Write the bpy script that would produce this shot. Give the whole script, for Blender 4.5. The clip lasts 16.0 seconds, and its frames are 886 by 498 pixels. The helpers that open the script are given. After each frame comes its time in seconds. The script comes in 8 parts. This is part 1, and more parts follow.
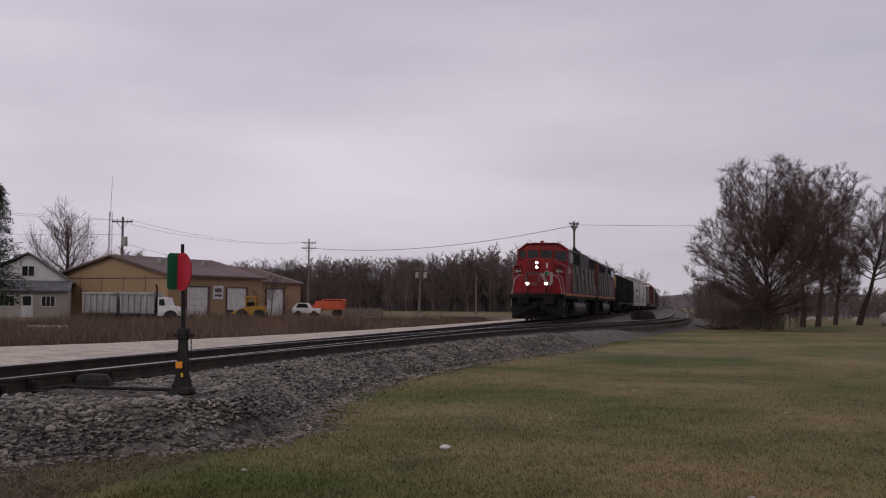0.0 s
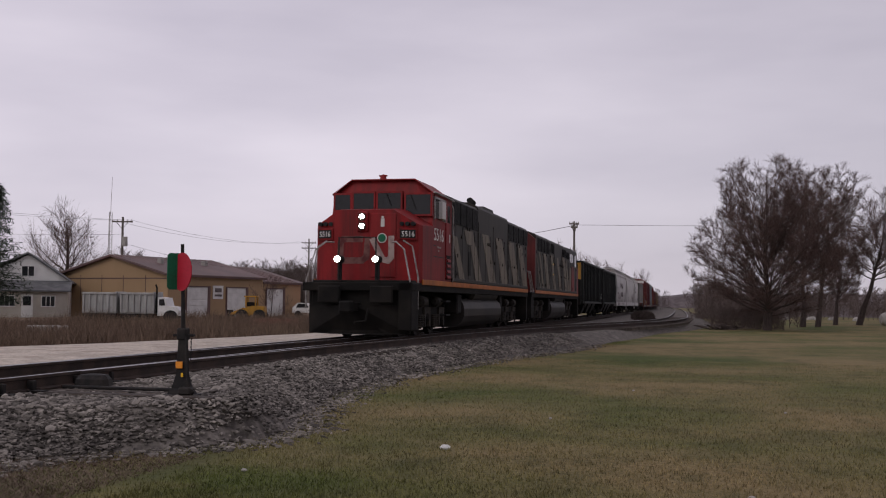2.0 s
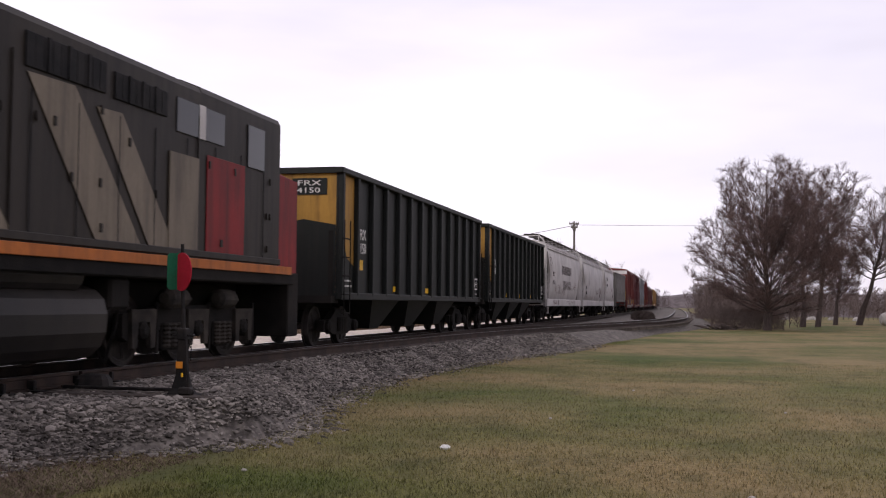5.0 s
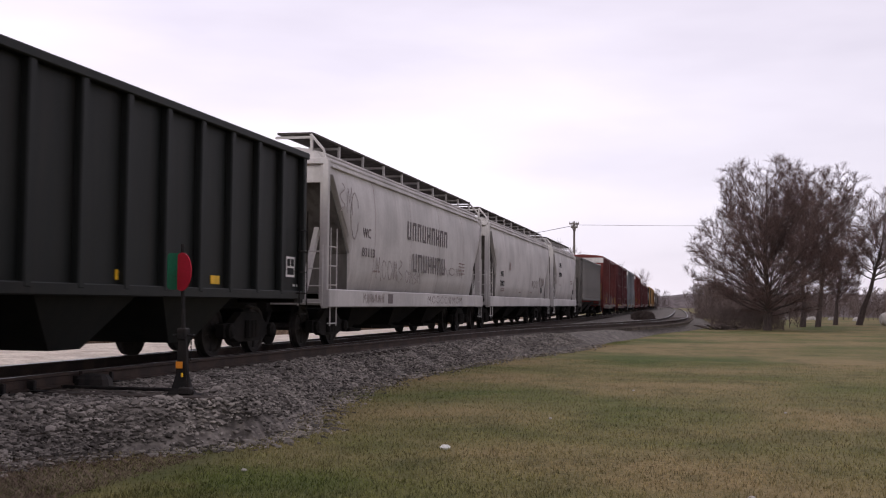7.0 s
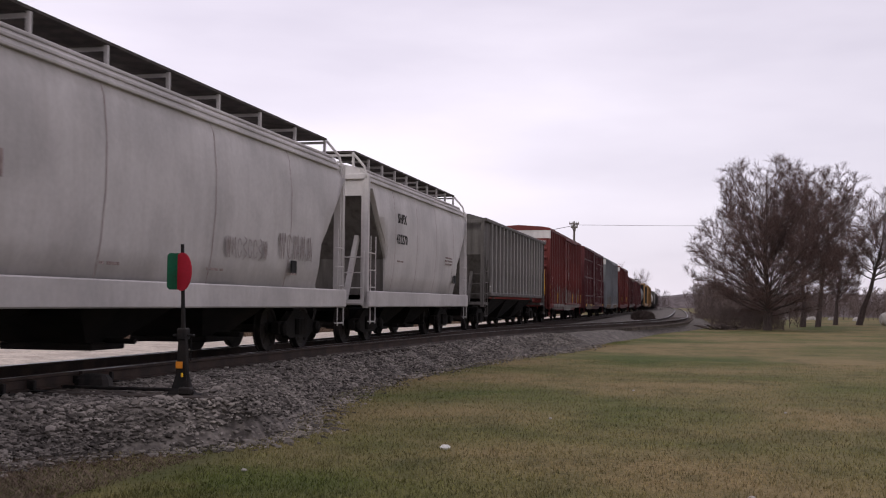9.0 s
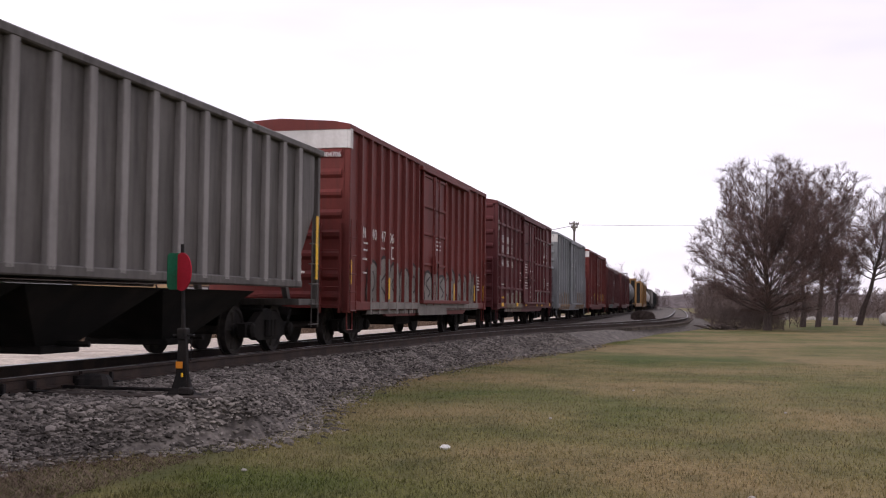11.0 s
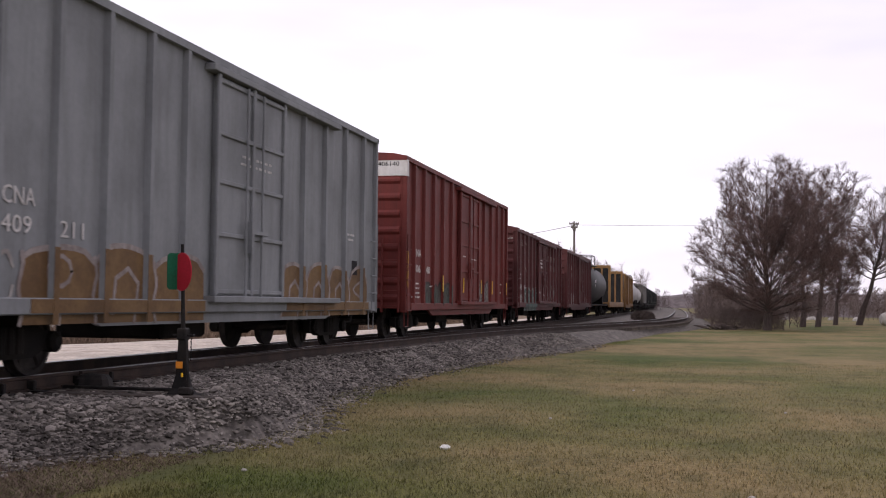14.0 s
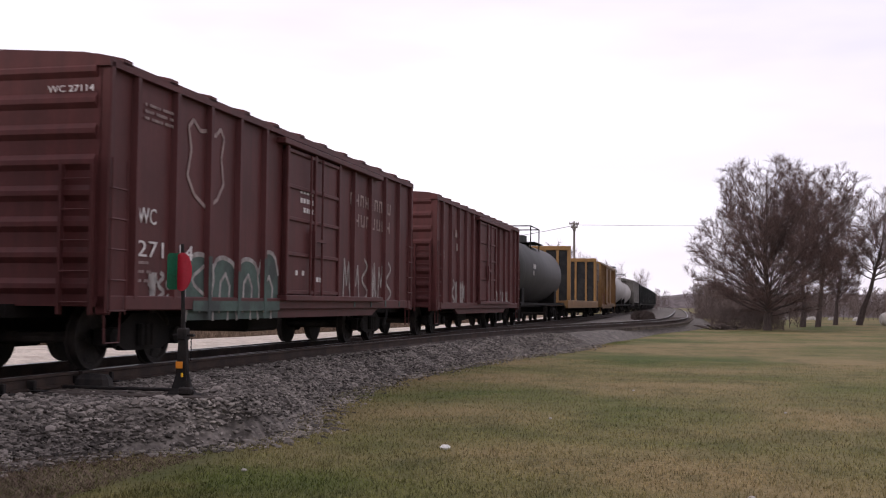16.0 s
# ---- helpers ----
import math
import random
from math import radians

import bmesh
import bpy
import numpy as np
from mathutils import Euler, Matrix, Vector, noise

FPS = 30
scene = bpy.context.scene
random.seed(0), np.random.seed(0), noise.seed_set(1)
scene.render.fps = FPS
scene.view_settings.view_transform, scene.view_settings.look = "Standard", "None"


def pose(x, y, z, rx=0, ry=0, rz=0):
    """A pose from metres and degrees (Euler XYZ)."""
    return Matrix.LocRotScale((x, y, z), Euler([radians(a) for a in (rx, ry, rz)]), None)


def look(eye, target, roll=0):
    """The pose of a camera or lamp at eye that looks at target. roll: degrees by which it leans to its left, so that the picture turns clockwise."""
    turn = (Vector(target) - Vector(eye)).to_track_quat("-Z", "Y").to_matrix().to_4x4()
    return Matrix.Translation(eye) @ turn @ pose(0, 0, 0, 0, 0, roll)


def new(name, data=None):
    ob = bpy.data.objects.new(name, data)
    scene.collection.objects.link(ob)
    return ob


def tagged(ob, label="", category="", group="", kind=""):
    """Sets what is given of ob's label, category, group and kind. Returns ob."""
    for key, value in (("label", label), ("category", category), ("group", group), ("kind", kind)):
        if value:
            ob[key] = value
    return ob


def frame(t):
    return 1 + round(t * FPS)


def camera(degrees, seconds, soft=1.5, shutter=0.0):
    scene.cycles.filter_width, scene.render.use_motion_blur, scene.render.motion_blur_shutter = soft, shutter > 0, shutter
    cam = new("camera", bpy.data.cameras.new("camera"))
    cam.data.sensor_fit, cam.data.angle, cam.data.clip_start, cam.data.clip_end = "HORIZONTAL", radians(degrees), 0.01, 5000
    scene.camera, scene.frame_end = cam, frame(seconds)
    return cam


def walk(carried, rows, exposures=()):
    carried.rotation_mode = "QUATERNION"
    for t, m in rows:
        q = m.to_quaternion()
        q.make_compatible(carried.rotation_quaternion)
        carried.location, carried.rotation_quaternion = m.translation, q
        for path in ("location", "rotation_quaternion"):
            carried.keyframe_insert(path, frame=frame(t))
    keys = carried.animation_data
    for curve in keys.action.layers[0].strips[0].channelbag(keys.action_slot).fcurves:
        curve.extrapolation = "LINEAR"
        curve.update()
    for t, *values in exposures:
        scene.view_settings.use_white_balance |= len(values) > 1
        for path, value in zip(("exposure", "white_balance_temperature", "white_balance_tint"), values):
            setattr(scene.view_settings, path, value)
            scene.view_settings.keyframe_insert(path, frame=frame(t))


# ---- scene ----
cam = camera(43.62, 16.0, soft=1.1, shutter=0.1)
EYE = Vector((0, 0, 0.927))          # z = 0 is the top of the rails
AIM = EYE + 100 * Vector((math.sin(-0.22924) * math.cos(0.04879), math.cos(-0.22924) * math.cos(0.04879), math.sin(0.04879)))
walk(cam, [(0, look(EYE, AIM, 0.56)), (16, look(EYE, AIM, 0.56))],
     exposures=[(0, -0.04), (1.5, -0.02), (2.1, 0.1), (2.6, 0.3), (3.0, 0.58), (3.5, 0.8), (4.2, 0.86), (6.3, 0.76), (8.0, 0.66), (9.2, 0.6), (11.3, 0.98), (16, 0.92)])

# ---- world and light: a bright overcast afternoon ----
SUN_EL, SUN_ROT = radians(32), radians(200)
world = bpy.data.worlds.new("overcast_sky")
scene.world = world
world.use_nodes = True
wn, wl = world.node_tree.nodes, world.node_tree.links
wn.clear()
w_out, w_bg = wn.new("ShaderNodeOutputWorld"), wn.new("ShaderNodeBackground")
w_sky, w_mix = wn.new("ShaderNodeTexSky"), wn.new("ShaderNodeMix")
w_sky.sky_type, w_sky.sun_disc, w_sky.sun_elevation, w_sky.sun_rotation = "NISHITA", False, SUN_EL, SUN_ROT
w_co, w_map, w_noise, w_ramp = wn.new("ShaderNodeTexCoord"), wn.new("ShaderNodeMapping"), wn.new("ShaderNodeTexNoise"), wn.new("ShaderNodeValToRGB")
w_map.inputs["Scale"].default_value = (1.5, 1.5, 6.0)
w_noise.inputs["Scale"].default_value, w_noise.inputs["Detail"].default_value, w_noise.inputs["Roughness"].default_value = 1.3, 5.0, 0.5
w_ramp.color_ramp.elements[0].position, w_ramp.color_ramp.elements[0].color = 0.30, (5.2, 4.75, 5.6, 1)
w_ramp.color_ramp.elements[1].position, w_ramp.color_ramp.elements[1].color = 0.72, (7.5, 6.85, 7.7, 1)
w_sep, w_dim, w_mul = wn.new("ShaderNodeSeparateXYZ"), wn.new("ShaderNodeMapRange"), wn.new("ShaderNodeVectorMath")
w_dim.inputs["From Min"].default_value, w_dim.inputs["From Max"].default_value, w_dim.inputs["To Min"].default_value, w_dim.inputs["To Max"].default_value = 0.3, 1.0, 1.0, 1.1
w_mul.operation = "MULTIPLY"
w_side, w_both = wn.new("ShaderNodeMapRange"), wn.new("ShaderNodeMath")
w_side.inputs["From Min"].default_value, w_side.inputs["From Max"].default_value, w_side.inputs["To Min"].default_value, w_side.inputs["To Max"].default_value = -0.45, 0.6, 1.05, 0.70
w_both.operation = "MULTIPLY"
wl.new(w_co.outputs["Generated"], w_sep.inputs["Vector"])
wl.new(w_sep.outputs["Z"], w_dim.inputs["Value"])
wl.new(w_ramp.outputs["Color"], w_mul.inputs[0])
wl.new(w_sep.outputs["X"], w_side.inputs["Value"])
wl.new(w_dim.outputs["Result"], w_both.inputs[0])
wl.new(w_side.outputs["Result"], w_both.inputs[1])
wl.new(w_both.outputs["Value"], w_mul.inputs[1])
w_mix.data_type = "RGBA"
w_mix.inputs[0].default_value = 0.93
wl.new(w_co.outputs["Generated"], w_map.inputs["Vector"])
wl.new(w_map.outputs["Vector"], w_noise.inputs["Vector"])
wl.new(w_noise.outputs["Fac"], w_ramp.inputs["Fac"])
wl.new(w_sky.outputs["Color"], w_mix.inputs[6])
wl.new(w_mul.outputs["Vector"], w_mix.inputs[7])
wl.new(w_mix.outputs[2], w_bg.inputs["Color"])
wl.new(w_bg.outputs["Background"], w_out.inputs["Surface"])
w_bg.inputs["Strength"].default_value = 0.1
sun = new("sun", bpy.data.lights.new("sun", "SUN"))
sun.data.energy, sun.data.angle, sun.data.color = 0.5, radians(25), (1.0, 0.96, 0.9)
sun.matrix_world = look((0, 0, 60), (0 - 60 * math.cos(SUN_EL) * math.sin(SUN_ROT) / math.sin(SUN_EL), 0 - 60 * math.cos(SUN_EL) * math.cos(SUN_ROT) / math.sin(SUN_EL), 0))

# ---- materials ----
MATS = {}


def material(name, col, col2=None, scale=3.0, rough=0.7, metal=0.0, bump=0.15, bump_scale=40.0, stretch=(1, 1, 1), fine=0.12, island=0.0, spread=(0.42, 0.62), each=0.0, gloss=0.2):
    """Two colours mixed by broad noise, a fine grain over both, and a fine relief."""
    if name in MATS:
        return MATS[name]
    m = MATS[name] = bpy.data.materials.new(name)
    m.use_nodes = True
    n, l = m.node_tree.nodes, m.node_tree.links
    b = n["Principled BSDF"]
    b.inputs["Roughness"].default_value, b.inputs["Metallic"].default_value = rough, metal
    b.inputs["Specular IOR Level"].default_value = gloss
    co, mp, n1, n2 = n.new("ShaderNodeTexCoord"), n.new("ShaderNodeMapping"), n.new("ShaderNodeTexNoise"), n.new("ShaderNodeTexNoise")
    mp.inputs["Scale"].default_value = stretch
    n1.inputs["Scale"].default_value, n1.inputs["Detail"].default_value = scale, 6.0
    n2.inputs["Scale"].default_value, n2.inputs["Detail"].default_value = bump_scale, 4.0
    l.new(co.outputs["Object"], mp.inputs["Vector"])
    l.new(mp.outputs["Vector"], n1.inputs["Vector"])
    l.new(co.outputs["Object"], n2.inputs["Vector"])
    ramp = n.new("ShaderNodeValToRGB")
    ramp.color_ramp.elements[0].position, ramp.color_ramp.elements[1].position = spread
    c2 = col2 or tuple(c * 0.7 for c in col)
    ramp.color_ramp.elements[0].color, ramp.color_ramp.elements[1].color = (*col, 1), (*c2, 1)
    l.new(n1.outputs["Fac"], ramp.inputs["Fac"])
    hsv = n.new("ShaderNodeHueSaturation")
    mr = n.new("ShaderNodeMapRange")
    mr.inputs["To Min"].default_value, mr.inputs["To Max"].default_value = 1 - fine * 2.2, 1 + fine * 2.2
    l.new(n2.outputs["Fac"], mr.inputs["Value"])
    value = mr.outputs["Result"]
    for amount, socket in ((island, "g"), (each, "o")):
        if amount:
            src = n.new("ShaderNodeNewGeometry").outputs["Random Per Island"] if socket == "g" else n.new("ShaderNodeObjectInfo").outputs["Random"]
            m2, mu = n.new("ShaderNodeMapRange"), n.new("ShaderNodeMath")
            m2.inputs["To Min"].default_value, m2.inputs["To Max"].default_value = 1 - amount, 1 + amount
            mu.operation = "MULTIPLY"
            l.new(src, m2.inputs["Value"])
            l.new(m2.outputs["Result"], mu.inputs[0])
            l.new(value, mu.inputs[1])
            value = mu.outputs["Value"]
    l.new(value, hsv.inputs["Value"])
    l.new(ramp.outputs["Color"], hsv.inputs["Color"])
    l.new(hsv.outputs["Color"], b.inputs["Base Color"])
    if bump:
        bu = n.new("ShaderNodeBump")
        bu.inputs["Strength"].default_value, bu.inputs["Distance"].default_value = bump, 0.02
        l.new(n2.outputs["Fac"], bu.inputs["Height"])
        l.new(bu.outputs["Normal"], b.inputs["Normal"])
    return m


def weathered(name, col, dirt=(0.05, 0.04, 0.035), amount=0.55, rough=0.55, streak=0.5):
    """Vehicle paint with grime patches and vertical rain streaks."""
    if name in MATS:
        return MATS[name]
    m = material(name, col, tuple(c * 0.78 for c in col), scale=0.7, rough=rough, bump=0.06, bump_scale=14, fine=0.06)
    n, l = m.node_tree.nodes, m.node_tree.links
    b = n["Principled BSDF"]
    src = b.inputs["Base Color"].links[0].from_socket
    co, mp, ns, ramp, mix = n.new("ShaderNodeTexCoord"), n.new("ShaderNodeMapping"), n.new("ShaderNodeTexNoise"), n.new("ShaderNodeValToRGB"), n.new("ShaderNodeMix")
    mp.inputs["Scale"].default_value = (3.0, 3.0, 0.28)
    ns.inputs["Scale"].default_value, ns.inputs["Detail"].default_value, ns.inputs["Roughness"].default_value = 1.6, 8.0, 0.62
    ramp.color_ramp.elements[0].position, ramp.color_ramp.elements[1].position = 0.44, 0.78
    ramp.color_ramp.elements[0].color, ramp.color_ramp.elements[1].color = (0, 0, 0, 1), (amount, amount, amount, 1)
    mix.data_type = "RGBA"
    mix.inputs[7].default_value = (*dirt, 1)
    l.new(co.outputs["Object"], mp.inputs["Vector"])
    l.new(mp.outputs["Vector"], ns.inputs["Vector"])
    l.new(ns.outputs["Fac"], ramp.inputs["Fac"])
    l.new(ramp.outputs["Color"], mix.inputs[0])
    l.new(src, mix.inputs[6])
    l.new(mix.outputs[2], b.inputs["Base Color"])
    return m


def glow(name, col, strength):
    m = MATS[name] = bpy.data.materials.new(name)
    m.use_nodes = True
    b = m.node_tree.nodes["Principled BSDF"]
    b.inputs["Base Color"].default_value = (*col, 1)
    b.inputs["Emission Color"].default_value, b.inputs["Emission Strength"].default_value = (*col, 1), strength
    return m


# ground
GRASS = material("lawn_turf", (0.062, 0.080, 0.018), (0.185, 0.140, 0.066), scale=0.17, rough=0.95, bump=0.9, bump_scale=26, fine=0.42, spread=(0.34, 0.60))
BLADE = material("grass_blades", (0.075, 0.098, 0.021), (0.225, 0.172, 0.083), scale=0.17, rough=0.85, bump=0, bump_scale=5, fine=0.25, island=0.6, spread=(0.34, 0.60))


def mottled(m, dark, scale, low, high, stretch):
    """Adds a broad mottling that mixes towards another turf colour."""
    n, l = m.node_tree.nodes, m.node_tree.links
    b = n["Principled BSDF"]
    src = b.inputs["Base Color"].links[0].from_socket
    co, mp, ns, ramp, mix = (n.new("ShaderNode" + k) for k in ("TexCoord", "Mapping", "TexNoise", "ValToRGB", "Mix"))
    mp.inputs["Scale"].default_value = stretch
    ns.inputs["Scale"].default_value, ns.inputs["Detail"].default_value, ns.inputs["Roughness"].default_value = scale, 7.0, 0.68
    ramp.color_ramp.elements[0].position, ramp.color_ramp.elements[1].position = low, high
    ramp.color_ramp.elements[0].color, ramp.color_ramp.elements[1].color = (0, 0, 0, 1), (0.55, 0.55, 0.55, 1)
    mix.data_type = "RGBA"
    mix.inputs[7].default_value = (*dark, 1)
    l.new(co.outputs["Object"], mp.inputs["Vector"])
    l.new(mp.outputs["Vector"], ns.inputs["Vector"])
    l.new(ns.outputs["Fac"], ramp.inputs["Fac"])
    l.new(ramp.outputs["Color"], mix.inputs[0])
    l.new(src, mix.inputs[6])
    l.new(mix.outputs[2], b.inputs["Base Color"])


for turf in (GRASS, BLADE):
    mottled(turf, (0.034, 0.045, 0.014), 1.3, 0.47, 0.70, (1, 0.6, 1))
    mottled(turf, (0.21, 0.165, 0.085), 0.55, 0.52, 0.74, (0.7, 1.4, 1))
WEED = material("dry_weeds", (0.105, 0.072, 0.054), (0.175, 0.125, 0.088), scale=0.15, rough=0.95, bump=0, bump_scale=3, fine=0.2, island=0.5)
DEAD = material("dead_grass", (0.115, 0.082, 0.062), (0.175, 0.135, 0.098), scale=0.6, rough=0.95, bump=0, bump_scale=9, fine=0.15, island=0.35)
SOIL = material("weedy_soil", (0.13, 0.09, 0.06), (0.19, 0.14, 0.095), scale=0.25, rough=1.0, bump=0.5, bump_scale=12)
BALLAST = material("ballast_bed", (0.062, 0.055, 0.049), (0.170, 0.152, 0.135), scale=5, rough=0.95, bump=1.0, bump_scale=14, fine=0.35, spread=(0.36, 0.64))
STONE = material("ballast_stone", (0.120, 0.108, 0.097), (0.195, 0.176, 0.157), scale=1.4, rough=0.95, bump=0.4, bump_scale=30, island=0.7, each=0.35, gloss=0.1)
ROADM = material("gravel_road", (0.49, 0.43, 0.36), (0.36, 0.31, 0.26), scale=1.6, rough=0.95, bump=1.0, bump_scale=9, fine=0.35)
TIEM = material("creosoted_timber", (0.045, 0.0375, 0.03375), (0.0825, 0.0675, 0.05625), scale=5, stretch=(1, 6, 6), rough=0.9, bump=0.5, each=0.3)
RAILM = material("rusty_rail", (0.0385, 0.0294, 0.0252), (0.063, 0.0434, 0.035), scale=3, rough=0.75, metal=0.2)
RAILTOP = material("polished_rail_head", (0.28, 0.27, 0.28), (0.2, 0.19, 0.2), scale=2, rough=0.38, metal=0.9, bump=0.03)
IRON = material("black_iron", (0.012, 0.011, 0.011), (0.026, 0.022, 0.02), scale=6, rough=0.7)
BARK = material("bark", (0.051, 0.039, 0.036), (0.078, 0.06, 0.054), scale=4, stretch=(4, 4, 1), rough=0.95, bump=0.5)
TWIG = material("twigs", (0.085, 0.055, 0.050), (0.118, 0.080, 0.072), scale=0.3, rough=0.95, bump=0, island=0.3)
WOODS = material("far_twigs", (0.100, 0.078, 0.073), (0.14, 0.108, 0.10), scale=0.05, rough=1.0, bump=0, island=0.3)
NEEDLE = material("conifer_needles", (0.0196, 0.0294, 0.0182), (0.0315, 0.042, 0.0252), scale=0.6, rough=0.8, bump=0, island=0.4)
POLE = material("weathered_pole", (0.12, 0.1013, 0.09), (0.18, 0.1575, 0.1425), scale=2, stretch=(6, 6, 0.5), rough=0.9)
WIRE = material("wire", (0.12, 0.11, 0.115), rough=0.6)
# buildings
SIDING = material("white_siding", (0.663, 0.6545, 0.646), (0.578, 0.5695, 0.561), scale=0.8, rough=0.6)
BEIGE = material("beige_siding", (0.42, 0.385, 0.335), (0.36, 0.33, 0.285), scale=0.8, rough=0.65)
TAN = material("tan_metal_cladding", (0.35, 0.235, 0.135), (0.31, 0.21, 0.12), scale=0.3, rough=0.55, stretch=(1, 1, 0.3))
BROWNROOF = material("brown_metal_roof", (0.1087, 0.07125, 0.0675), (0.1425, 0.09, 0.0825), scale=0.25, rough=0.6)
SHINGLE = material("grey_shingles", (0.104, 0.104, 0.108), (0.144, 0.144, 0.144), scale=1.5, rough=0.9, bump=0.5)
GLASS = material("dark_window_glass", (0.012, 0.013, 0.015), rough=0.12, bump=0, gloss=0.35)
WHITE = material("white_paint", (0.663, 0.6545, 0.6375), (0.561, 0.5525, 0.5355), scale=1.2, rough=0.5)
CONCRETE = material("concrete", (0.336, 0.32, 0.296), (0.264, 0.248, 0.232), scale=1.5, rough=0.9, bump=0.4)
# vehicles and signals
REDSIGN = material("red_target", (0.416, 0.02, 0.04), (0.368, 0.016, 0.032), scale=3, rough=0.5, bump=0.03)
GREENSIGN = material("green_target", (0.01, 0.12, 0.06), (0.012, 0.10, 0.05), scale=3, rough=0.5, bump=0.03)
ORANGE = material("orange_tag", (0.75, 0.27, 0.03), rough=0.5)
YELLOWTAG = material("yellow_reflector", (0.85, 0.50, 0.03), rough=0.4)
LORED = weathered("red_locomotive_paint", (0.225, 0.0115, 0.0135), (0.030, 0.011, 0.010), 0.8)
LODARK = weathered("grimy_black_paint", (0.030, 0.0245, 0.0195), (0.007, 0.006, 0.0055), 0.95)
LOSTRIPE = weathered("faded_white_stripe", (0.190, 0.158, 0.118), (0.045, 0.038, 0.032), 0.85)
LOORANGE = weathered("orange_sill_stripe", (0.44, 0.136, 0.028), (0.048, 0.032, 0.024), 0.6)
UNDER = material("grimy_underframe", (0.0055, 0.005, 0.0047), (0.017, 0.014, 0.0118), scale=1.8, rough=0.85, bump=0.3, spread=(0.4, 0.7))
DUSTY = material("dust_coated_iron", (0.016, 0.0145, 0.013), (0.052, 0.044, 0.037), scale=3.0, rough=0.85, bump=0.3, spread=(0.38, 0.66))
TANKM = material("fuel_tank_black", (0.014, 0.013, 0.0125), (0.030, 0.026, 0.023), scale=1.0, rough=0.5, bump=0.1, stretch=(1, 1, 0.4))
GRILLE = material("dark_grille", (0.012, 0.012, 0.013), (0.022, 0.021, 0.021), scale=3, rough=0.8)
CHROME = material("bare_steel_rail", (0.35, 0.33, 0.32), (0.22, 0.2, 0.19), scale=8, rough=0.5, metal=0.6)
WHEEL = material("wheel_steel", (0.022, 0.019, 0.018), (0.04, 0.034, 0.03), scale=6, rough=0.7, metal=0.2)
HOPBLACK = weathered("black_hopper_paint", (0.0105, 0.0125, 0.0115), (0.03, 0.025, 0.021), 0.5)
HOPYELLOW = weathered("yellow_hopper_end", (0.385, 0.21, 0.042), (0.07, 0.035, 0.014), 0.8)
CHGREY = weathered("light_grey_hopper_paint", (0.54, 0.515, 0.50), (0.24, 0.21, 0.195), 0.32)
CHGREY2 = weathered("pale_grey_hopper_paint", (0.55, 0.525, 0.51), (0.26, 0.23, 0.20), 0.25)
# dirty car paint; on the end slopes its darkness also stands for shade
CHDIRTSHADE = weathered("dirty_shaded_grey_hopper_paint", (0.125, 0.115, 0.106), (0.026, 0.022, 0.019), 0.95)
CHRIB = weathered("smeared_white_rib_paint", (0.27, 0.255, 0.24), (0.06, 0.05, 0.042), 0.8)
BOXRED = weathered("red_boxcar_paint", (0.155, 0.032, 0.027), (0.060, 0.023, 0.021), 0.55)
BOXMAROON = weathered("maroon_boxcar_paint", (0.108, 0.029, 0.031), (0.048, 0.022, 0.022), 0.5)
BOXGREY = weathered("blue_grey_boxcar_paint", (0.235, 0.246, 0.254), (0.115, 0.115, 0.115), 0.5)
BOXBROWN = weathered("dark_brown_boxcar_paint", (0.100, 0.032, 0.031), (0.042, 0.022, 0.020), 0.6)
LODULL = weathered("dull_red_hood_end_paint", (0.105, 0.018, 0.018), (0.03, 0.012, 0.011), 0.7)
CARWHITE = weathered("off_white_end_paint", (0.62, 0.60, 0.58), (0.30, 0.26, 0.24), 0.4)
YELLOWCAR = weathered("yellow_flatcar_paint", (0.235, 0.130, 0.048), (0.10, 0.06, 0.03), 0.7)
CARGO = weathered("brown_grey_end_paint", (0.133, 0.105, 0.091), (0.056, 0.042, 0.0385), 0.6)
TANKGREY = weathered("dark_grey_tank_paint", (0.056, 0.057, 0.055), (0.03, 0.027, 0.024), 0.7)
TANKWHITE = weathered("white_tank_paint", (0.44, 0.424, 0.4), (0.112, 0.088, 0.072), 0.8)
DECAL = material("white_lettering", (0.72, 0.70, 0.68), (0.55, 0.52, 0.50), scale=6, rough=0.6, bump=0)
DARKDECAL = material("dark_lettering", (0.10, 0.085, 0.085), (0.16, 0.13, 0.13), scale=6, rough=0.6, bump=0)
WORN = material("worn_grey_emblem", (0.150, 0.070, 0.062), (0.085, 0.022, 0.022), scale=5, rough=0.7, bump=0)
GRATING = material("steel_grating", (0.050, 0.043, 0.040), (0.085, 0.072, 0.064), scale=4, rough=0.8)
GREYDECAL = material("faded_lettering", (0.33, 0.26, 0.24), (0.22, 0.16, 0.15), scale=6, rough=0.7, bump=0)


def sprayed(name, fill, fill2):
    """Spray paint in two soft tones."""
    return material(name, fill, fill2, scale=1.6, rough=0.6, bump=0, bump_scale=18, fine=0.16, spread=(0.4, 0.62))


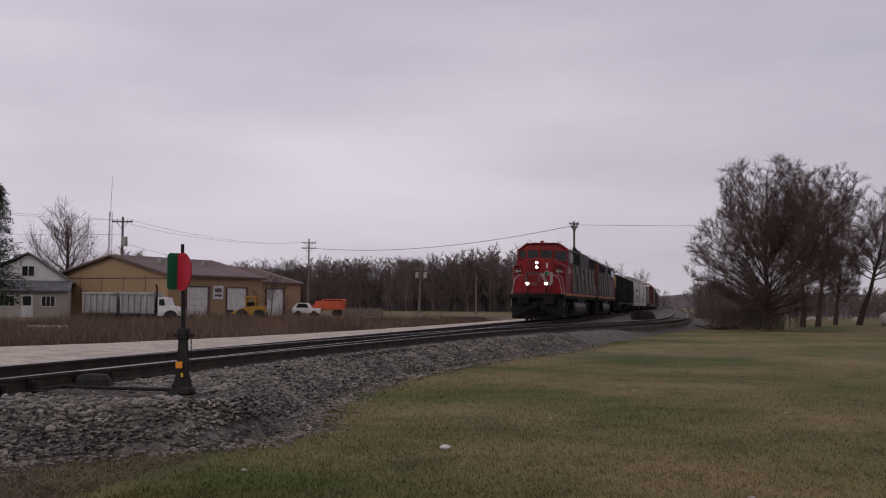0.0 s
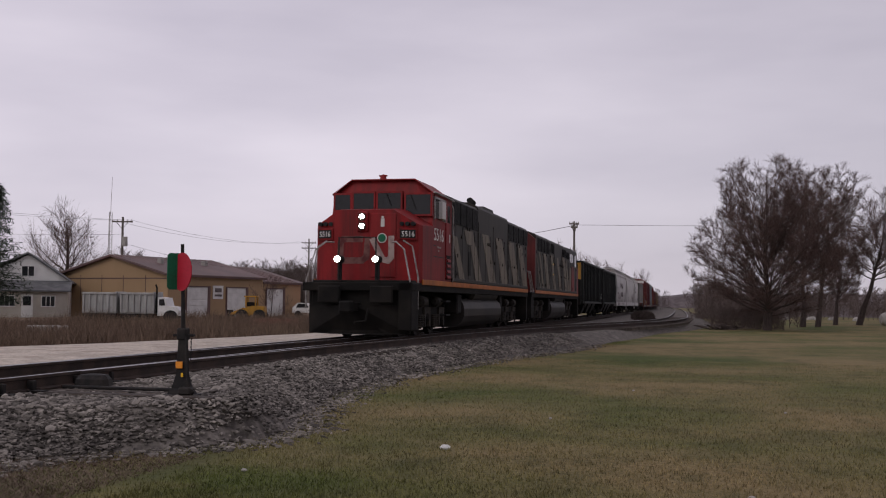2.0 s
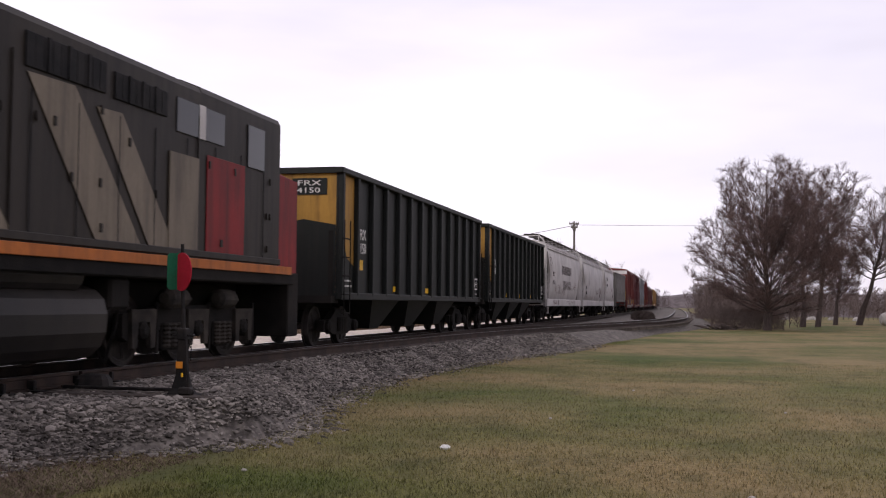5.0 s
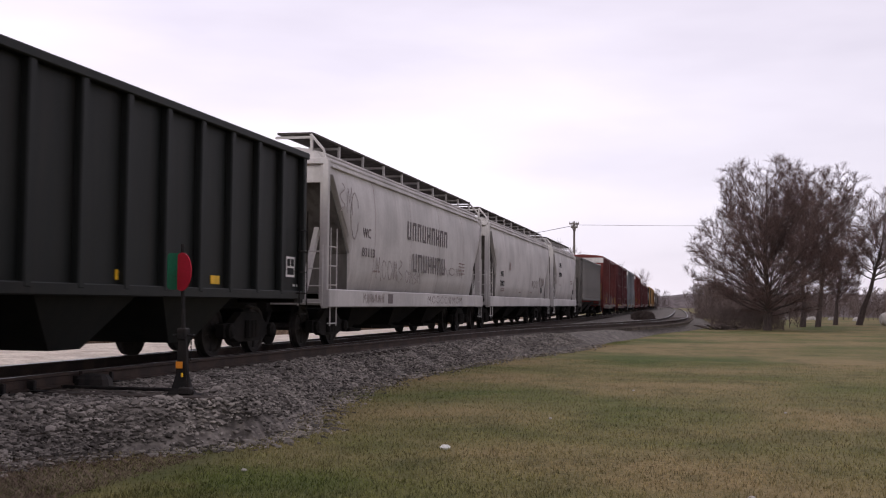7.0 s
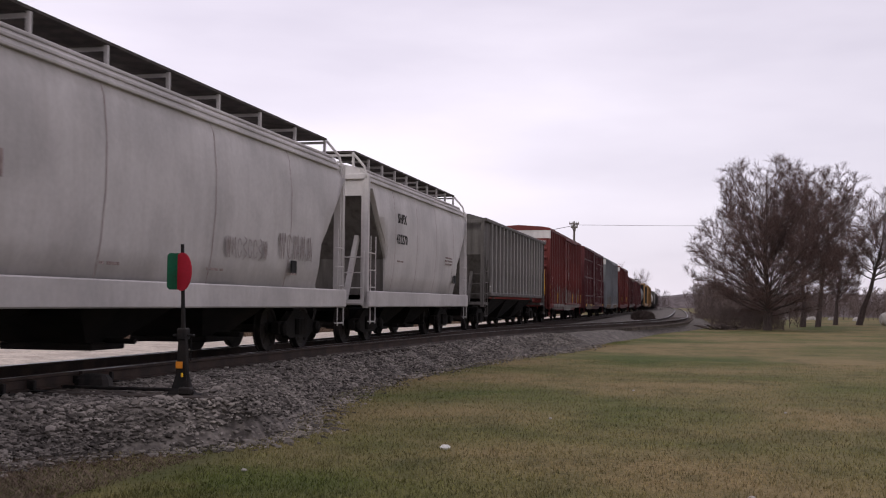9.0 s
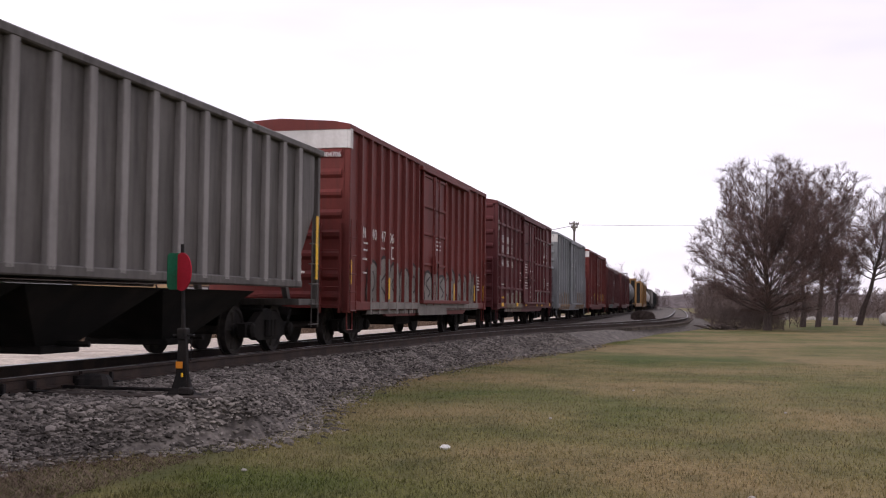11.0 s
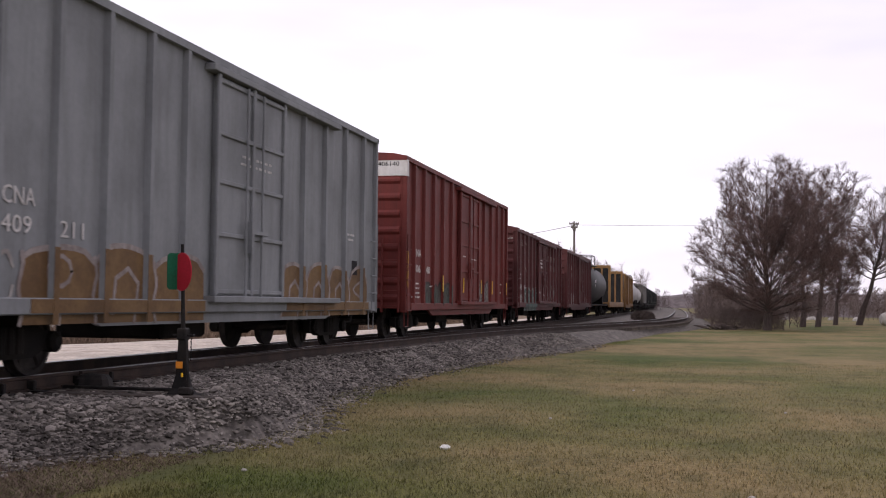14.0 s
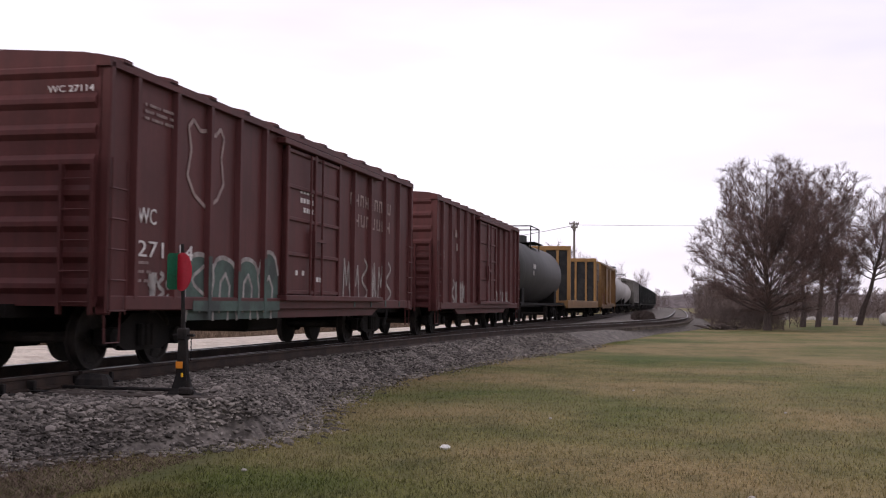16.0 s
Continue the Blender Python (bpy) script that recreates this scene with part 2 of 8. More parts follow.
TAGGREY = sprayed("grey_graffiti", (0.215, 0.198, 0.178), (0.150, 0.132, 0.118))
TAGTAN = sprayed("tan_graffiti", (0.175, 0.105, 0.046), (0.115, 0.066, 0.030))
TAGDUN = sprayed("dun_graffiti", (0.165, 0.130, 0.088), (0.100, 0.074, 0.052))
TAGGREEN = sprayed("green_graffiti", (0.075, 0.115, 0.098), (0.050, 0.060, 0.056))
TAGTEAL = sprayed("teal_graffiti", (0.050, 0.072, 0.060), (0.075, 0.034, 0.030))
TAGWHITE = material("white_scrawl", (0.36, 0.34, 0.32), (0.22, 0.19, 0.18), scale=5, rough=0.6, bump=0)
TAGLINE = material("black_outline_spray", (0.022, 0.018, 0.017), (0.05, 0.035, 0.032), scale=5, rough=0.6, bump=0)
TAGPALE = material("faded_scrawl", (0.21, 0.175, 0.165), (0.32, 0.28, 0.265), scale=5, rough=0.6, bump=0)
LIGHTON = glow("lit_headlight", (1.0, 0.90, 0.72), 16.0)


# ---- mesh helpers ----
class Shape:
    """Collects boxes, tubes and plates into one mesh."""

    def __init__(self):
        self.v, self.f = [], []

    def add(self, verts, faces, m=None):
        k = len(self.v)
        self.v += [tuple(m @ Vector(p)) for p in verts] if m else [tuple(p) for p in verts]
        self.f += [tuple(i + k for i in f) for f in faces]
        return self

    def box(self, x0, x1, y0, y1, z0, z1, b=0.0, m=None):
        """A box with chamfered edges."""
        if b <= 0:
            v = [(x, y, z) for x in (x0, x1) for y in (y0, y1) for z in (z0, z1)]
            return self.add(v, [(0, 1, 3, 2), (4, 6, 7, 5), (0, 4, 5, 1), (2, 3, 7, 6), (0, 2, 6, 4), (1, 5, 7, 3)], m)
        b = min(b, (x1 - x0) * 0.45, (y1 - y0) * 0.45, (z1 - z0) * 0.45)
        bm = bmesh.new()
        bmesh.ops.create_cube(bm, size=1)
        for q in bm.verts:
            q.co = ((x0 + x1) / 2 + q.co.x * (x1 - x0), (y0 + y1) / 2 + q.co.y * (y1 - y0), (z0 + z1) / 2 + q.co.z * (z1 - z0))
        bmesh.ops.bevel(bm, geom=bm.edges[:], offset=b, segments=1, affect="EDGES")
        bm.verts.index_update()
        self.add([q.co[:] for q in bm.verts], [[q.index for q in f.verts] for f in bm.faces], m)
        bm.free()
        return self

    def tube(self, pts, r, n=8, caps=True):
        """A tube along pts; r is one radius or one for each point."""
        pts = [Vector(p) for p in pts]
        rs = r if isinstance(r, (list, tuple)) else [r] * len(pts)
        k = len(self.v)
        for i, p in enumerate(pts):
            d = (pts[min(i + 1, len(pts) - 1)] - pts[max(i - 1, 0)]).normalized()
            a = d.cross(Vector((0.13, 0.21, 1)) if abs(d.z) < 0.9 else Vector((1, 0.1, 0))).normalized()
            c = d.cross(a)
            for j in range(n):
                w = 2 * math.pi * j / n
                self.v.append(tuple(p + rs[i] * (math.cos(w) * a + math.sin(w) * c)))
        for i in range(len(pts) - 1):
            for j in range(n):
                j2 = (j + 1) % n
                self.f.append((k + i * n + j, k + i * n + j2, k + (i + 1) * n + j2, k + (i + 1) * n + j))
        if caps:
            self.f.append(tuple(k + j for j in range(n))[::-1])
            self.f.append(tuple(k + (len(pts) - 1) * n + j for j in range(n)))
        return self

    def prism(self, poly, lo, hi, axis="y"):
        """A polygon extruded along an axis: (x, z) along y, (y, z) along x, (x, y) along z."""
        put = {"y": lambda a, b, t: (a, t, b), "x": lambda a, b, t: (t, a, b), "z": lambda a, b, t: (a, b, t)}[axis]
        n = len(poly)
        v = [put(a, b, lo) for a, b in poly] + [put(a, b, hi) for a, b in poly]
        f = [tuple(range(n)), tuple(range(2 * n - 1, n - 1, -1))] + [(i, i + n, (i + 1) % n + n, (i + 1) % n) for i in range(n)]
        return self.add(v, f)

    def loft(self, rings, caps=True):
        """Rings of equal length joined one to the next."""
        k, n = len(self.v), len(rings[0])
        for r in rings:
            self.v += [tuple(p) for p in r]
        for i in range(len(rings) - 1):
            for j in range(n):
                j2 = (j + 1) % n
                self.f.append((k + i * n + j, k + i * n + j2, k + (i + 1) * n + j2, k + (i + 1) * n + j))
        if caps:
            self.f += [tuple(k + j for j in range(n))[::-1], tuple(k + (len(rings) - 1) * n + j for j in range(n))]
        return self

    def mesh(self, name, mat, smooth=False):
        me = bpy.data.meshes.new(name)
        me.from_pydata(self.v, [], self.f)
        bm = bmesh.new()
        bm.from_mesh(me)
        bmesh.ops.recalc_face_normals(bm, faces=bm.faces[:])
        bm.to_mesh(me)
        bm.free()
        me.materials.append(mat)
        if smooth:
            me.shade_smooth()
        return me


def raw_mesh(name, v, f, mat):
    me = bpy.data.meshes.new(name)
    me.from_pydata(v, [], f)
    me.materials.append(mat)
    return me


def part(name, shape, mat, parent, label="", smooth=False, at=None):
    ob = new(name, shape if isinstance(shape, bpy.types.Mesh) else shape.mesh(name, mat, smooth))
    ob.parent = parent
    if at is not None:
        ob.matrix_basis = at
    if label:
        ob["label"] = label
    return ob


def thing(name, label, category, group="", at=None, kind=""):
    ob = new(name)
    ob.empty_display_size = 0.3
    if at is not None:
        ob.matrix_basis = at
    return tagged(ob, label, category, group, kind)


def solo(name, shape, mat, label, category, group="", kind="", smooth=False, at=None):
    ob = new(name, shape if isinstance(shape, bpy.types.Mesh) else shape.mesh(name, mat, smooth))
    if at is not None:
        ob.matrix_basis = at
    return tagged(ob, label, category, group, kind)


def lettering(name, text, size, mat, parent, origin, right, up, width=None):
    """Raised letters: origin is the lower left corner."""
    cu = bpy.data.curves.new(name, "FONT")
    cu.body, cu.size, cu.extrude, cu.resolution_u = text, size * 1.4, 0.004, 2
    tmp = new(name, cu)
    dg = bpy.context.evaluated_depsgraph_get()
    me = bpy.data.meshes.new_from_object(tmp.evaluated_get(dg))
    bpy.data.objects.remove(tmp)
    me.materials.clear()
    me.materials.append(mat)
    xs = [q.co.x for q in me.vertices] or [0, 1]
    k = width / (max(xs) - min(xs)) if width else 1
    r, u = Vector(right).normalized(), Vector(up).normalized()
    n = r.cross(u)
    me.transform(Matrix((( *(r * k)[:1], u[0], n[0], origin[0]), ((r * k)[1], u[1], n[1], origin[1]), ((r * k)[2], u[2], n[2], origin[2]), (0, 0, 0, 1))))
    return part(name, me, mat, parent)


# ---- the line of the main track ----
TRACK_X, BEND_FROM, BEND, SLOPE = -8.652, 20.15, 0.00010994, 0.000117


def line_at(s):
    """Place and heading (radians) of the main track's centre, s metres up the line."""
    u = max(s - BEND_FROM, 0.0)
    return TRACK_X - BEND * u * u / 2, s, SLOPE * s, BEND * u


def smooth_table(rows, y):
    """Eased reading of a short table of (y, value)."""
    if y <= rows[0][0]:
        return rows[0][1]
    for (a, p), (b, q) in zip(rows, rows[1:]):
        if y <= b:
            t = (y - a) / (b - a)
            return p + (q - p) * t
    return rows[-1][1]


SIDING_OFF = [(13, 0.0), (20, 0.12), (25, 0.42), (30, 0.72), (36, 1.05), (42, 1.75), (48, 2.7), (54, 3.9), (60, 5.0), (66, 5.9), (73, 6.6), (82, 7.0), (95, 7.05), (130, 6.9), (200, 6.6), (620, 6.4)]
EDGE = [(-60, -5.6), (5, -7.2), (9.5, -6.5), (10.3, -5.8), (11, -5.15), (11.8, -4.8), (13, -4.85), (14.3, -5.3), (18, -5.95), (22.6, -6.3), (30, -5.55), (37, -4.45), (50, -3.2), (60, -2.4), (72, -0.6), (82, 0.6), (100, 0.9), (130, 0.3), (200, -1.2), (400, -9), (620, -22)]
LAWN, BED = -0.65, -0.21


def siding_at(y):
    x, _, z, h = line_at(y)
    o = sum(smooth_table(SIDING_OFF, y + d) for d in (-5, -2.5, 0, 2.5, 5)) / 5 if y > 16 else smooth_table(SIDING_OFF, y)
    return x + o, z


def edge_at(y):
    return smooth_table(EDGE, y)


# ---- ground, road, ballast ----
def ground_height(x, y):
    return LAWN + 0.035 * noise.noise(Vector((x * 0.12, y * 0.12, 0))) - 0.0006 * max(0, -x - 20)


def shoulder(y):
    return 1.0 - 0.62 * math.exp(-((y - 12.0) / 1.3) ** 2)


def build_ground():
    xs = [-3000, -1200, -500, -250, -150] + list(np.arange(-110, -14, 4.0)) + list(np.arange(-14, 30, 0.8)) + [34, 40, 50, 70, 110, 200, 500, 1200, 3000]
    ys = [-400, -100, -30] + list(np.arange(-5, 60, 1.0)) + list(np.arange(60, 160, 4.0)) + [180, 220, 300, 500, 1000, 2000, 4500]
    v = [(x, y, ground_height(x, y)) for y in ys for x in xs]
    n = len(xs)
    f = [(j * n + i, j * n + i + 1, (j + 1) * n + i + 1, (j + 1) * n + i) for j in range(len(ys) - 1) for i in range(n - 1)]
    solo("ground", raw_mesh("ground", v, f, GRASS), GRASS, "patchy green and tan mown lawn in early spring", "lawn", kind="structure")
    # weedy waste ground beyond the road
    ys = list(np.arange(-20, 170, 3.0))
    v, f = [], []
    for y in ys:
        for x in (-140, -60, -40, -28, -20.5, -16.2 - 4.0 * math.exp(-max(0, y - 24) / 10)):
            v.append((x, y, ground_height(x, y) + 0.012 + 0.05 * noise.noise(Vector((x, y * 0.3, 3)))))
    for j in range(len(ys) - 1):
        for i in range(5):
            f.append((j * 6 + i, j * 6 + i + 1, j * 6 + 7 + i, j * 6 + 6 + i))
    solo("pavement", raw_mesh("waste_ground", v, f, SOIL), SOIL, "bare brown waste ground with dry weeds", "ground", kind="structure")
    v, f = [], []
    ys = list(np.arange(-30, 140, 2.0))
    for y in ys:
        c = line_at(y)[0]
        far = -16.4 - 4.4 * math.exp(-max(0, y - 26) / 12) + 0.25 * noise.noise(Vector((y * 0.3, 5, 0)))
        v += [(c - 2.6, y, -0.60), (c - 3.0, y, -0.43), ((c - 3 + far) / 2, y, -0.40), (far + 0.5, y, -0.45), (far, y, -0.72)]
    for j in range(len(ys) - 1):
        f += [(j * 5 + i, j * 5 + i + 1, j * 5 + 6 + i, j * 5 + 5 + i) for i in range(4)]
    solo("road", raw_mesh("road", v, f, ROADM), ROADM, "pale crushed limestone access road beside the track", "road", kind="structure")
    # ballast bed under both tracks
    v, f = [], []
    ys = list(np.arange(-60, 5, 1.0)) + list(np.arange(5, 45, 0.25)) + list(np.arange(45, 130, 1.0)) + list(np.arange(130, 620, 10.0))
    for y in ys:
        c, _, z, _ = line_at(y)
        e = edge_at(y) + 0.12 * noise.noise(Vector((y * 0.8, 1, 0)))
        row = [(c - 3.1, LAWN - 0.1), (c - 2.2, BED + z), (c - 1.0, BED + z), (c + 1.0, BED + z)]
        top = max(c + 1.5, e - shoulder(y))
        row += [(c + 1.0 + (top - c - 1.0) * k, BED + z + 0.02 * noise.noise(Vector((y, k * 5, 2)))) for k in (0.33, 0.66, 1.0)]
        row += [(top + (e - top) * 0.5, (BED + LAWN) / 2 + 0.04), (e, LAWN - 0.01), (e + 0.25, LAWN - 0.08)]
        v += [(x, y, zz) for x, zz in row]
    m = 10
    for j in range(len(ys) - 1):
        f += [(j * m + i, j * m + i + 1, j * m + m + 1 + i, j * m + m + i) for i in range(m - 1)]
    return solo("ballast_bed", raw_mesh("ballast_bed", v, f, BALLAST), BALLAST, "bed of crushed grey stone under the tracks", "ballast", kind="structure")


def ballast_height(x, y):
    c, _, z, _ = line_at(y)
    e = edge_at(y)
    top = max(c + 1.5, e - shoulder(y))
    if x < top:
        return BED + z
    t = min(max((x - top) / max(e - top, 0.01), 0), 1)
    mid = (BED + LAWN) / 2 + 0.04
    return (BED + (mid - BED) * t * 2) if t < 0.5 else (mid + (LAWN - mid) * (t * 2 - 1))


bed = build_ground()


# ---- tracks ----
def rail_mesh(name, path, off):
    """An I-section rail along path; off is its distance from the centre line."""
    sec = [(-0.07, -0.18), (0.07, -0.18), (0.07, -0.165), (0.012, -0.145), (0.012, -0.045), (0.036, -0.035), (0.036, -0.004), (0.03, 0), (-0.03, 0), (-0.036, -0.004), (-0.036, -0.035), (-0.012, -0.045), (-0.012, -0.145), (-0.07, -0.165)]
    rings, heads = [], []
    for i, (x, y, z) in enumerate(path):
        a, b = path[max(i - 1, 0)], path[min(i + 1, len(path) - 1)]
        d = Vector((b[0] - a[0], b[1] - a[1])).normalized()
        nx, ny = d.y, -d.x
        rings.append([(x + nx * (off + u), y + ny * (off + u), z + w) for u, w in sec])
        heads.append([(x + nx * (off + u), y + ny * (off + u), z + w) for u, w in ((-0.029, 0.0), (0.029, 0.0), (0.029, 0.0015), (-0.029, 0.0015))])
    return Shape().loft(rings), Shape().loft(heads)


main_path = [(line_at(s)[0], s, line_at(s)[2]) for s in list(np.arange(-200, 60, 4.0)) + list(np.arange(60, 640, 12.0))]
side_path = [(siding_at(y)[0], y, siding_at(y)[1]) for y in list(np.arange(13, 100, 1.5)) + list(np.arange(100, 620, 12.0))]
track = thing("railway_track", "single main line with rusty rails on dark timber ties", "track", kind="structure")
siding = thing("siding_track", "rusty siding track branching off through a switch", "track", kind="structure")
for owner, path, offs in ((track, main_path, (0.7535, -0.7535)), (siding, side_path, (0.80, -0.70))):
    for o in offs:
        rail, head = rail_mesh("rail", path, o)
        r = part("rail", rail, RAILM, owner)
        part("rail_head", head, RAILTOP, r, "worn bright running surface")

# rail braces and joint bars near the switch
for y in (9.9, 10.6, 11.3, 11.9, 12.9, 13.7):
    s = Shape().box(-0.04, 0.07, -0.03, 0.03, -0.17, -0.05, 0.01).box(-0.02, 0.2, -0.08, 0.08, -0.185, -0.165, 0.005)
    part("rail_brace", s, IRON, track, at=pose(TRACK_X + 0.80, y, 0))
part("joint_bar", Shape().box(0.012, 0.04, -0.45, 0.45, -0.14, -0.045, 0.01), RAILM, track, at=pose(TRACK_X + 0.7535, 22.6, 0))

# switch stand with its targets
stand = thing("switch_stand", "black iron switch stand with red and green targets", "signal", at=pose(-5.92, 12.0, -0.195))
st = Shape().box(-0.20, 0.20, -0.16, 0.16, 0.0, 0.03, 0.008)
st.loft([[(x * k * 0.17, y * k * 0.12, z) for x, y in ((-1, -1), (1, -1), (1, 1), (-1, 1))] for z, k in ((0.03, 0.85), (0.1, 0.6), (0.25, 0.38), (0.55, 0.30), (0.68, 0.27))])
part("pedestal", st, IRON, stand)
part("gear_box", Shape().box(-0.06, 0.06, -0.06, 0.06, 0.66, 0.80, 0.015).box(-0.12, 0.14, -0.03, 0.03, 0.70, 0.73, 0.006), IRON, stand)
part("throw_lever", Shape().tube([(0.06, -0.05, 0.70), (0.10, -0.10, 0.4), (0.14, -0.12, 0.12), (0.2, -0.12, 0.06)], [0.018, 0.016, 0.02, 0.024], 8), IRON, stand)
part("lever_socket", Shape().box(0.03, 0.19, -0.19, -0.06, 0.03, 0.12, 0.02), IRON, stand)
part("mast", Shape().tube([(0, 0, 0.7), (-0.015, 0, 1.2), (-0.035, 0, 1.785)], [0.028, 0.022, 0.020], 10), IRON, stand)
part("orange_tag", Shape().box(-0.055, 0.03, -0.075, -0.06, 0.33, 0.41, 0.004), ORANGE, stand, "small orange tag")
part("padlock", Shape().box(0.02, 0.045, -0.09, -0.07, 0.23, 0.28, 0.006), YELLOWTAG, stand)
chain = Shape()
for i in range(9):
    chain.box(0.118, 0.132, -0.05 - 0.006 * (i % 2), -0.04, 0.66 - 0.03 * i, 0.685 - 0.03 * i, 0.003)
part("chain", chain, IRON, stand)
disc = Shape().loft([[(0.225 * math.cos(a), y, 0.225 * math.sin(a)) for a in np.linspace(0, 2 * math.pi, 40, endpoint=False)] for y in (-0.006, 0.006)])
part("round_target", disc, REDSIGN, stand, "round red target disc", at=pose(-0.02, -0.03, 1.46, 0, 0, -35))
poly = [(x * 0.1 + 0.03 * cx, z * 0.185 + 0.03 * cz) for x, z, cx, cz in ((-1, -1, 0, -1), (1, -1, 0, -1), (1, -1, 1, 0), (1, 1, 1, 0), (1, 1, 0, 1), (-1, 1, 0, 1), (-1, 1, -1, 0), (-1, -1, -1, 0))]
part("square_target", Shape().prism(poly, -0.006, 0.006), GREENSIGN, stand, "green target plate", at=pose(-0.105, 0.03, 1.465, 0, 0, 50))

tie_block = Shape().box(-1.1, 1.1, -0.12, 0.12, -0.09, 0.09, 0.012)
solo("head_block_tie", tie_block, TIEM, "dark timber head block under the switch stand", "railway tie", at=pose(-6.46, 11.78, -0.255, 0, 0, -2))
solo("head_block_tie", Shape().box(-1.0, 1.0, -0.11, 0.11, -0.09, 0.09, 0.012), TIEM, "dark timber head block under the switch stand", "railway tie", at=pose(-6.75, 12.2, -0.265, 0, 0, -1))
solo("switch_rod", Shape().tube([(-7.75, 12.45, -0.16), (-6.1, 12.1, -0.13)], 0.022, 8), IRON, "rusty connecting rod from stand to points", "rod")
box = Shape().loft([[(x * kx, y * ky, z) for x, y in ((-1, -0.6), (-0.7, -1), (0.7, -1), (1, -0.6), (1, 0.6), (0.7, 1), (-0.7, 1), (-1, 0.6))] for z, kx, ky in ((0, 0.26, 0.16), (0.10, 0.24, 0.15), (0.16, 0.19, 0.11), (0.175, 0.1, 0.05))])
solo("switch_box", box, IRON, "low black metal cover beside the rail", "switch box", at=pose(-7.42, 12.6, -0.15, 0, 0, 12) @ Matrix.Scale(0.85, 4))


# ---- trees ----
def twig_mesh(name, seed, height, spread, mat, limbs=11, subs=8, twigs=9, bare=0.16, upright=0.55, trunk_r=0.2, lean=0.0, ends=3):
    """Trunk and bare crown of a deciduous tree, as two shapes."""
    rnd = random.Random(seed)
    trunk, crown = Shape(), Shape()

    def wander(p, d, length, r0, r1, n, wob, lift, sides, out):
        pts, rs = [p], [r0]
        for i in range(n):
            d = (d + Vector((rnd.gauss(0, wob), rnd.gauss(0, wob), rnd.gauss(0, wob * 0.6) + lift))).normalized()
            pts.append(pts[-1] + d * (length / n))
            rs.append(r0 + (r1 - r0) * (i + 1) / n)
        out.tube(pts, rs, sides, caps=False)
        return pts, d

    tp, _ = wander(Vector((0, 0, -0.15)), Vector((lean, 0, 1)).normalized(), height * 0.8, trunk_r, trunk_r * 0.15, 7, 0.07, 0.05, 9, trunk)
    for i in range(limbs):
        h = bare + (0.85 - bare) * (i + rnd.random()) / limbs
        k = h * (len(tp) - 1)
        base = tp[int(k)].lerp(tp[min(int(k) + 1, len(tp) - 1)], k % 1)
        w = i * 2.4 + rnd.random()
        d = Vector((math.cos(w) * spread * (1.25 - 0.5 * h), math.sin(w) * spread * (1.25 - 0.5 * h), upright * (0.45 + h) + rnd.random() * 0.4)).normalized()
        ln = height * (0.55 - 0.36 * h) * rnd.uniform(0.8, 1.15)
        r = trunk_r * (0.34 - 0.2 * h)
        lp, ld = wander(base, d, ln, r, r * 0.2, 6, 0.13, 0.07, 6, trunk)
        for j in range(subs):
            q = 1.2 + (len(lp) - 2.2) * (j + rnd.random()) / subs
            b2 = lp[int(q)].lerp(lp[min(int(q) + 1, len(lp) - 1)], q % 1)
            d2 = (ld + Vector((rnd.gauss(0, 0.6), rnd.gauss(0, 0.6), rnd.gauss(0.15, 0.4)))).normalized()
            sp, sd = wander(b2, d2, ln * rnd.uniform(0.3, 0.5), r * 0.16, 0.009, 4, 0.2, 0.09, 3, crown)
            for m in range(twigs):
                q2 = rnd.random() * (len(sp) - 1.01)
                b3 = sp[int(q2)].lerp(sp[int(q2) + 1], q2 % 1)
                d3 = (sd + Vector((rnd.gauss(0, 0.7), rnd.gauss(0, 0.7), rnd.gauss(0.25, 0.4)))).normalized()
                up, ud = wander(b3, d3, ln * rnd.uniform(0.12, 0.26), 0.009, 0.005, 2, 0.22, 0.1, 3, crown)
                for e in range(ends):
                    d4 = (ud + Vector((rnd.gauss(0, 0.5), rnd.gauss(0, 0.5), rnd.gauss(0.35, 0.35)))).normalized()
                    crown.tube([up[1 + e % 2], up[1 + e % 2] + d4 * ln * rnd.uniform(0.06, 0.14)], [0.0075, 0.004], 3, caps=False)
    return trunk, crown


def plain(name, shape, mat):
    me = raw_mesh(name, shape.v, shape.f, mat)
    return me


def bare_tree(label, at, **kw):
    trunk, crown = twig_mesh("tree", **kw, mat=TWIG)
    t = thing("bare_tree", label, "tree", "bare trees", at=at)
    part("trunk", plain("trunk", trunk, BARK), BARK, t)
    part("crown", plain("crown", crown, TWIG), TWIG, t)
    return t


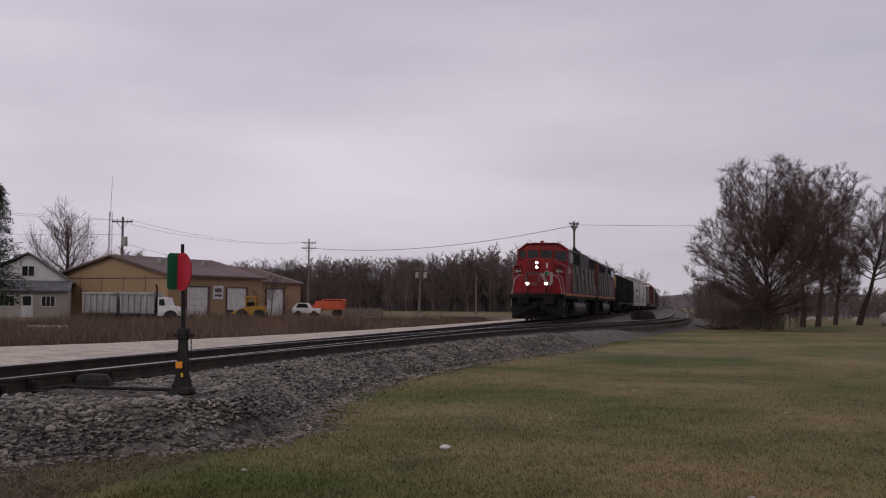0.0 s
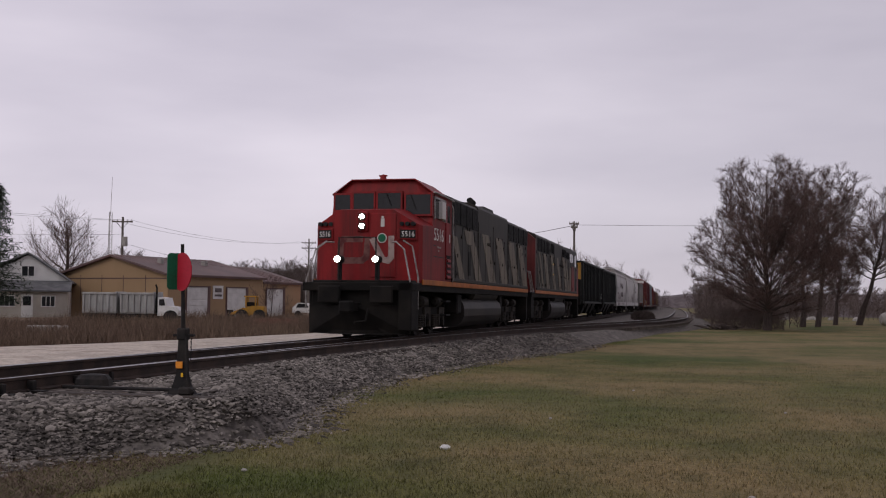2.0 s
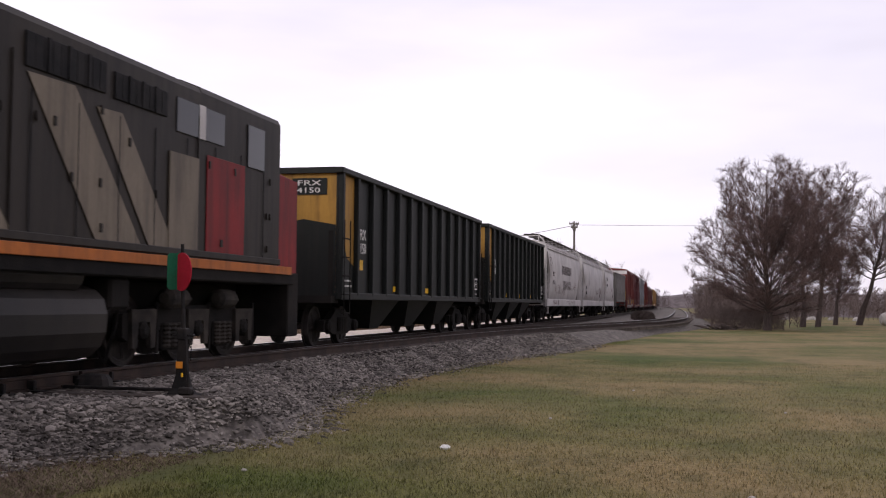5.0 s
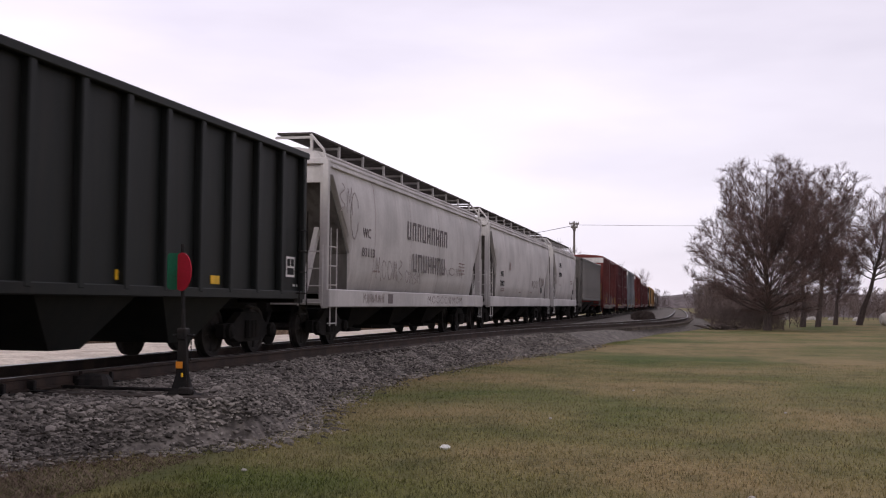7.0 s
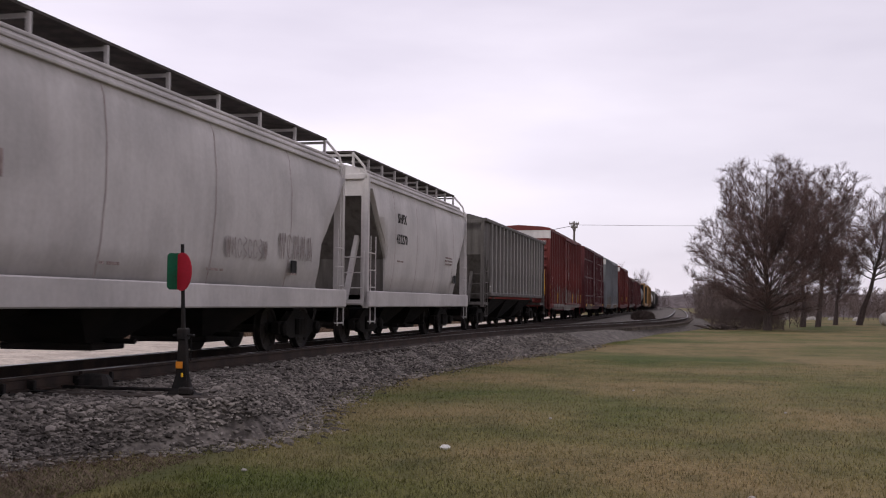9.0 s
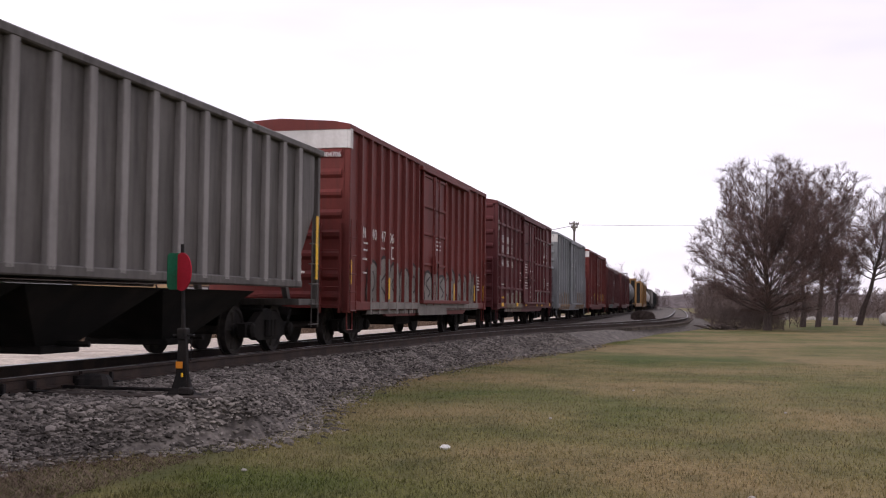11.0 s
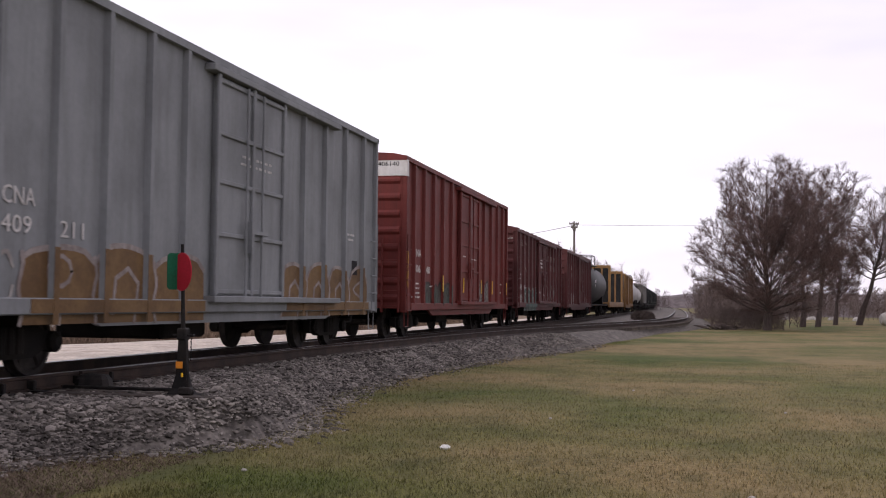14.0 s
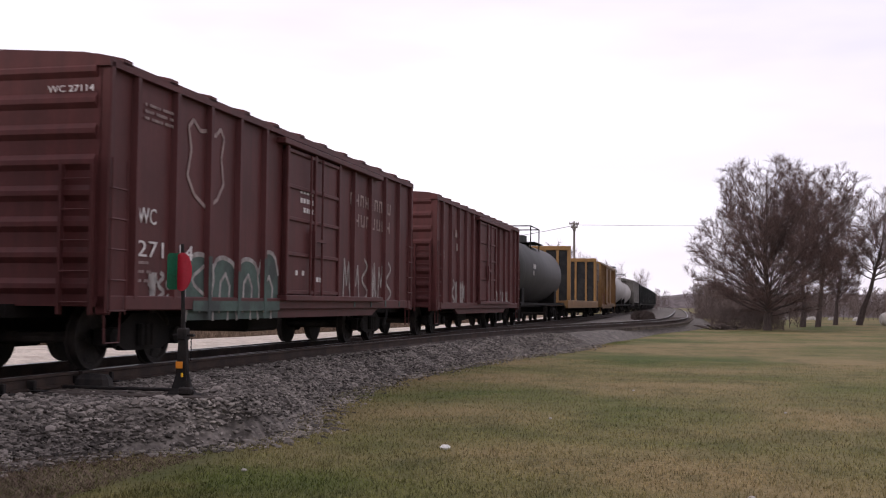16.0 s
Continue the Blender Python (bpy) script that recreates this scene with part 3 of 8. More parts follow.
def vase_mesh(seed, height, radii, trunk_r, limbs, subs, twigs, ends, fork=(0.06, 0.34), lean=(0.0, 0.0), low=0.2):
    """A tree whose many stems sweep up and out from a short trunk; radii is a table of (height, crown radius)."""
    rnd = random.Random(seed)
    trunk, crown = Shape(), Shape()

    def axis(z):
        k = z / height
        return Vector((lean[0] * k * (1.6 - 0.6 * k), lean[1] * k, 0))

    def inside(p):
        q = p - axis(p.z)
        w = math.atan2(q.y, q.x)
        r = smooth_table(radii, p.z) * (1 + 0.16 * math.sin(3 * w + seed) + 0.10 * math.sin(5 * w + p.z * 1.3 + seed))
        return math.hypot(q.x, q.y) < r

    def bow(a, b, rise, n, wob):
        """A curve from a to b that leaves outwards and turns up."""
        c = a.lerp(b, 0.5) + Vector((0, 0, rise))
        pts = []
        for i in range(n + 1):
            t = i / n
            p = a * (1 - t) ** 2 + c * 2 * t * (1 - t) + b * t * t
            if 0 < i:
                p = p + Vector((rnd.gauss(0, wob), rnd.gauss(0, wob), rnd.gauss(0, wob)))
            pts.append(p)
        return pts

    def pick(pts, t):
        q = min(t, 0.999) * (len(pts) - 1)
        return pts[int(q)].lerp(pts[int(q) + 1], q % 1), (pts[int(q) + 1] - pts[int(q)]).normalized()

    top = height * 0.86
    stem = [Vector((0, 0, -0.15))] + [axis(top * k / 7) + Vector((0, 0, top * k / 7)) + Vector((rnd.gauss(0, 0.07), rnd.gauss(0, 0.07), 0)) for k in range(1, 8)]
    trunk.tube(stem, [trunk_r * (1.25, 0.95, 0.72, 0.55, 0.42, 0.3, 0.18, 0.07)[k] for k in range(8)], 9, caps=False)
    for i in range(limbs):
        share = (i + rnd.random()) / limbs
        z1 = height * (low + (0.97 - low) * share ** 0.85)
        w = i * 2.39996 + rnd.gauss(0, 0.2)
        r1 = smooth_table(radii, z1) * rnd.uniform(0.72, 1.0)
        end = axis(z1) + Vector((math.cos(w) * r1, math.sin(w) * r1, z1))
        z0 = height * min(fork[0] + (fork[1] - fork[0]) * share + rnd.uniform(0, 0.16) * share, z1 / height * 0.75)
        base, _ = pick(stem, (z0 + 0.15) / (top + 0.15))
        rr = trunk_r * (0.26 - 0.12 * share) * rnd.uniform(0.7, 1.1)
        lp = bow(base, end, -0.07 * height * rnd.uniform(0.2, 1.2) * (0.3 + share), 8, 0.06)
        trunk.tube(lp, [rr * (1 - 0.93 * k / 8) for k in range(9)], 6, caps=False)
        span = (end - base).length
        for j in range(subs):
            p, d = pick(lp, 0.22 + 0.78 * (j + rnd.random()) / subs)
            d2 = (d * 0.9 + Vector((rnd.gauss(0, 0.6), rnd.gauss(0, 0.6), rnd.gauss(0.18, 0.4)))).normalized()
            ln = (0.5 + span * 0.17) * rnd.uniform(0.6, 1.25)
            for _ in range(4):
                if inside(p + d2 * ln):
                    break
                ln *= 0.66
            sp = bow(p, p + d2 * ln, 0.02 * ln, 3, 0.045)
            crown.tube(sp, [0.016, 0.013, 0.010, 0.006], 3, caps=False)
            for m in range(twigs):
                q, e = pick(sp, rnd.uniform(0.1, 1))
                d3 = (e + Vector((rnd.gauss(0, 0.75), rnd.gauss(0, 0.75), rnd.gauss(0.22, 0.5)))).normalized()
                t3 = rnd.uniform(0.28, 0.72)
                tip = q + d3 * t3 * 0.85
                if not inside(q.lerp(tip, 0.6)):
                    tip = q + d3 * t3 * 0.5
                side = d3.cross(Vector((rnd.gauss(0, 1), rnd.gauss(0, 1), rnd.gauss(0, 1)))).normalized() * 0.0085
                crown.add([q - side, q + side, tip], [(0, 1, 2)])
                for _ in range(ends):
                    b = q.lerp(tip, rnd.uniform(0.2, 1))
                    d4 = (d3 + Vector((rnd.gauss(0, 0.7), rnd.gauss(0, 0.7), rnd.gauss(0.3, 0.5)))).normalized()
                    side = d4.cross(Vector((rnd.gauss(0, 1), rnd.gauss(0, 1), rnd.gauss(0, 1)))).normalized() * 0.0068
                    crown.add([b - side, b + side, b + d4 * rnd.uniform(0.18, 0.48)], [(0, 1, 2)])
    return trunk, crown


def vase_tree(label, at, **kw):
    trunk, crown = vase_mesh(**kw)
    t = thing("bare_tree", label, "tree", "bare trees", at=at)
    part("trunk", plain("trunk", trunk, BARK), BARK, t)
    part("crown", plain("crown", crown, TWIG), TWIG, t)
    return t


vase_tree("wide bare tree with many stems and a dense brown twiggy crown", pose(4.2, 75.4, -0.66), seed=1, height=11.6, radii=[(0, 1.0), (1.2, 3.6), (2.5, 5.2), (4.6, 6.0), (6.4, 5.2), (8.0, 3.9), (9.6, 3.5), (10.8, 2.7), (11.4, 1.4), (11.9, 0.3)], trunk_r=0.24, limbs=80, subs=15, twigs=14, ends=5, fork=(0.07, 0.30), low=0.16)
vase_tree("tall bare tree standing at the lawn's far edge", pose(7.6, 89.5, -0.66), seed=2, height=12.6, radii=[(0, 0.4), (3.4, 1.2), (5.0, 2.6), (8.0, 3.6), (10.5, 3.2), (12.0, 1.8), (12.8, 0.3)], trunk_r=0.21, limbs=34, subs=13, twigs=13, ends=5, fork=(0.26, 0.55), low=0.40)
vase_tree("slim bare tree standing at the lawn's far edge", pose(8.8, 90.4, -0.66), seed=3, height=12.9, radii=[(0, 0.4), (3.0, 1.0), (5.0, 2.4), (8.0, 3.5), (10.8, 3.0), (12.4, 1.6), (13.1, 0.3)], trunk_r=0.20, limbs=32, subs=13, twigs=13, ends=5, fork=(0.22, 0.55), low=0.36, lean=(1.1, 0))
vase_tree("small forked bare tree on the lawn", pose(11.4, 102.0, -0.66), seed=4, height=8.4, radii=[(0, 0.3), (2.0, 0.9), (3.6, 2.5), (5.6, 2.9), (7.4, 2.0), (8.6, 0.3)], trunk_r=0.19, limbs=24, subs=12, twigs=12, ends=5, fork=(0.22, 0.42), low=0.36, lean=(0.5, 0))
vase_tree("leaning bare tree with a thick dark trunk", pose(13.6, 104.0, -0.66), seed=5, height=12.4, radii=[(0, 0.4), (3.6, 1.0), (5.4, 3.2), (7.6, 4.3), (9.6, 4.0), (11.2, 2.8), (12.6, 0.4)], trunk_r=0.25, limbs=34, subs=13, twigs=13, ends=5, fork=(0.3, 0.5), low=0.42, lean=(2.6, 0))
vase_tree("bare tree at the edge of the grove", pose(18.2, 100.0, -0.66), seed=6, height=12.6, radii=[(0, 0.4), (2.6, 1.4), (5, 3.6), (8, 4.2), (10.6, 3.2), (12.8, 0.4)], trunk_r=0.25, limbs=26, subs=13, twigs=13, ends=5, fork=(0.2, 0.5), low=0.34)
bare_tree("bare broad tree behind the house", pose(-70.0, 112.5, -0.7), seed=7, height=13.0, spread=0.95, limbs=26, subs=9, twigs=8, bare=0.12, upright=0.6, trunk_r=0.35, ends=3)
bare_tree("low bare tree behind the house", pose(-65.5, 114.3, -0.7), seed=8, height=9.0, spread=1.0, limbs=18, subs=9, twigs=8, bare=0.15, upright=0.35, trunk_r=0.24, lean=0.3, ends=3)
bare_tree("small bare sapling by the shed", pose(-36.6, 91.0, -0.7), seed=9, height=4.6, spread=0.7, limbs=10, subs=6, twigs=5, bare=0.1, upright=0.6, trunk_r=0.05, ends=2)


def conifer(at):
    rnd = random.Random(31)
    t = thing("conifer", "tall dark green spruce beside the house", "tree", at=at)
    part("trunk", Shape().tube([(0, 0, -0.2), (0, 0, 6), (0.1, 0, 11.4)], [0.22, 0.14, 0.03], 8), BARK, t)
    s = Shape()
    for i in range(46):
        z = 1.6 + 9.6 * i / 46
        for j in range(6):
            w = rnd.random() * 6.28
            ln = (12.0 - z) * 0.30 * rnd.uniform(0.7, 1.15) + 0.2
            d = Vector((math.cos(w), math.sin(w), -0.12))
            base = Vector((0, 0, z))
            s.tube([base, base + d * ln * 0.6, base + d * ln + Vector((0, 0, 0.12))], [0.03, 0.02, 0.006], 3, caps=False)
            for k in range(16):
                p = base + d * ln * (0.15 + 0.85 * k / 16)
                a = Vector((rnd.gauss(0, 1), rnd.gauss(0, 1), rnd.gauss(-0.5, 0.5))).normalized()
                b = Vector((rnd.gauss(0, 1), rnd.gauss(0, 1), rnd.gauss(0, 0.4))).normalized()
                s.add([p, p + a * 0.36 + b * 0.06, p + a * 0.40 - b * 0.06], [(0, 1, 2)])
    part("crown", plain("crown", s, NEEDLE), NEEDLE, t)


conifer(pose(-56.1, 79.6, -0.7))


# ---- far woods ----
def wood_strip(name, label, x0, x1, n, y_of, height_of, seed, depth=25.0):
    rnd = random.Random(seed)
    s = Shape()
    for i in range(n):
        x = x0 + (x1 - x0) * rnd.random()
        y = y_of(x) + depth * rnd.random()
        h = height_of(x) * rnd.uniform(0.72, 1.05)
        base, top = Vector((x, y, -0.9)), Vector((x + rnd.gauss(0, 0.5), y, h))
        s.tube([base, base.lerp(top, 0.5), top], [0.008 * h, 0.006 * h, 0.01], 3, caps=False)
        for k in range(34):
            t = rnd.uniform(0.12, 0.95)
            p = base.lerp(top, t)
            ln = h * rnd.uniform(0.14, 0.30) * (1.15 - 0.5 * t)
            w = rnd.random() * 6.28
            d = Vector((math.cos(w) * 0.7, math.sin(w) * 0.7, rnd.uniform(0.4, 1.1))).normalized()
            q = p + d * ln
            s.tube([p, q], [0.003 * h + 0.005, 0.008], 3, caps=False)
            for m in range(5):
                e = p.lerp(q, rnd.uniform(0.3, 1))
                d2 = (d + Vector((rnd.gauss(0, 0.6), rnd.gauss(0, 0.6), rnd.gauss(0.1, 0.4)))).normalized()
                a = d2.cross(Vector((0, 1, 0))).normalized() * (0.006 + 0.003 * h)
                s.add([e - a, e + a, e + d2 * ln * 0.55], [(0, 1, 2)])
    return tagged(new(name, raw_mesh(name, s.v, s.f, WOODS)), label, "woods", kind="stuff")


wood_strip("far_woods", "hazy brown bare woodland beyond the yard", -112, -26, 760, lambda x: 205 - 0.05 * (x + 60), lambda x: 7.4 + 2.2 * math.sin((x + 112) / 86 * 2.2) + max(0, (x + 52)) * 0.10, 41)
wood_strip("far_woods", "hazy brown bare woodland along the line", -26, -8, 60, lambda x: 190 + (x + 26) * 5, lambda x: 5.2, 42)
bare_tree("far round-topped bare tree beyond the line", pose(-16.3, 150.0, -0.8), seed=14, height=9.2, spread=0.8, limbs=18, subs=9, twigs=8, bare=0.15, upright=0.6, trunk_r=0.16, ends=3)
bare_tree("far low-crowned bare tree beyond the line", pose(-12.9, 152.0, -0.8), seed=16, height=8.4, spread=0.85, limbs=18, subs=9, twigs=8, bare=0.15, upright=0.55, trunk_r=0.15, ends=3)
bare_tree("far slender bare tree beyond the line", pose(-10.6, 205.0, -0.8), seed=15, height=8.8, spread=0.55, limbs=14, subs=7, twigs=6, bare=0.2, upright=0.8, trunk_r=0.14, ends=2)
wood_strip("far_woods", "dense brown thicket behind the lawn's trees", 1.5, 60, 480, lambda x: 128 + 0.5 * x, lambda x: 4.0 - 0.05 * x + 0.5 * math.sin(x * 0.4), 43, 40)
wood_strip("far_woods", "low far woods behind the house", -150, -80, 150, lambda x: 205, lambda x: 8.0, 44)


def ridge(name, label, rows, z0):
    s = Shape()
    n = 60
    v, f = [], []
    for i in range(n + 1):
        t = i / n
        x = rows[0][0] + (rows[1][0] - rows[0][0]) * t
        y = rows[0][1] + (rows[1][1] - rows[0][1]) * t
        h = rows[0][2] + (rows[1][2] - rows[0][2]) * t + 1.6 * noise.noise(Vector((i * 0.35, rows[0][0], 0))) + 0.8 * noise.noise(Vector((i * 1.3, rows[0][0], 4)))
        v += [(x, y, z0), (x, y + 10, h * 0.8), (x, y + 30, h)]
    for i in range(n):
        f += [(i * 3, i * 3 + 3, i * 3 + 4, i * 3 + 1), (i * 3 + 1, i * 3 + 4, i * 3 + 5, i * 3 + 2)]
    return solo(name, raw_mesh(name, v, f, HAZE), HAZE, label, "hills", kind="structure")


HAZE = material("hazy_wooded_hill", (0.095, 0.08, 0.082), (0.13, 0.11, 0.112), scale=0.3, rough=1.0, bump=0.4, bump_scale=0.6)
ridge("backdrop", "hazy wooded ridge on the horizon", [(-420, 420, 9), (-60, 480, 11)], -2)
ridge("backdrop", "hazy wooded ridge beyond the track's bend", [(-60, 640, 7), (260, 560, 9)], -2)
ridge("thicket_bank", "dense brown scrub at the wood's foot", [(-125, 222, 5.6), (-24, 222, 6.2)], -2)
ridge("thicket_bank", "dense brown scrub behind the grove", [(2, 172, 2.6), (110, 190, 3.2)], -2)
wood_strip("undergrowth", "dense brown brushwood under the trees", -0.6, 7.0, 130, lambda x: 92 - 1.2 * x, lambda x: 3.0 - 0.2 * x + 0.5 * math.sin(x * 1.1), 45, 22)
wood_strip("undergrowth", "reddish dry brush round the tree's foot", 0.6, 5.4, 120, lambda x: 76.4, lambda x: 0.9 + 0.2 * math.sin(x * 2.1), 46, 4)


# ---- buildings ----
TURN = 13.13      # things that face the line of sight


def window(parent, x, z, w, h, y, mat=WHITE, bars=1):
    g = part("window", Shape().box(x - w / 2, x + w / 2, y - 0.02, y + 0.02, z, z + h), GLASS, parent, "dark window in a white frame")
    fr = Shape()
    for a, b, c, d in ((x - w / 2 - 0.06, x - w / 2, z - 0.06, z + h + 0.06), (x + w / 2, x + w / 2 + 0.06, z - 0.06, z + h + 0.06), (x - w / 2, x + w / 2, z - 0.06, z), (x - w / 2, x + w / 2, z + h, z + h + 0.06)):
        fr.box(a, b, y - 0.07, y + 0.03, c, d)
    for i in range(1, bars + 1):
        fr.box(x - w / 2 + w * i / (bars + 1) - 0.025, x - w / 2 + w * i / (bars + 1) + 0.025, y - 0.05, y - 0.021, z, z + h)
    part("window_frame", fr, mat, g)


def house():
    h = thing("house", "small white gabled house with beige enclosed porch", "house", at=pose(-57.9, 87.2, -0.78, 0, 0, 29))
    part("wall", Shape().prism([(-5.6, 0), (3.2, 0), (3.2, 3.35), (-0.2, 5.62), (-1.2, 5.0), (-5.6, 3.3)], 0, 9), SIDING, h, "white clapboard upper walls")
    for i in range(14):
        z = 3.3 + i * 0.16
        k = (z - 3.35) / 2.27
        part("clapboard", Shape().box(-3.4 + 3.2 * max(k, 0), 3.15 - 3.35 * max(k, 0), -0.025, 0, z, z + 0.13), SIDING, h)
    
    rf = Shape()
    for x0, z0, x1, z1 in ((-6.0, 2.95, -0.2, 5.72), (3.6, 3.1, -0.2, 5.72)):
        rf.prism([(x0, z0), (x1, z1), (x1, z1 + 0.16), (x0, z0 + 0.16)], -0.35, 9.3)
    part("roof", rf, SHINGLE, h, "grey shingle roof")
    part("porch", Shape().box(-6.2, 3.3, -2.4, -0.03, 0, 2.45), BEIGE, h, "beige enclosed porch")
    for i in range(13):
        part("clapboard", Shape().box(-6.22, 3.32, -2.43, -2.4, 0.1 + i * 0.18, 0.1 + i * 0.18 + 0.15), BEIGE, h)
    part("porch_roof", Shape().prism([(-2.8, 2.35), (0.02, 3.25), (0.02, 3.37), (-2.8, 2.47)], -6.4, 3.6, "x"), SHINGLE, h, "grey shingle lean-to roof")
    window(h, -0.15, 3.75, 1.0, 0.85, -0.05, bars=1)
    window(h, -1.6, 1.1, 1.15, 0.85, -2.46, bars=2)
    window(h, 1.75, 1.1, 1.05, 0.85, -2.46, bars=2)
    d = part("door", Shape().box(-0.45, 0.5, -2.49, -2.42, 0.05, 2.1, 0.01), WHITE, h, "white panelled front door")
    part("door_pane", Shape().box(-0.3, 0.35, -2.51, -2.485, 1.15, 1.95), GLASS, d)


def shed():
    """The long tan workshop; local x runs along its door wall."""
    a, b, c = Vector((-60.1, 97.1)), Vector((-47.4, 92.8)), Vector((-42.4, 114.6))
    ang = math.degrees(math.atan2((c - b).y, (c - b).x))
    L, W = (c - b).length, 13.2
    s = thing("workshop", "tan metal workshop with brown roof and white overhead doors", "building", at=pose(b.x, b.y, -0.8, 0, 0, ang))
    E, R, L1 = 4.05, 5.8, 14.8
    part("wall", Shape().prism([(0, 0), (W, 0), (W, E), (W / 2, R), (0, E)], 0, L1, "x"), TAN, s, "tan ribbed metal walls")
    part("wall", Shape().prism([(0.35, 0), (W, 0), (W, E - 0.4), (W / 2, R - 0.5), (0.35, E - 0.4)], L1, L, "x"), TAN, s, "tan ribbed metal walls")
    seam = Shape()
    for i in range(1, 5):
        seam.box(-0.03, 0.0, W * i / 5 - 0.02, W * i / 5 + 0.02, 0, E)
    seam.box(-0.035, 0.0, 0, W, E - 0.35, E - 0.25)
    part("trim", seam, BROWNROOF, s)
    rf = Shape()
    for x0, x1, e, r, y0 in ((-0.5, L1 + 0.15, E, R, -0.4), (L1 + 0.15, L + 0.4, E - 0.4, R - 0.5, 0.0)):
        rf.prism([(y0, e - 0.12), (W / 2, r + 0.02), (W / 2, r + 0.2), (y0, e + 0.1)], x0, x1, "x")
        rf.prism([(W + 0.4, e - 0.12), (W / 2, r + 0.02), (W / 2, r + 0.2), (W + 0.4, e + 0.1)], x0, x1, "x")
    part("roof", rf, BROWNROOF, s, "brown ribbed metal roof")
    ribs = Shape()
    for i in range(int(L / 0.9)):
        x = 0.2 + i * 0.9
        e, r = (E, R) if x < L1 else (E - 0.4, R - 0.5)
        ribs.prism([(-0.1, e + 0.1), (W / 2, r + 0.2), (W / 2, r + 0.24), (-0.1, e + 0.14)], x, x + 0.05, "x")
    part("roof_ribs", ribs, BROWNROOF, s)
    for x in (3.2, 7.4, 9.8):
        part("roof_vent", Shape().box(x, x + 0.5, 3.6, 4.1, 5.0, 5.75, 0.05), CONCRETE, s, "grey roof vent")
    for x, w, hh, y in ((2.6, 3.1, 3.0, 0), (8.7, 3.1, 3.0, 0), (15.9, 3.0, 3.0, 0.35)):
        d = part("door", Shape().box(x, x + w, y - 0.05, y + 0.05, 0, hh), WHITE, s, "white panelled overhead door")
        pn = Shape()
        for k in range(5):
            pn.box(x + 0.08, x + w - 0.08, y - 0.08, y - 0.05, 0.06 + k * 0.6, 0.56 + k * 0.6, 0.01)
        part("door_panel", pn, WHITE, d)
        part("door_frame", Shape().box(x + w, x + w + 0.35, y - 0.12, y, 0, hh + 0.12).box(x - 0.12, x, y - 0.12, y, 0, hh + 0.12).box(x, x + w, y - 0.12, y, hh, hh + 0.12), BROWNROOF, d)
    g = part("wall_sign", Shape().box(6.5, 8.1, -0.08, -0.02, 1.9, 3.2, 0.01), WHITE, s, "white square sign with dark bars")
    part("sign_bars", Shape().box(6.8, 7.8, -0.1, -0.078, 2.55, 2.95).box(6.75, 7.85, -0.1, -0.078, 2.15, 2.35), DARKDECAL, g)


house()
shed()


# ---- yard vehicles ----
def wheel_shape(r, w):
    return Shape().loft([[(x, rr * math.cos(a), rr * math.sin(a)) for a in np.linspace(0, 2 * math.pi, 20, endpoint=False)] for x, rr in ((-w / 2, r * 0.5), (-w / 2, r * 0.93), (-w / 2 + 0.04, r), (w / 2 - 0.04, r), (w / 2, r * 0.93), (w / 2, r * 0.5))])


RUBBER = material("tyre_rubber", (0.02, 0.02, 0.02), rough=0.85)
TRUCKGREY = weathered("grey_white_truck_bed", (0.36, 0.36, 0.35), (0.14, 0.11, 0.09), 0.7)
TRUCKORANGE = weathered("orange_truck_paint", (0.55, 0.10, 0.04), (0.15, 0.06, 0.04), 0.4)
LOADERYEL = weathered("yellow_loader_paint", (0.42, 0.22, 0.03), (0.10, 0.06, 0.03), 0.6)


def dump_truck(x, y, length, with_cab, label):
    """Local x runs along the truck, its cab at the +x end."""
    t = thing("dump_truck", label, "truck", "parked trucks", at=pose(x, y, -0.75, 0, 0, TURN))
    bed_ = Shape().box(0, length, -1.2, 1.2, 0.75, 0.9).box(0, length, -1.25, -1.15, 0.8, 2.1, 0.02).box(0, length, 1.15, 1.25, 0.8, 2.1, 0.02).box(0, 0.1, -1.2, 1.2, 0.8, 2.1, 0.02).box(length - 0.1, length, -1.2, 1.2, 0.8, 2.25, 0.02)
    b = part("bed", bed_, TRUCKGREY, t, "dirty white ribbed dump bed")
    n = int(length / 0.42)
    for i in range(n):
        part("side_rib", Shape().box(0.05 + i * 0.42, 0.17 + i * 0.42, -1.34, -1.25, 0.85, 2.05, 0.02), TRUCKGREY, b)
    part("top_rail", Shape().box(-0.03, length + 0.03, -1.36, -1.24, 2.05, 2.2, 0.02), TRUCKGREY, b)
    part("chassis", Shape().box(-0.2, length + (1.6 if with_cab else 0.3), -0.5, 0.5, 0.5, 0.75), UNDER, t)
    for px in (0.6, 1.8) + ((length + 1.1,) if with_cab else ()):
        for sy in (-1.0, 1.0):
            part("wheel", wheel_shape(0.5, 0.35), RUBBER, t, at=pose(px, sy, 0.5, 0, 0, 90))
    if with_cab:
        cab_ = [(0.2, 0.6), (1.6, 0.6), (1.66, 0.95), (1.5, 1.2), (0.85, 1.3), (0.7, 1.85), (0.2, 1.9)]
        part("cab", Shape().prism([(length + a, b2) for a, b2 in cab_], -1.05, 1.05), WHITE, t, "white rounded truck cab")
        part("cab_window", Shape().prism([(length + 0.3, 1.32), (length + 0.72, 1.32), (length + 0.62, 1.75), (length + 0.3, 1.75)], -1.07, -1.04), GLASS, t)
        part("exhaust", Shape().tube([(length + 0.12, -1.0, 0.8), (length + 0.12, -1.0, 2.55), (length + 0.02, -1.0, 2.75)], 0.06, 8), UNDER, t)


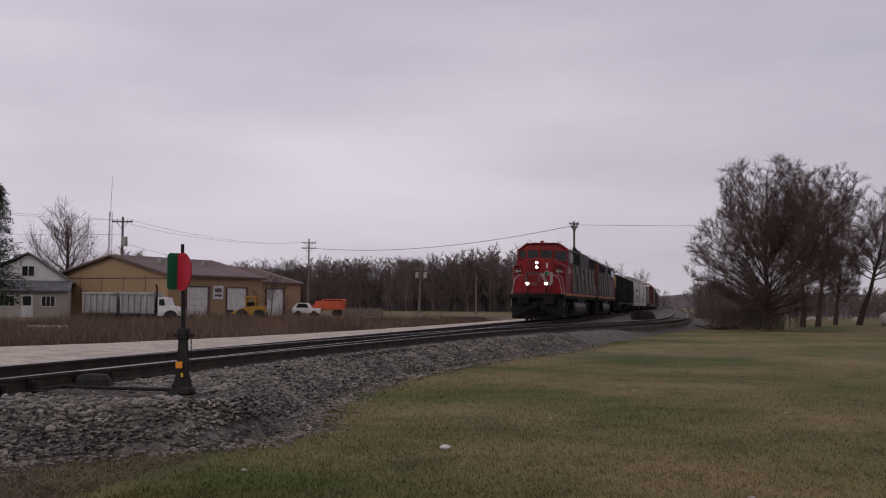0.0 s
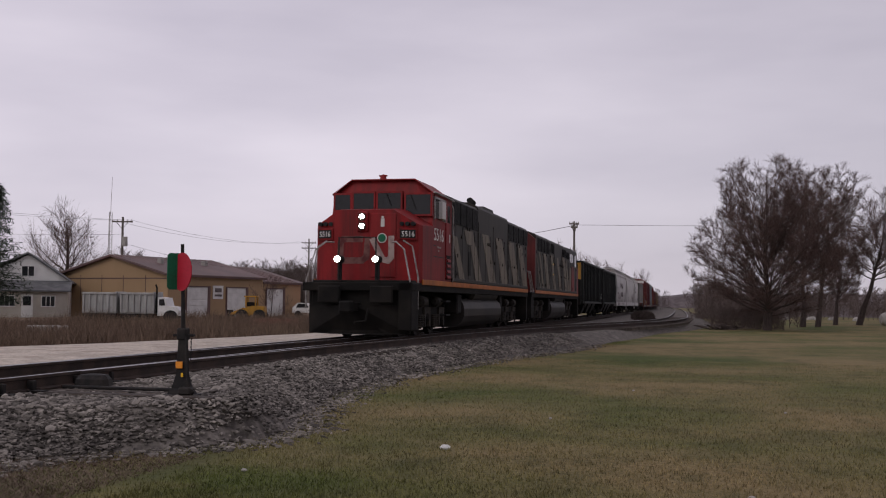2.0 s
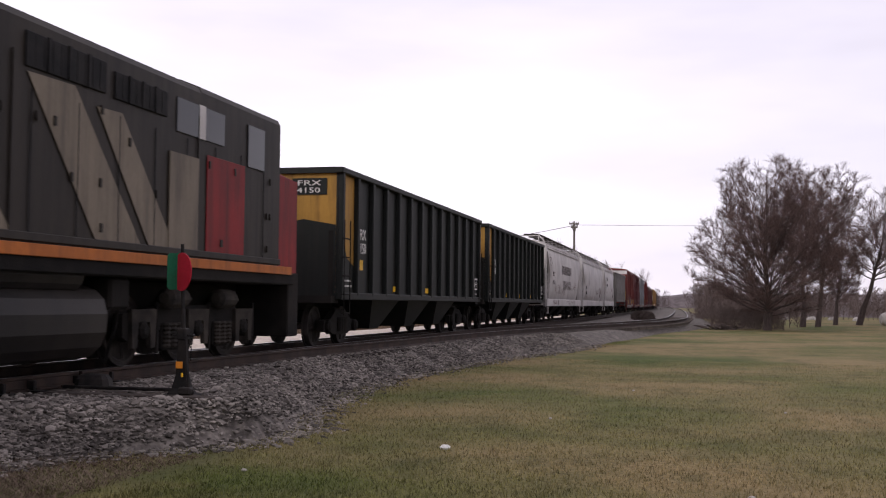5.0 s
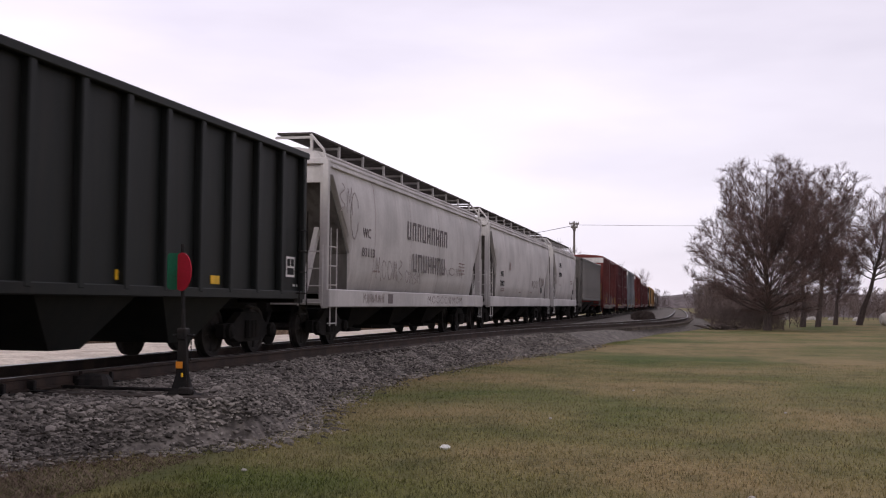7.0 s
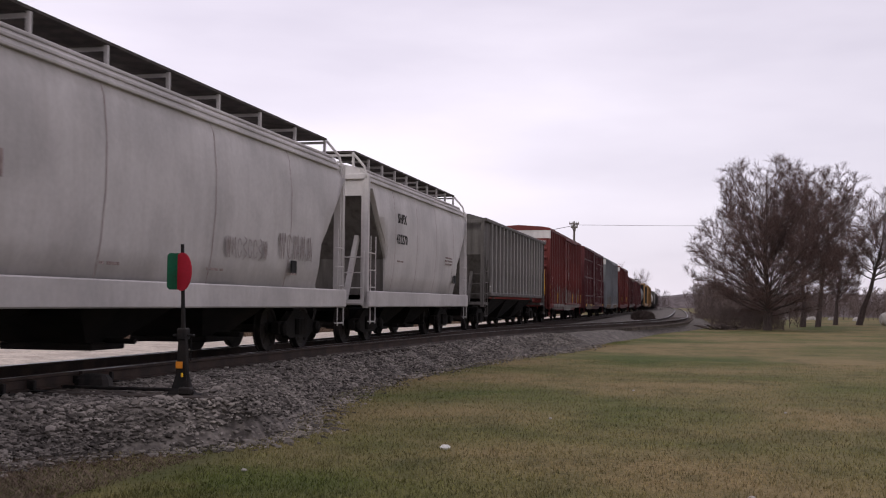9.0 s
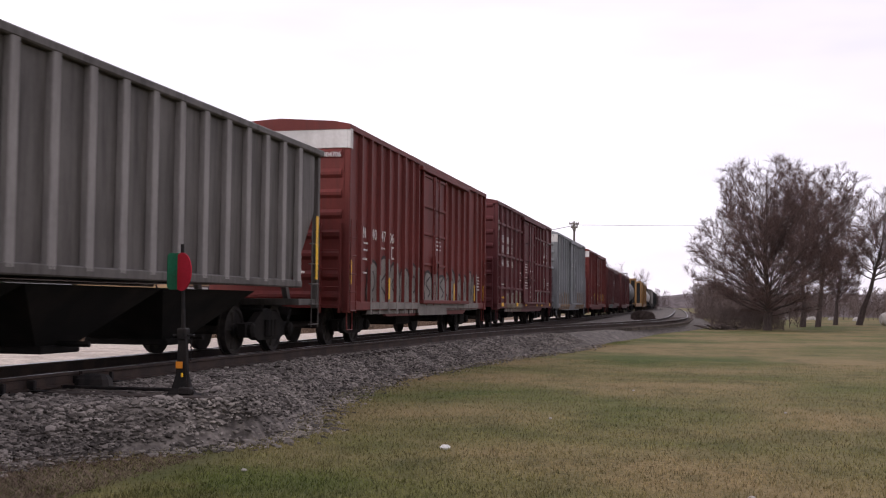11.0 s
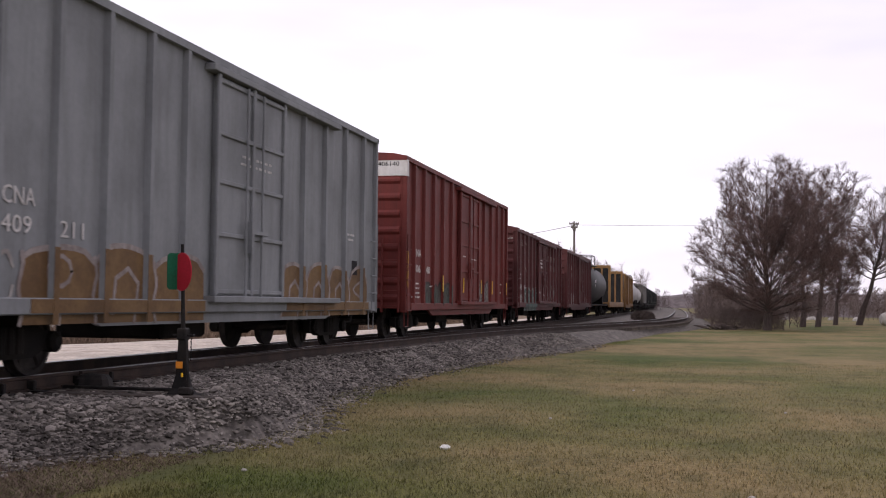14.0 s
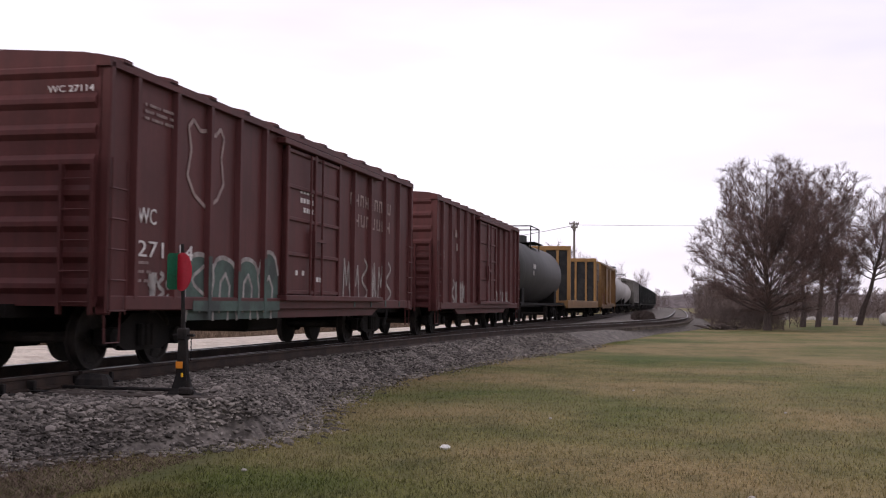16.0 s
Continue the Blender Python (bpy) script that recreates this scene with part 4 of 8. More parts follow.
dump_truck(-41.6, 69.6, 2.35, False, "dirty white dump truck bed parked in the yard")
dump_truck(-39.1, 70.2, 2.35, True, "white dump truck with ribbed grey bed")


def loader():
    t = thing("wheel_loader", "old yellow wheel loader parked by the workshop", "loader", at=pose(-37.2, 86.2, -0.75, 0, 0, TURN))
    part("body", Shape().prism([(-0.2, 0.5), (1.9, 0.5), (1.9, 1.25), (0.9, 1.3), (0.2, 1.1), (-0.2, 0.8)], -0.6, 0.6), LOADERYEL, t)
    c = Shape()
    for x in (0.35, 1.15):
        for y in (-0.5, 0.5):
            c.box(x - 0.05, x + 0.05, y - 0.05, y + 0.05, 1.2, 2.0)
    c.box(0.2, 1.3, -0.6, 0.6, 2.0, 2.12, 0.03)
    part("cab_frame", c, LOADERYEL, t)
    part("seat_panel", Shape().box(0.4, 1.1, -0.45, 0.45, 1.25, 1.6, 0.05), UNDER, t)
    part("bucket", Shape().prism([(-1.9, 0.1), (-1.0, 0.1), (-0.85, 0.5), (-1.0, 0.95), (-1.15, 0.9), (-1.1, 0.35), (-1.9, 0.2)], -0.95, 0.95), UNDER, t)
    for y in (-0.75, 0.6):
        part("lift_arm", Shape().prism([(-1.1, 0.4), (0.2, 0.95), (0.2, 1.15), (-1.1, 0.6)], y, y + 0.15), LOADERYEL, t)
    for x in (0.05, 1.5):
        for y in (-0.75, 0.75):
            part("wheel", wheel_shape(0.5, 0.38), RUBBER, t, at=pose(x, y, 0.5, 0, 0, 90))


def orange_truck():
    t = thing("orange_truck", "orange dump truck parked at the yard's end", "truck", "parked trucks", at=pose(-40.1, 114.2, -0.72, 0, 0, TURN))
    part("bed", Shape().box(0, 2.5, -1.2, 1.2, 0.8, 1.15, 0.03).box(0, 2.5, -1.2, -1.1, 1.1, 1.75, 0.03).box(2.4, 2.5, -1.2, 1.2, 1.1, 1.9, 0.03).box(-0.1, 2.6, 1.1, 1.2, 1.1, 1.95, 0.03), TRUCKORANGE, t)
    part("cab", Shape().prism([(-1.3, 0.7), (0, 0.7), (0, 1.75), (-0.5, 1.75), (-0.75, 1.3), (-1.3, 1.2)], -1, 1), TRUCKORANGE, t)
    part("rack", Shape().box(0.3, 2.3, -0.9, -0.8, 1.75, 1.85).box(0.3, 0.4, -0.9, -0.8, 1.1, 1.8).box(2.2, 2.3, -0.9, -0.8, 1.1, 1.8), UNDER, t)
    for x in (-0.8, 1.7):
        for y in (-0.95, 0.95):
            part("wheel", wheel_shape(0.45, 0.3), RUBBER, t, at=pose(x, y, 0.45, 0, 0, 90))


def pickup():
    t = thing("pickup_truck", "white pickup truck parked beside the orange truck", "pickup", "parked trucks", at=pose(-41.3, 111.6, -0.72, 0, 0, TURN))
    part("body", Shape().prism([(-1.0, 0.45), (1.9, 0.45), (1.9, 0.95), (0.9, 1.0), (0.6, 1.5), (-0.5, 1.52), (-1.0, 1.0)], -0.9, 0.9), WHITE, t)
    part("side_window", Shape().prism([(-0.6, 1.02), (0.7, 1.02), (0.5, 1.42), (-0.4, 1.44)], -0.92, -0.89), GLASS, t)
    for x in (-0.4, 1.3):
        for y in (-0.8, 0.8):
            part("wheel", wheel_shape(0.36, 0.22), RUBBER, t, at=pose(x, y, 0.36, 0, 0, 90))


loader()
orange_truck()
pickup()

RUSTY = material("rusted_scrap", (0.13, 0.06, 0.045), (0.18, 0.10, 0.075), scale=2, rough=0.9)
for i, (x, y, l, w) in enumerate(((-26.4, 66.4, 3.4, 0.5), (-25.0, 70.5, 2.2, 0.45), (-22.8, 84.0, 6.0, 0.4), (-21.0, 98.0, 5.0, 0.4))):
    sh = Shape()
    for k in range(3):
        sh.box(-l / 2 + 0.2 * k, l / 2 - 0.1 * k, -0.3 + 0.28 * k, -0.06 + 0.28 * k, 0, w * (0.7 + 0.15 * k), 0.03)
    solo("tie_pile", sh, RUSTY if i == 0 else TIEM, "stack of old dark timbers in the weeds", "timber pile", "timber piles", at=pose(x, y, -0.68, 0, 0, 20 + 8 * i))
solo("concrete_block", Shape().box(-0.9, 0.9, -0.4, 0.4, 0, 0.35, 0.05), CONCRETE, "pale concrete slab lying in the weeds", "concrete slab", at=pose(-30.5, 47.5, -0.68, 0, 0, 15))
fence = thing("board_fence", "pale low board fence at the yard's end", "fence", at=pose(-41.0, 124.0, -0.75, 0, 0, TURN))
for i in range(16):
    part("board", Shape().box(i * 0.3, i * 0.3 + 0.26, -0.02, 0.02, 0, 0.95 + 0.05 * (i % 3)), POLE, fence)


# ---- poles and wires ----
def utility_pole(label, x, y, top, arms, extra=None, lean=0.0, r=0.15):
    t = thing("utility_pole", label, "utility pole", "utility poles", at=pose(x, y, -0.75, 0, 0, TURN))
    h = top + 0.75
    part("pole", Shape().tube([(0, 0, -0.1), (lean * 0.5, 0, h / 2), (lean, 0, h)], [r, r * 0.85, r * 0.65], 10), POLE, t)
    for dz, w in arms:
        a = part("crossarm", Shape().box(lean - w, lean + w, -0.2, -0.08, h - dz - 0.07, h - dz + 0.07, 0.01), POLE, t)
        for k in (-0.9, -0.45, 0.45, 0.9):
            part("insulator", Shape().tube([(lean + k * w, -0.14, h - dz + 0.07), (lean + k * w, -0.14, h - dz + 0.22)], [0.05, 0.035], 6), CONCRETE, a)
        part("brace", Shape().tube([(lean - w * 0.6, -0.2, h - dz), (lean, -0.17, h - dz - 0.7)], 0.03, 4).tube([(lean + w * 0.6, -0.2, h - dz), (lean, -0.17, h - dz - 0.7)], 0.03, 4), POLE, a)
    for dx, dz in extra or ():
        part("transformer", Shape().tube([(lean + dx, -0.25, h - dz - 0.9), (lean + dx, -0.25, h - dz - 0.85), (lean + dx, -0.25, h - dz)], [0.24, 0.27, 0.25], 14), CONCRETE, t, "grey transformer can")
    return t


utility_pole("wooden utility pole with crossarm and transformer", -53.9, 96.0, 8.85, [(0.45, 1.0)], [(0.3, 1.9)])
utility_pole("tall wooden utility pole with two crossarms", -55.1, 151.0, 10.0, [(0.6, 1.05), (1.35, 1.05)])
utility_pole("wooden utility pole with short crossarm behind the track", -12.4, 111.8, 9.3, [(0.25, 0.5), (0.6, 0.35)], lean=-0.1)
utility_pole("pale utility pole carrying transformers", -40.9, 160.0, 6.6, [(0.7, 1.0)], [(-0.6, 1.1), (0.6, 1.1)], lean=0.25, r=0.17)
utility_pole("bare pale pole at the wood's edge", -32.6, 161.8, 5.1, [])

mast_ = thing("antenna_mast", "thin lattice antenna mast behind the workshop", "antenna", at=pose(-58.2, 101.2, -0.8, 0, 0, TURN))
lat = Shape()
for k in range(3):
    a = k * 2.094
    lat.tube([(0.3 * math.cos(a), 0.3 * math.sin(a), 0), (0.16 * math.cos(a), 0.16 * math.sin(a), 10.6)], 0.03, 4)
for i in range(26):
    for k in range(3):
        a, b = k * 2.094, (k + 1) * 2.094
        r0, z0 = 0.3 - 0.0054 * i, 0.4 * i
        lat.tube([(r0 * math.cos(a), r0 * math.sin(a), z0), (r0 * math.cos(b), r0 * math.sin(b), z0 + 0.4)], 0.012, 3)
part("lattice", lat, CONCRETE, mast_)
part("whip", Shape().tube([(0, 0, 10.4), (0.1, 0, 14.2)], [0.03, 0.015], 5), CONCRETE, mast_)


def wire(a, b, sag, r=0.011):
    a, b = Vector(a), Vector(b)
    pts = [a.lerp(b, i / 14) - Vector((0, 0, sag * 4 * (i / 14) * (1 - i / 14))) for i in range(15)]
    solo("power_line", Shape().tube(pts, r, 4), WIRE, "thin overhead wire between poles", "wire", "overhead wires")


for k in (-0.9, 0.9):
    wire((-75, 60, 9.6 + 0.2 * k), (-53.9 + k * 0.97, 96.0 + k * 0.22, 8.55), 0.5)
    wire((-53.9 + k * 0.97, 96.0 + k * 0.22, 8.55), (-55.1 + k, 151.0 + k * 0.23, 9.6), 1.0)
wire((-55.1, 151, 8.7), (-12.5, 111.8, 8.9), 1.2, 0.03)
wire((-12.5, 111.8, 8.95), (60, 190, 16.5), 0.9, 0.016)
wire((-53.9, 96, 7.2), (-75, 70, 6.5), 0.3)
wire((-53.9, 96, 6.4), (-45.5, 103, 4.2), 0.2)
wire((-53.9, 96, 6.2), (-60.5, 99, 4.2), 0.2)

# ---- small things by the line and on the lawn ----
bush = Shape()
rb = random.Random(77)
for i in range(1500):
    p = Vector((rb.gauss(0, 1), rb.gauss(0, 1), rb.gauss(0, 1))).normalized()
    p = Vector((p.x * 0.85, p.y * 0.5, abs(p.z) ** 0.6 * 0.62)) * rb.uniform(0.75, 1.05)
    d = Vector((rb.gauss(0, 1), rb.gauss(0, 1), rb.gauss(0.3, 1))).normalized()
    a = d.cross(Vector((0.3, 0.8, 0.1))).normalized() * 0.035
    bush.add([p - a, p + a, p + d * 0.22], [(0, 1, 2)])
solo("shrub", plain("shrub", bush, BARK), BARK, "low dense brown shrub between the two tracks", "shrub", at=pose(-4.3, 85.4, -0.21))
pile = thing("brush_pile", "dark pile of cut branches on the lawn", "brush pile", at=pose(1.3, 75.6, -0.66))
for i in range(24):
    w = rb.random() * 3.14
    c = Vector((rb.gauss(0, 0.55), rb.gauss(0, 0.3), 0.05 + 0.2 * rb.random()))
    d = Vector((math.cos(w), math.sin(w), rb.gauss(0, 0.15))) * rb.uniform(0.3, 0.8)
    part("branch", Shape().tube([c - d, c, c + d], [0.05, 0.07, 0.03], 5), BARK, pile)
solo("propane_tank", Shape().tube([(-1.5, 0, 0), (-1.42, 0, 0), (-1.15, 0, 0), (1.15, 0, 0), (1.42, 0, 0), (1.5, 0, 0)], [0.12, 0.36, 0.5, 0.5, 0.36, 0.12], 20).box(-0.8, -0.6, -0.4, 0.4, -0.7, -0.2).box(0.6, 0.8, -0.4, 0.4, -0.7, -0.2), CONCRETE, "silver propane tank on a low stand", "propane tank", smooth=False, at=pose(14.2, 86.5, 0.05, 0, 0, 10))
for i in range(9):
    jag = [(math.cos(k * 0.63) * rb.uniform(0.3, 0.75), math.sin(k * 0.63) * rb.uniform(0.2, 0.5)) for k in range(10)]
    sh = Shape().loft([[(x * f + 0.1 * rb.random(), y * f, z + 0.1 * rb.random() * (z > 0)) for x, y in jag] for z, f in ((0, 1.0), (0.15, 0.9), (0.3, 0.6), (0.36, 0.3))])
    solo("rubble_pile", sh, CONCRETE, "pale heap of broken concrete beyond the trees", "rubble", "rubble heaps", at=pose(1.5 + i * 2.6 + rb.random(), 138 + 3 * rb.random() - 0.8 * i, -0.66))
crumb = Shape().loft([[(k * x + 0.01 * z, k * y, z) for x, y in ((-0.06, -0.03), (0.0, -0.045), (0.055, -0.02), (0.05, 0.03), (-0.02, 0.045), (-0.065, 0.02))] for z, k in ((0, 0.8), (0.02, 1.0), (0.045, 0.6))])
solo("paper_scrap", crumb, WHITE, "small crumpled white scrap on the lawn", "litter", "litter on the lawn", at=pose(-2.67, 11.65, -0.635))
for x, y in ((-2.0, 15.1), (1.2, 17.0), (-4.1, 9.6), (3.6, 14.0), (0.4, 9.4), (-1.2, 20.5)):
    solo("paper_scrap", crumb.mesh("paper_scrap", CONCRETE), CONCRETE, "small pale scrap on the lawn", "litter", "litter on the lawn", at=pose(x, y, -0.635, 0, 0, x * 50) @ Matrix.Scale(0.5, 4))


# ---- the train ----
# local axes of every vehicle: +y towards the train's rear, +x the side seen from the lawn, z from the rail's top
TRAIN = []        # (thing, place along the line at 8 s)
SPIN = []         # wheelsets that turn


def wheelset_mesh(r):
    s = Shape().tube([(-0.8, 0, 0), (0.8, 0, 0)], 0.08, 8)
    for sx in (-1, 1):
        x = sx * 0.72
        s.loft([[(x + sx * dx, rr * math.cos(a), rr * math.sin(a)) for a in np.linspace(0, 2 * math.pi, 24, endpoint=False)] for dx, rr in ((-0.07, r * 0.6), (-0.07, r + 0.025), (-0.045, r + 0.025), (-0.04, r), (0.065, r * 0.995), (0.065, r * 0.86), (0.035, r * 0.8), (0.035, r * 0.3), (0.07, r * 0.26), (0.07, 0.02))])
        for k in range(5):
            a = k * 1.257
            s.tube([(x + sx * 0.04, 0.3 * r * math.cos(a), 0.3 * r * math.sin(a)), (x + sx * 0.04, 0.78 * r * math.cos(a), 0.78 * r * math.sin(a))], 0.025, 4)
    return s.mesh("wheelset", WHEEL)


WHEELS = {r: wheelset_mesh(r) for r in (0.42, 0.51)}


def truck(parent, y, axles=2, r=0.42, pitch=1.78):
    """A bogie: side frames with springs, bolster, and its wheelsets."""
    half = pitch * (axles - 1) / 2
    s = Shape()
    for sx in (-1, 1):
        a, b = (sx * 0.92, sx * 1.06) if sx > 0 else (sx * 1.06, sx * 0.92)
        if axles == 2:
            s.prism([(-half - 0.2, r - 0.1), (-half + 0.18, r - 0.1), (-half + 0.4, 0.24), (half - 0.4, 0.24), (half - 0.18, r - 0.1), (half + 0.2, r - 0.1), (half + 0.2, r + 0.12), (half - 0.2, r + 0.14), (0.36, 0.74), (-0.36, 0.74), (-half + 0.2, r + 0.14), (-half - 0.2, r + 0.12)], a, b, "x")
            for k in (-0.16, 0.0, 0.16):
                s.tube([(sx * 1.08, k, 0.3), (sx * 1.08, k, 0.6)], 0.07, 8)
        else:
            s.prism([(-half - 0.5, 0.42), (-half - 0.35, 0.36), (-half + 0.3, 0.5), (-0.3, 0.5), (0, 0.4), (0.3, 0.5), (half - 0.3, 0.5), (half + 0.35, 0.36), (half + 0.5, 0.42), (half + 0.5, 0.74), (half * 0.5, 0.86), (-half * 0.5, 0.86), (-half - 0.5, 0.74)], a, b, "x")
            for k in (-half * 0.5, half * 0.5):
                s.box(min(a, b), max(a, b) + 0.04, k - 0.28, k + 0.28, 0.2, 0.6, 0.03)
                s.tube([(sx * 1.14, k - 0.34, 0.95), (sx * 1.14, k + 0.1, 0.95)], 0.13, 10)
    s.box(-1.0, 1.0, -0.2, 0.2, 0.45, 0.8, 0.03)
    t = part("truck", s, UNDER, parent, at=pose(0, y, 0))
    for sx in (-1, 1) if axles == 3 else ():
        for k in (-half * 0.5, half * 0.5):
            part("brake_cylinder", Shape().tube([(sx * 1.18, k - 0.42, 0.96), (sx * 1.18, k - 0.36, 0.96), (sx * 1.18, k + 0.12, 0.96), (sx * 1.18, k + 0.2, 0.96), (sx * 1.18, k + 0.42, 0.94)], [0.08, 0.15, 0.15, 0.05, 0.03], 12), DUSTY, t)
            for dk in (-0.2, 0.0, 0.2):
                part("spring", Shape().tube([(sx * 1.12, k + dk, 0.24 + 0.03 * q) for q in range(13)], [0.075 if q % 2 else 0.055 for q in range(13)], 8), DUSTY, t)
        for k in (-half, 0, half):
            part("pedestal_jaw", Shape().prism([(k - 0.32, 0.26), (k - 0.2, 0.26), (k - 0.16, 0.62), (k + 0.16, 0.62), (k + 0.2, 0.26), (k + 0.32, 0.26), (k + 0.36, 0.80), (k - 0.36, 0.80)], min(sx * 1.05, sx * 1.12), max(sx * 1.05, sx * 1.12), "x"), DUSTY, t)
            part("brake_hanger", Shape().box(min(sx * 1.04, sx * 1.10), max(sx * 1.04, sx * 1.10), k + 0.40, k + 0.47, 0.18, 0.9, 0.01), UNDER, t)
        part("sand_pipe", Shape().tube([(sx * 1.1, -half - 0.62, 1.15), (sx * 1.05, -half - 0.66, 0.6), (sx * 0.85, -half - 0.56, 0.1)], 0.022, 6), UNDER, t)
    for i in range(axles):
        w = part("wheelset", WHEELS[r], WHEEL, t, at=pose(0, -half + i * pitch, r))
        SPIN.append((w, -half + i * pitch, r))
        for sx in (-1, 1):
            part("axle_box", Shape().tube([(sx * 0.94, 0, 0), (sx * 1.12, 0, 0), (sx * 1.16, 0, 0)], [0.13, 0.13, 0.07], 10), UNDER, t, at=pose(0, -half + i * pitch, r))
    return t


def coupler(parent, y, sgn):
    s = Shape().box(-0.1, 0.1, min(y, y - sgn * 0.9), max(y, y - sgn * 0.9), 0.70, 0.92, 0.02).box(-0.16, 0.16, y - 0.16, y + 0.16, 0.66, 0.96, 0.04)
    part("coupler", s, UNDER, parent)
    part("air_hose", Shape().tube([(0.35, y - sgn * 0.7, 0.75), (0.38, y - sgn * 0.4, 0.45), (0.2, y - sgn * 0.05, 0.42)], 0.03, 6), UNDER, parent)


def vehicle(name, label, category, s0, s1):
    """A thing on the line whose couplers reach from s0 to s1 (places at 8 s)."""
    t = thing(name, label, category, "cars of the freight train")
    c = (s0 + s1) / 2
    TRAIN.append((t, c))
    coupler(t, s0 - c, -1)
    coupler(t, s1 - c, 1)
    return t, c


def ladder(parent, y, z0, z1, w=0.42, x=1.53, mat=None, step=0.38):
    s = Shape()
    z = z0
    while z < z1:
        s.tube([(x, y, z), (x + 0.05, y + 0.02, z), (x + 0.05, y + w - 0.02, z), (x, y + w, z)], 0.014, 5)
        z += step
    s.tube([(x + 0.05, y + 0.02, z0 - 0.05), (x + 0.05, y + 0.02, z)], 0.012, 4).tube([(x + 0.05, y + w - 0.02, z0 - 0.05), (x + 0.05, y + w - 0.02, z)], 0.012, 4)
    part("ladder", s, mat or UNDER, parent)


def bars(parent, rows, mat, x=1.49, h=0.04):
    """Lines of small unreadable stencilling: (y, z, width)."""
    s = Shape()
    for y, z, w in rows:
        n = max(1, int(w / (h * 1.5)))
        for i in range(n):
            if (i + int(z * 37)) % 6 != 4:
                s.box(x, x + 0.006, y + i * w / n, y + (i + 0.66) * w / n, z, z + h)
    part("stencil", s, mat, parent)


def ribbon_along(s, pts, half, x, thick=0.003):
    """Adds a flat stroke of paint along (y, z) points to a shape."""
    for (ya, za), (yb, zb) in zip(pts, pts[1:]):
        d = Vector((yb - ya, zb - za))
        if d.length < 1e-4:
            continue
        d.normalize()
        n, e = Vector((-d.y, d.x)) * half, d * half * 0.5
        x += 0.0006 if len(s.v) % 16 else -0.0006
        s.prism([(ya - n.x - e.x, za - n.y - e.y), (yb - n.x + e.x, zb - n.y + e.y), (yb + n.x + e.x, zb + n.y + e.y), (ya + n.x - e.x, za + n.y - e.y)], x, x + thick, "x")


def scribble(parent, y0, y1, z0, z1, mat, seed, x=1.479, half=0.018, letters=None):
    """A quick sprayed tag: a run of looping thin strokes."""
    rnd = random.Random(seed)
    s = Shape()
    n = letters or max(2, int((y1 - y0) / (0.75 * (z1 - z0))))
    w = (y1 - y0) / n
    for i in range(n):
        c, h = y0 + w * (i + 0.5), (z1 - z0)
        kind = rnd.randrange(4)
        if kind == 0:
            pts = [(c + 0.34 * w * math.cos(a), z0 + h * (0.5 + 0.42 * math.sin(a) * rnd.uniform(0.9, 1.08))) for a in np.linspace(0.4, 6.0, 15)]
        elif kind == 1:
            pts = [(c + w * (-0.4 + 0.8 * k / 14), z0 + h * (0.5 + 0.45 * math.sin(k * 1.1 + i))) for k in range(15)]
        elif kind == 2:
            pts = [(c - 0.35 * w, z0 + rnd.uniform(0, 0.15) * h), (c - 0.25 * w, z0 + h * rnd.uniform(0.85, 1)), (c, z0 + 0.4 * h), (c + 0.2 * w, z0 + h * rnd.uniform(0.8, 1)), (c + 0.4 * w, z0)]
        else:
            pts = [(c + 0.3 * w * math.sin(k * 0.75) * (1 if k < 8 else 1.2), z0 + h * (1 - k / 14)) for k in range(15)]
        ribbon_along(s, pts, half, x)
    part("graffiti", s, mat, parent, "thin sprayed scrawl")


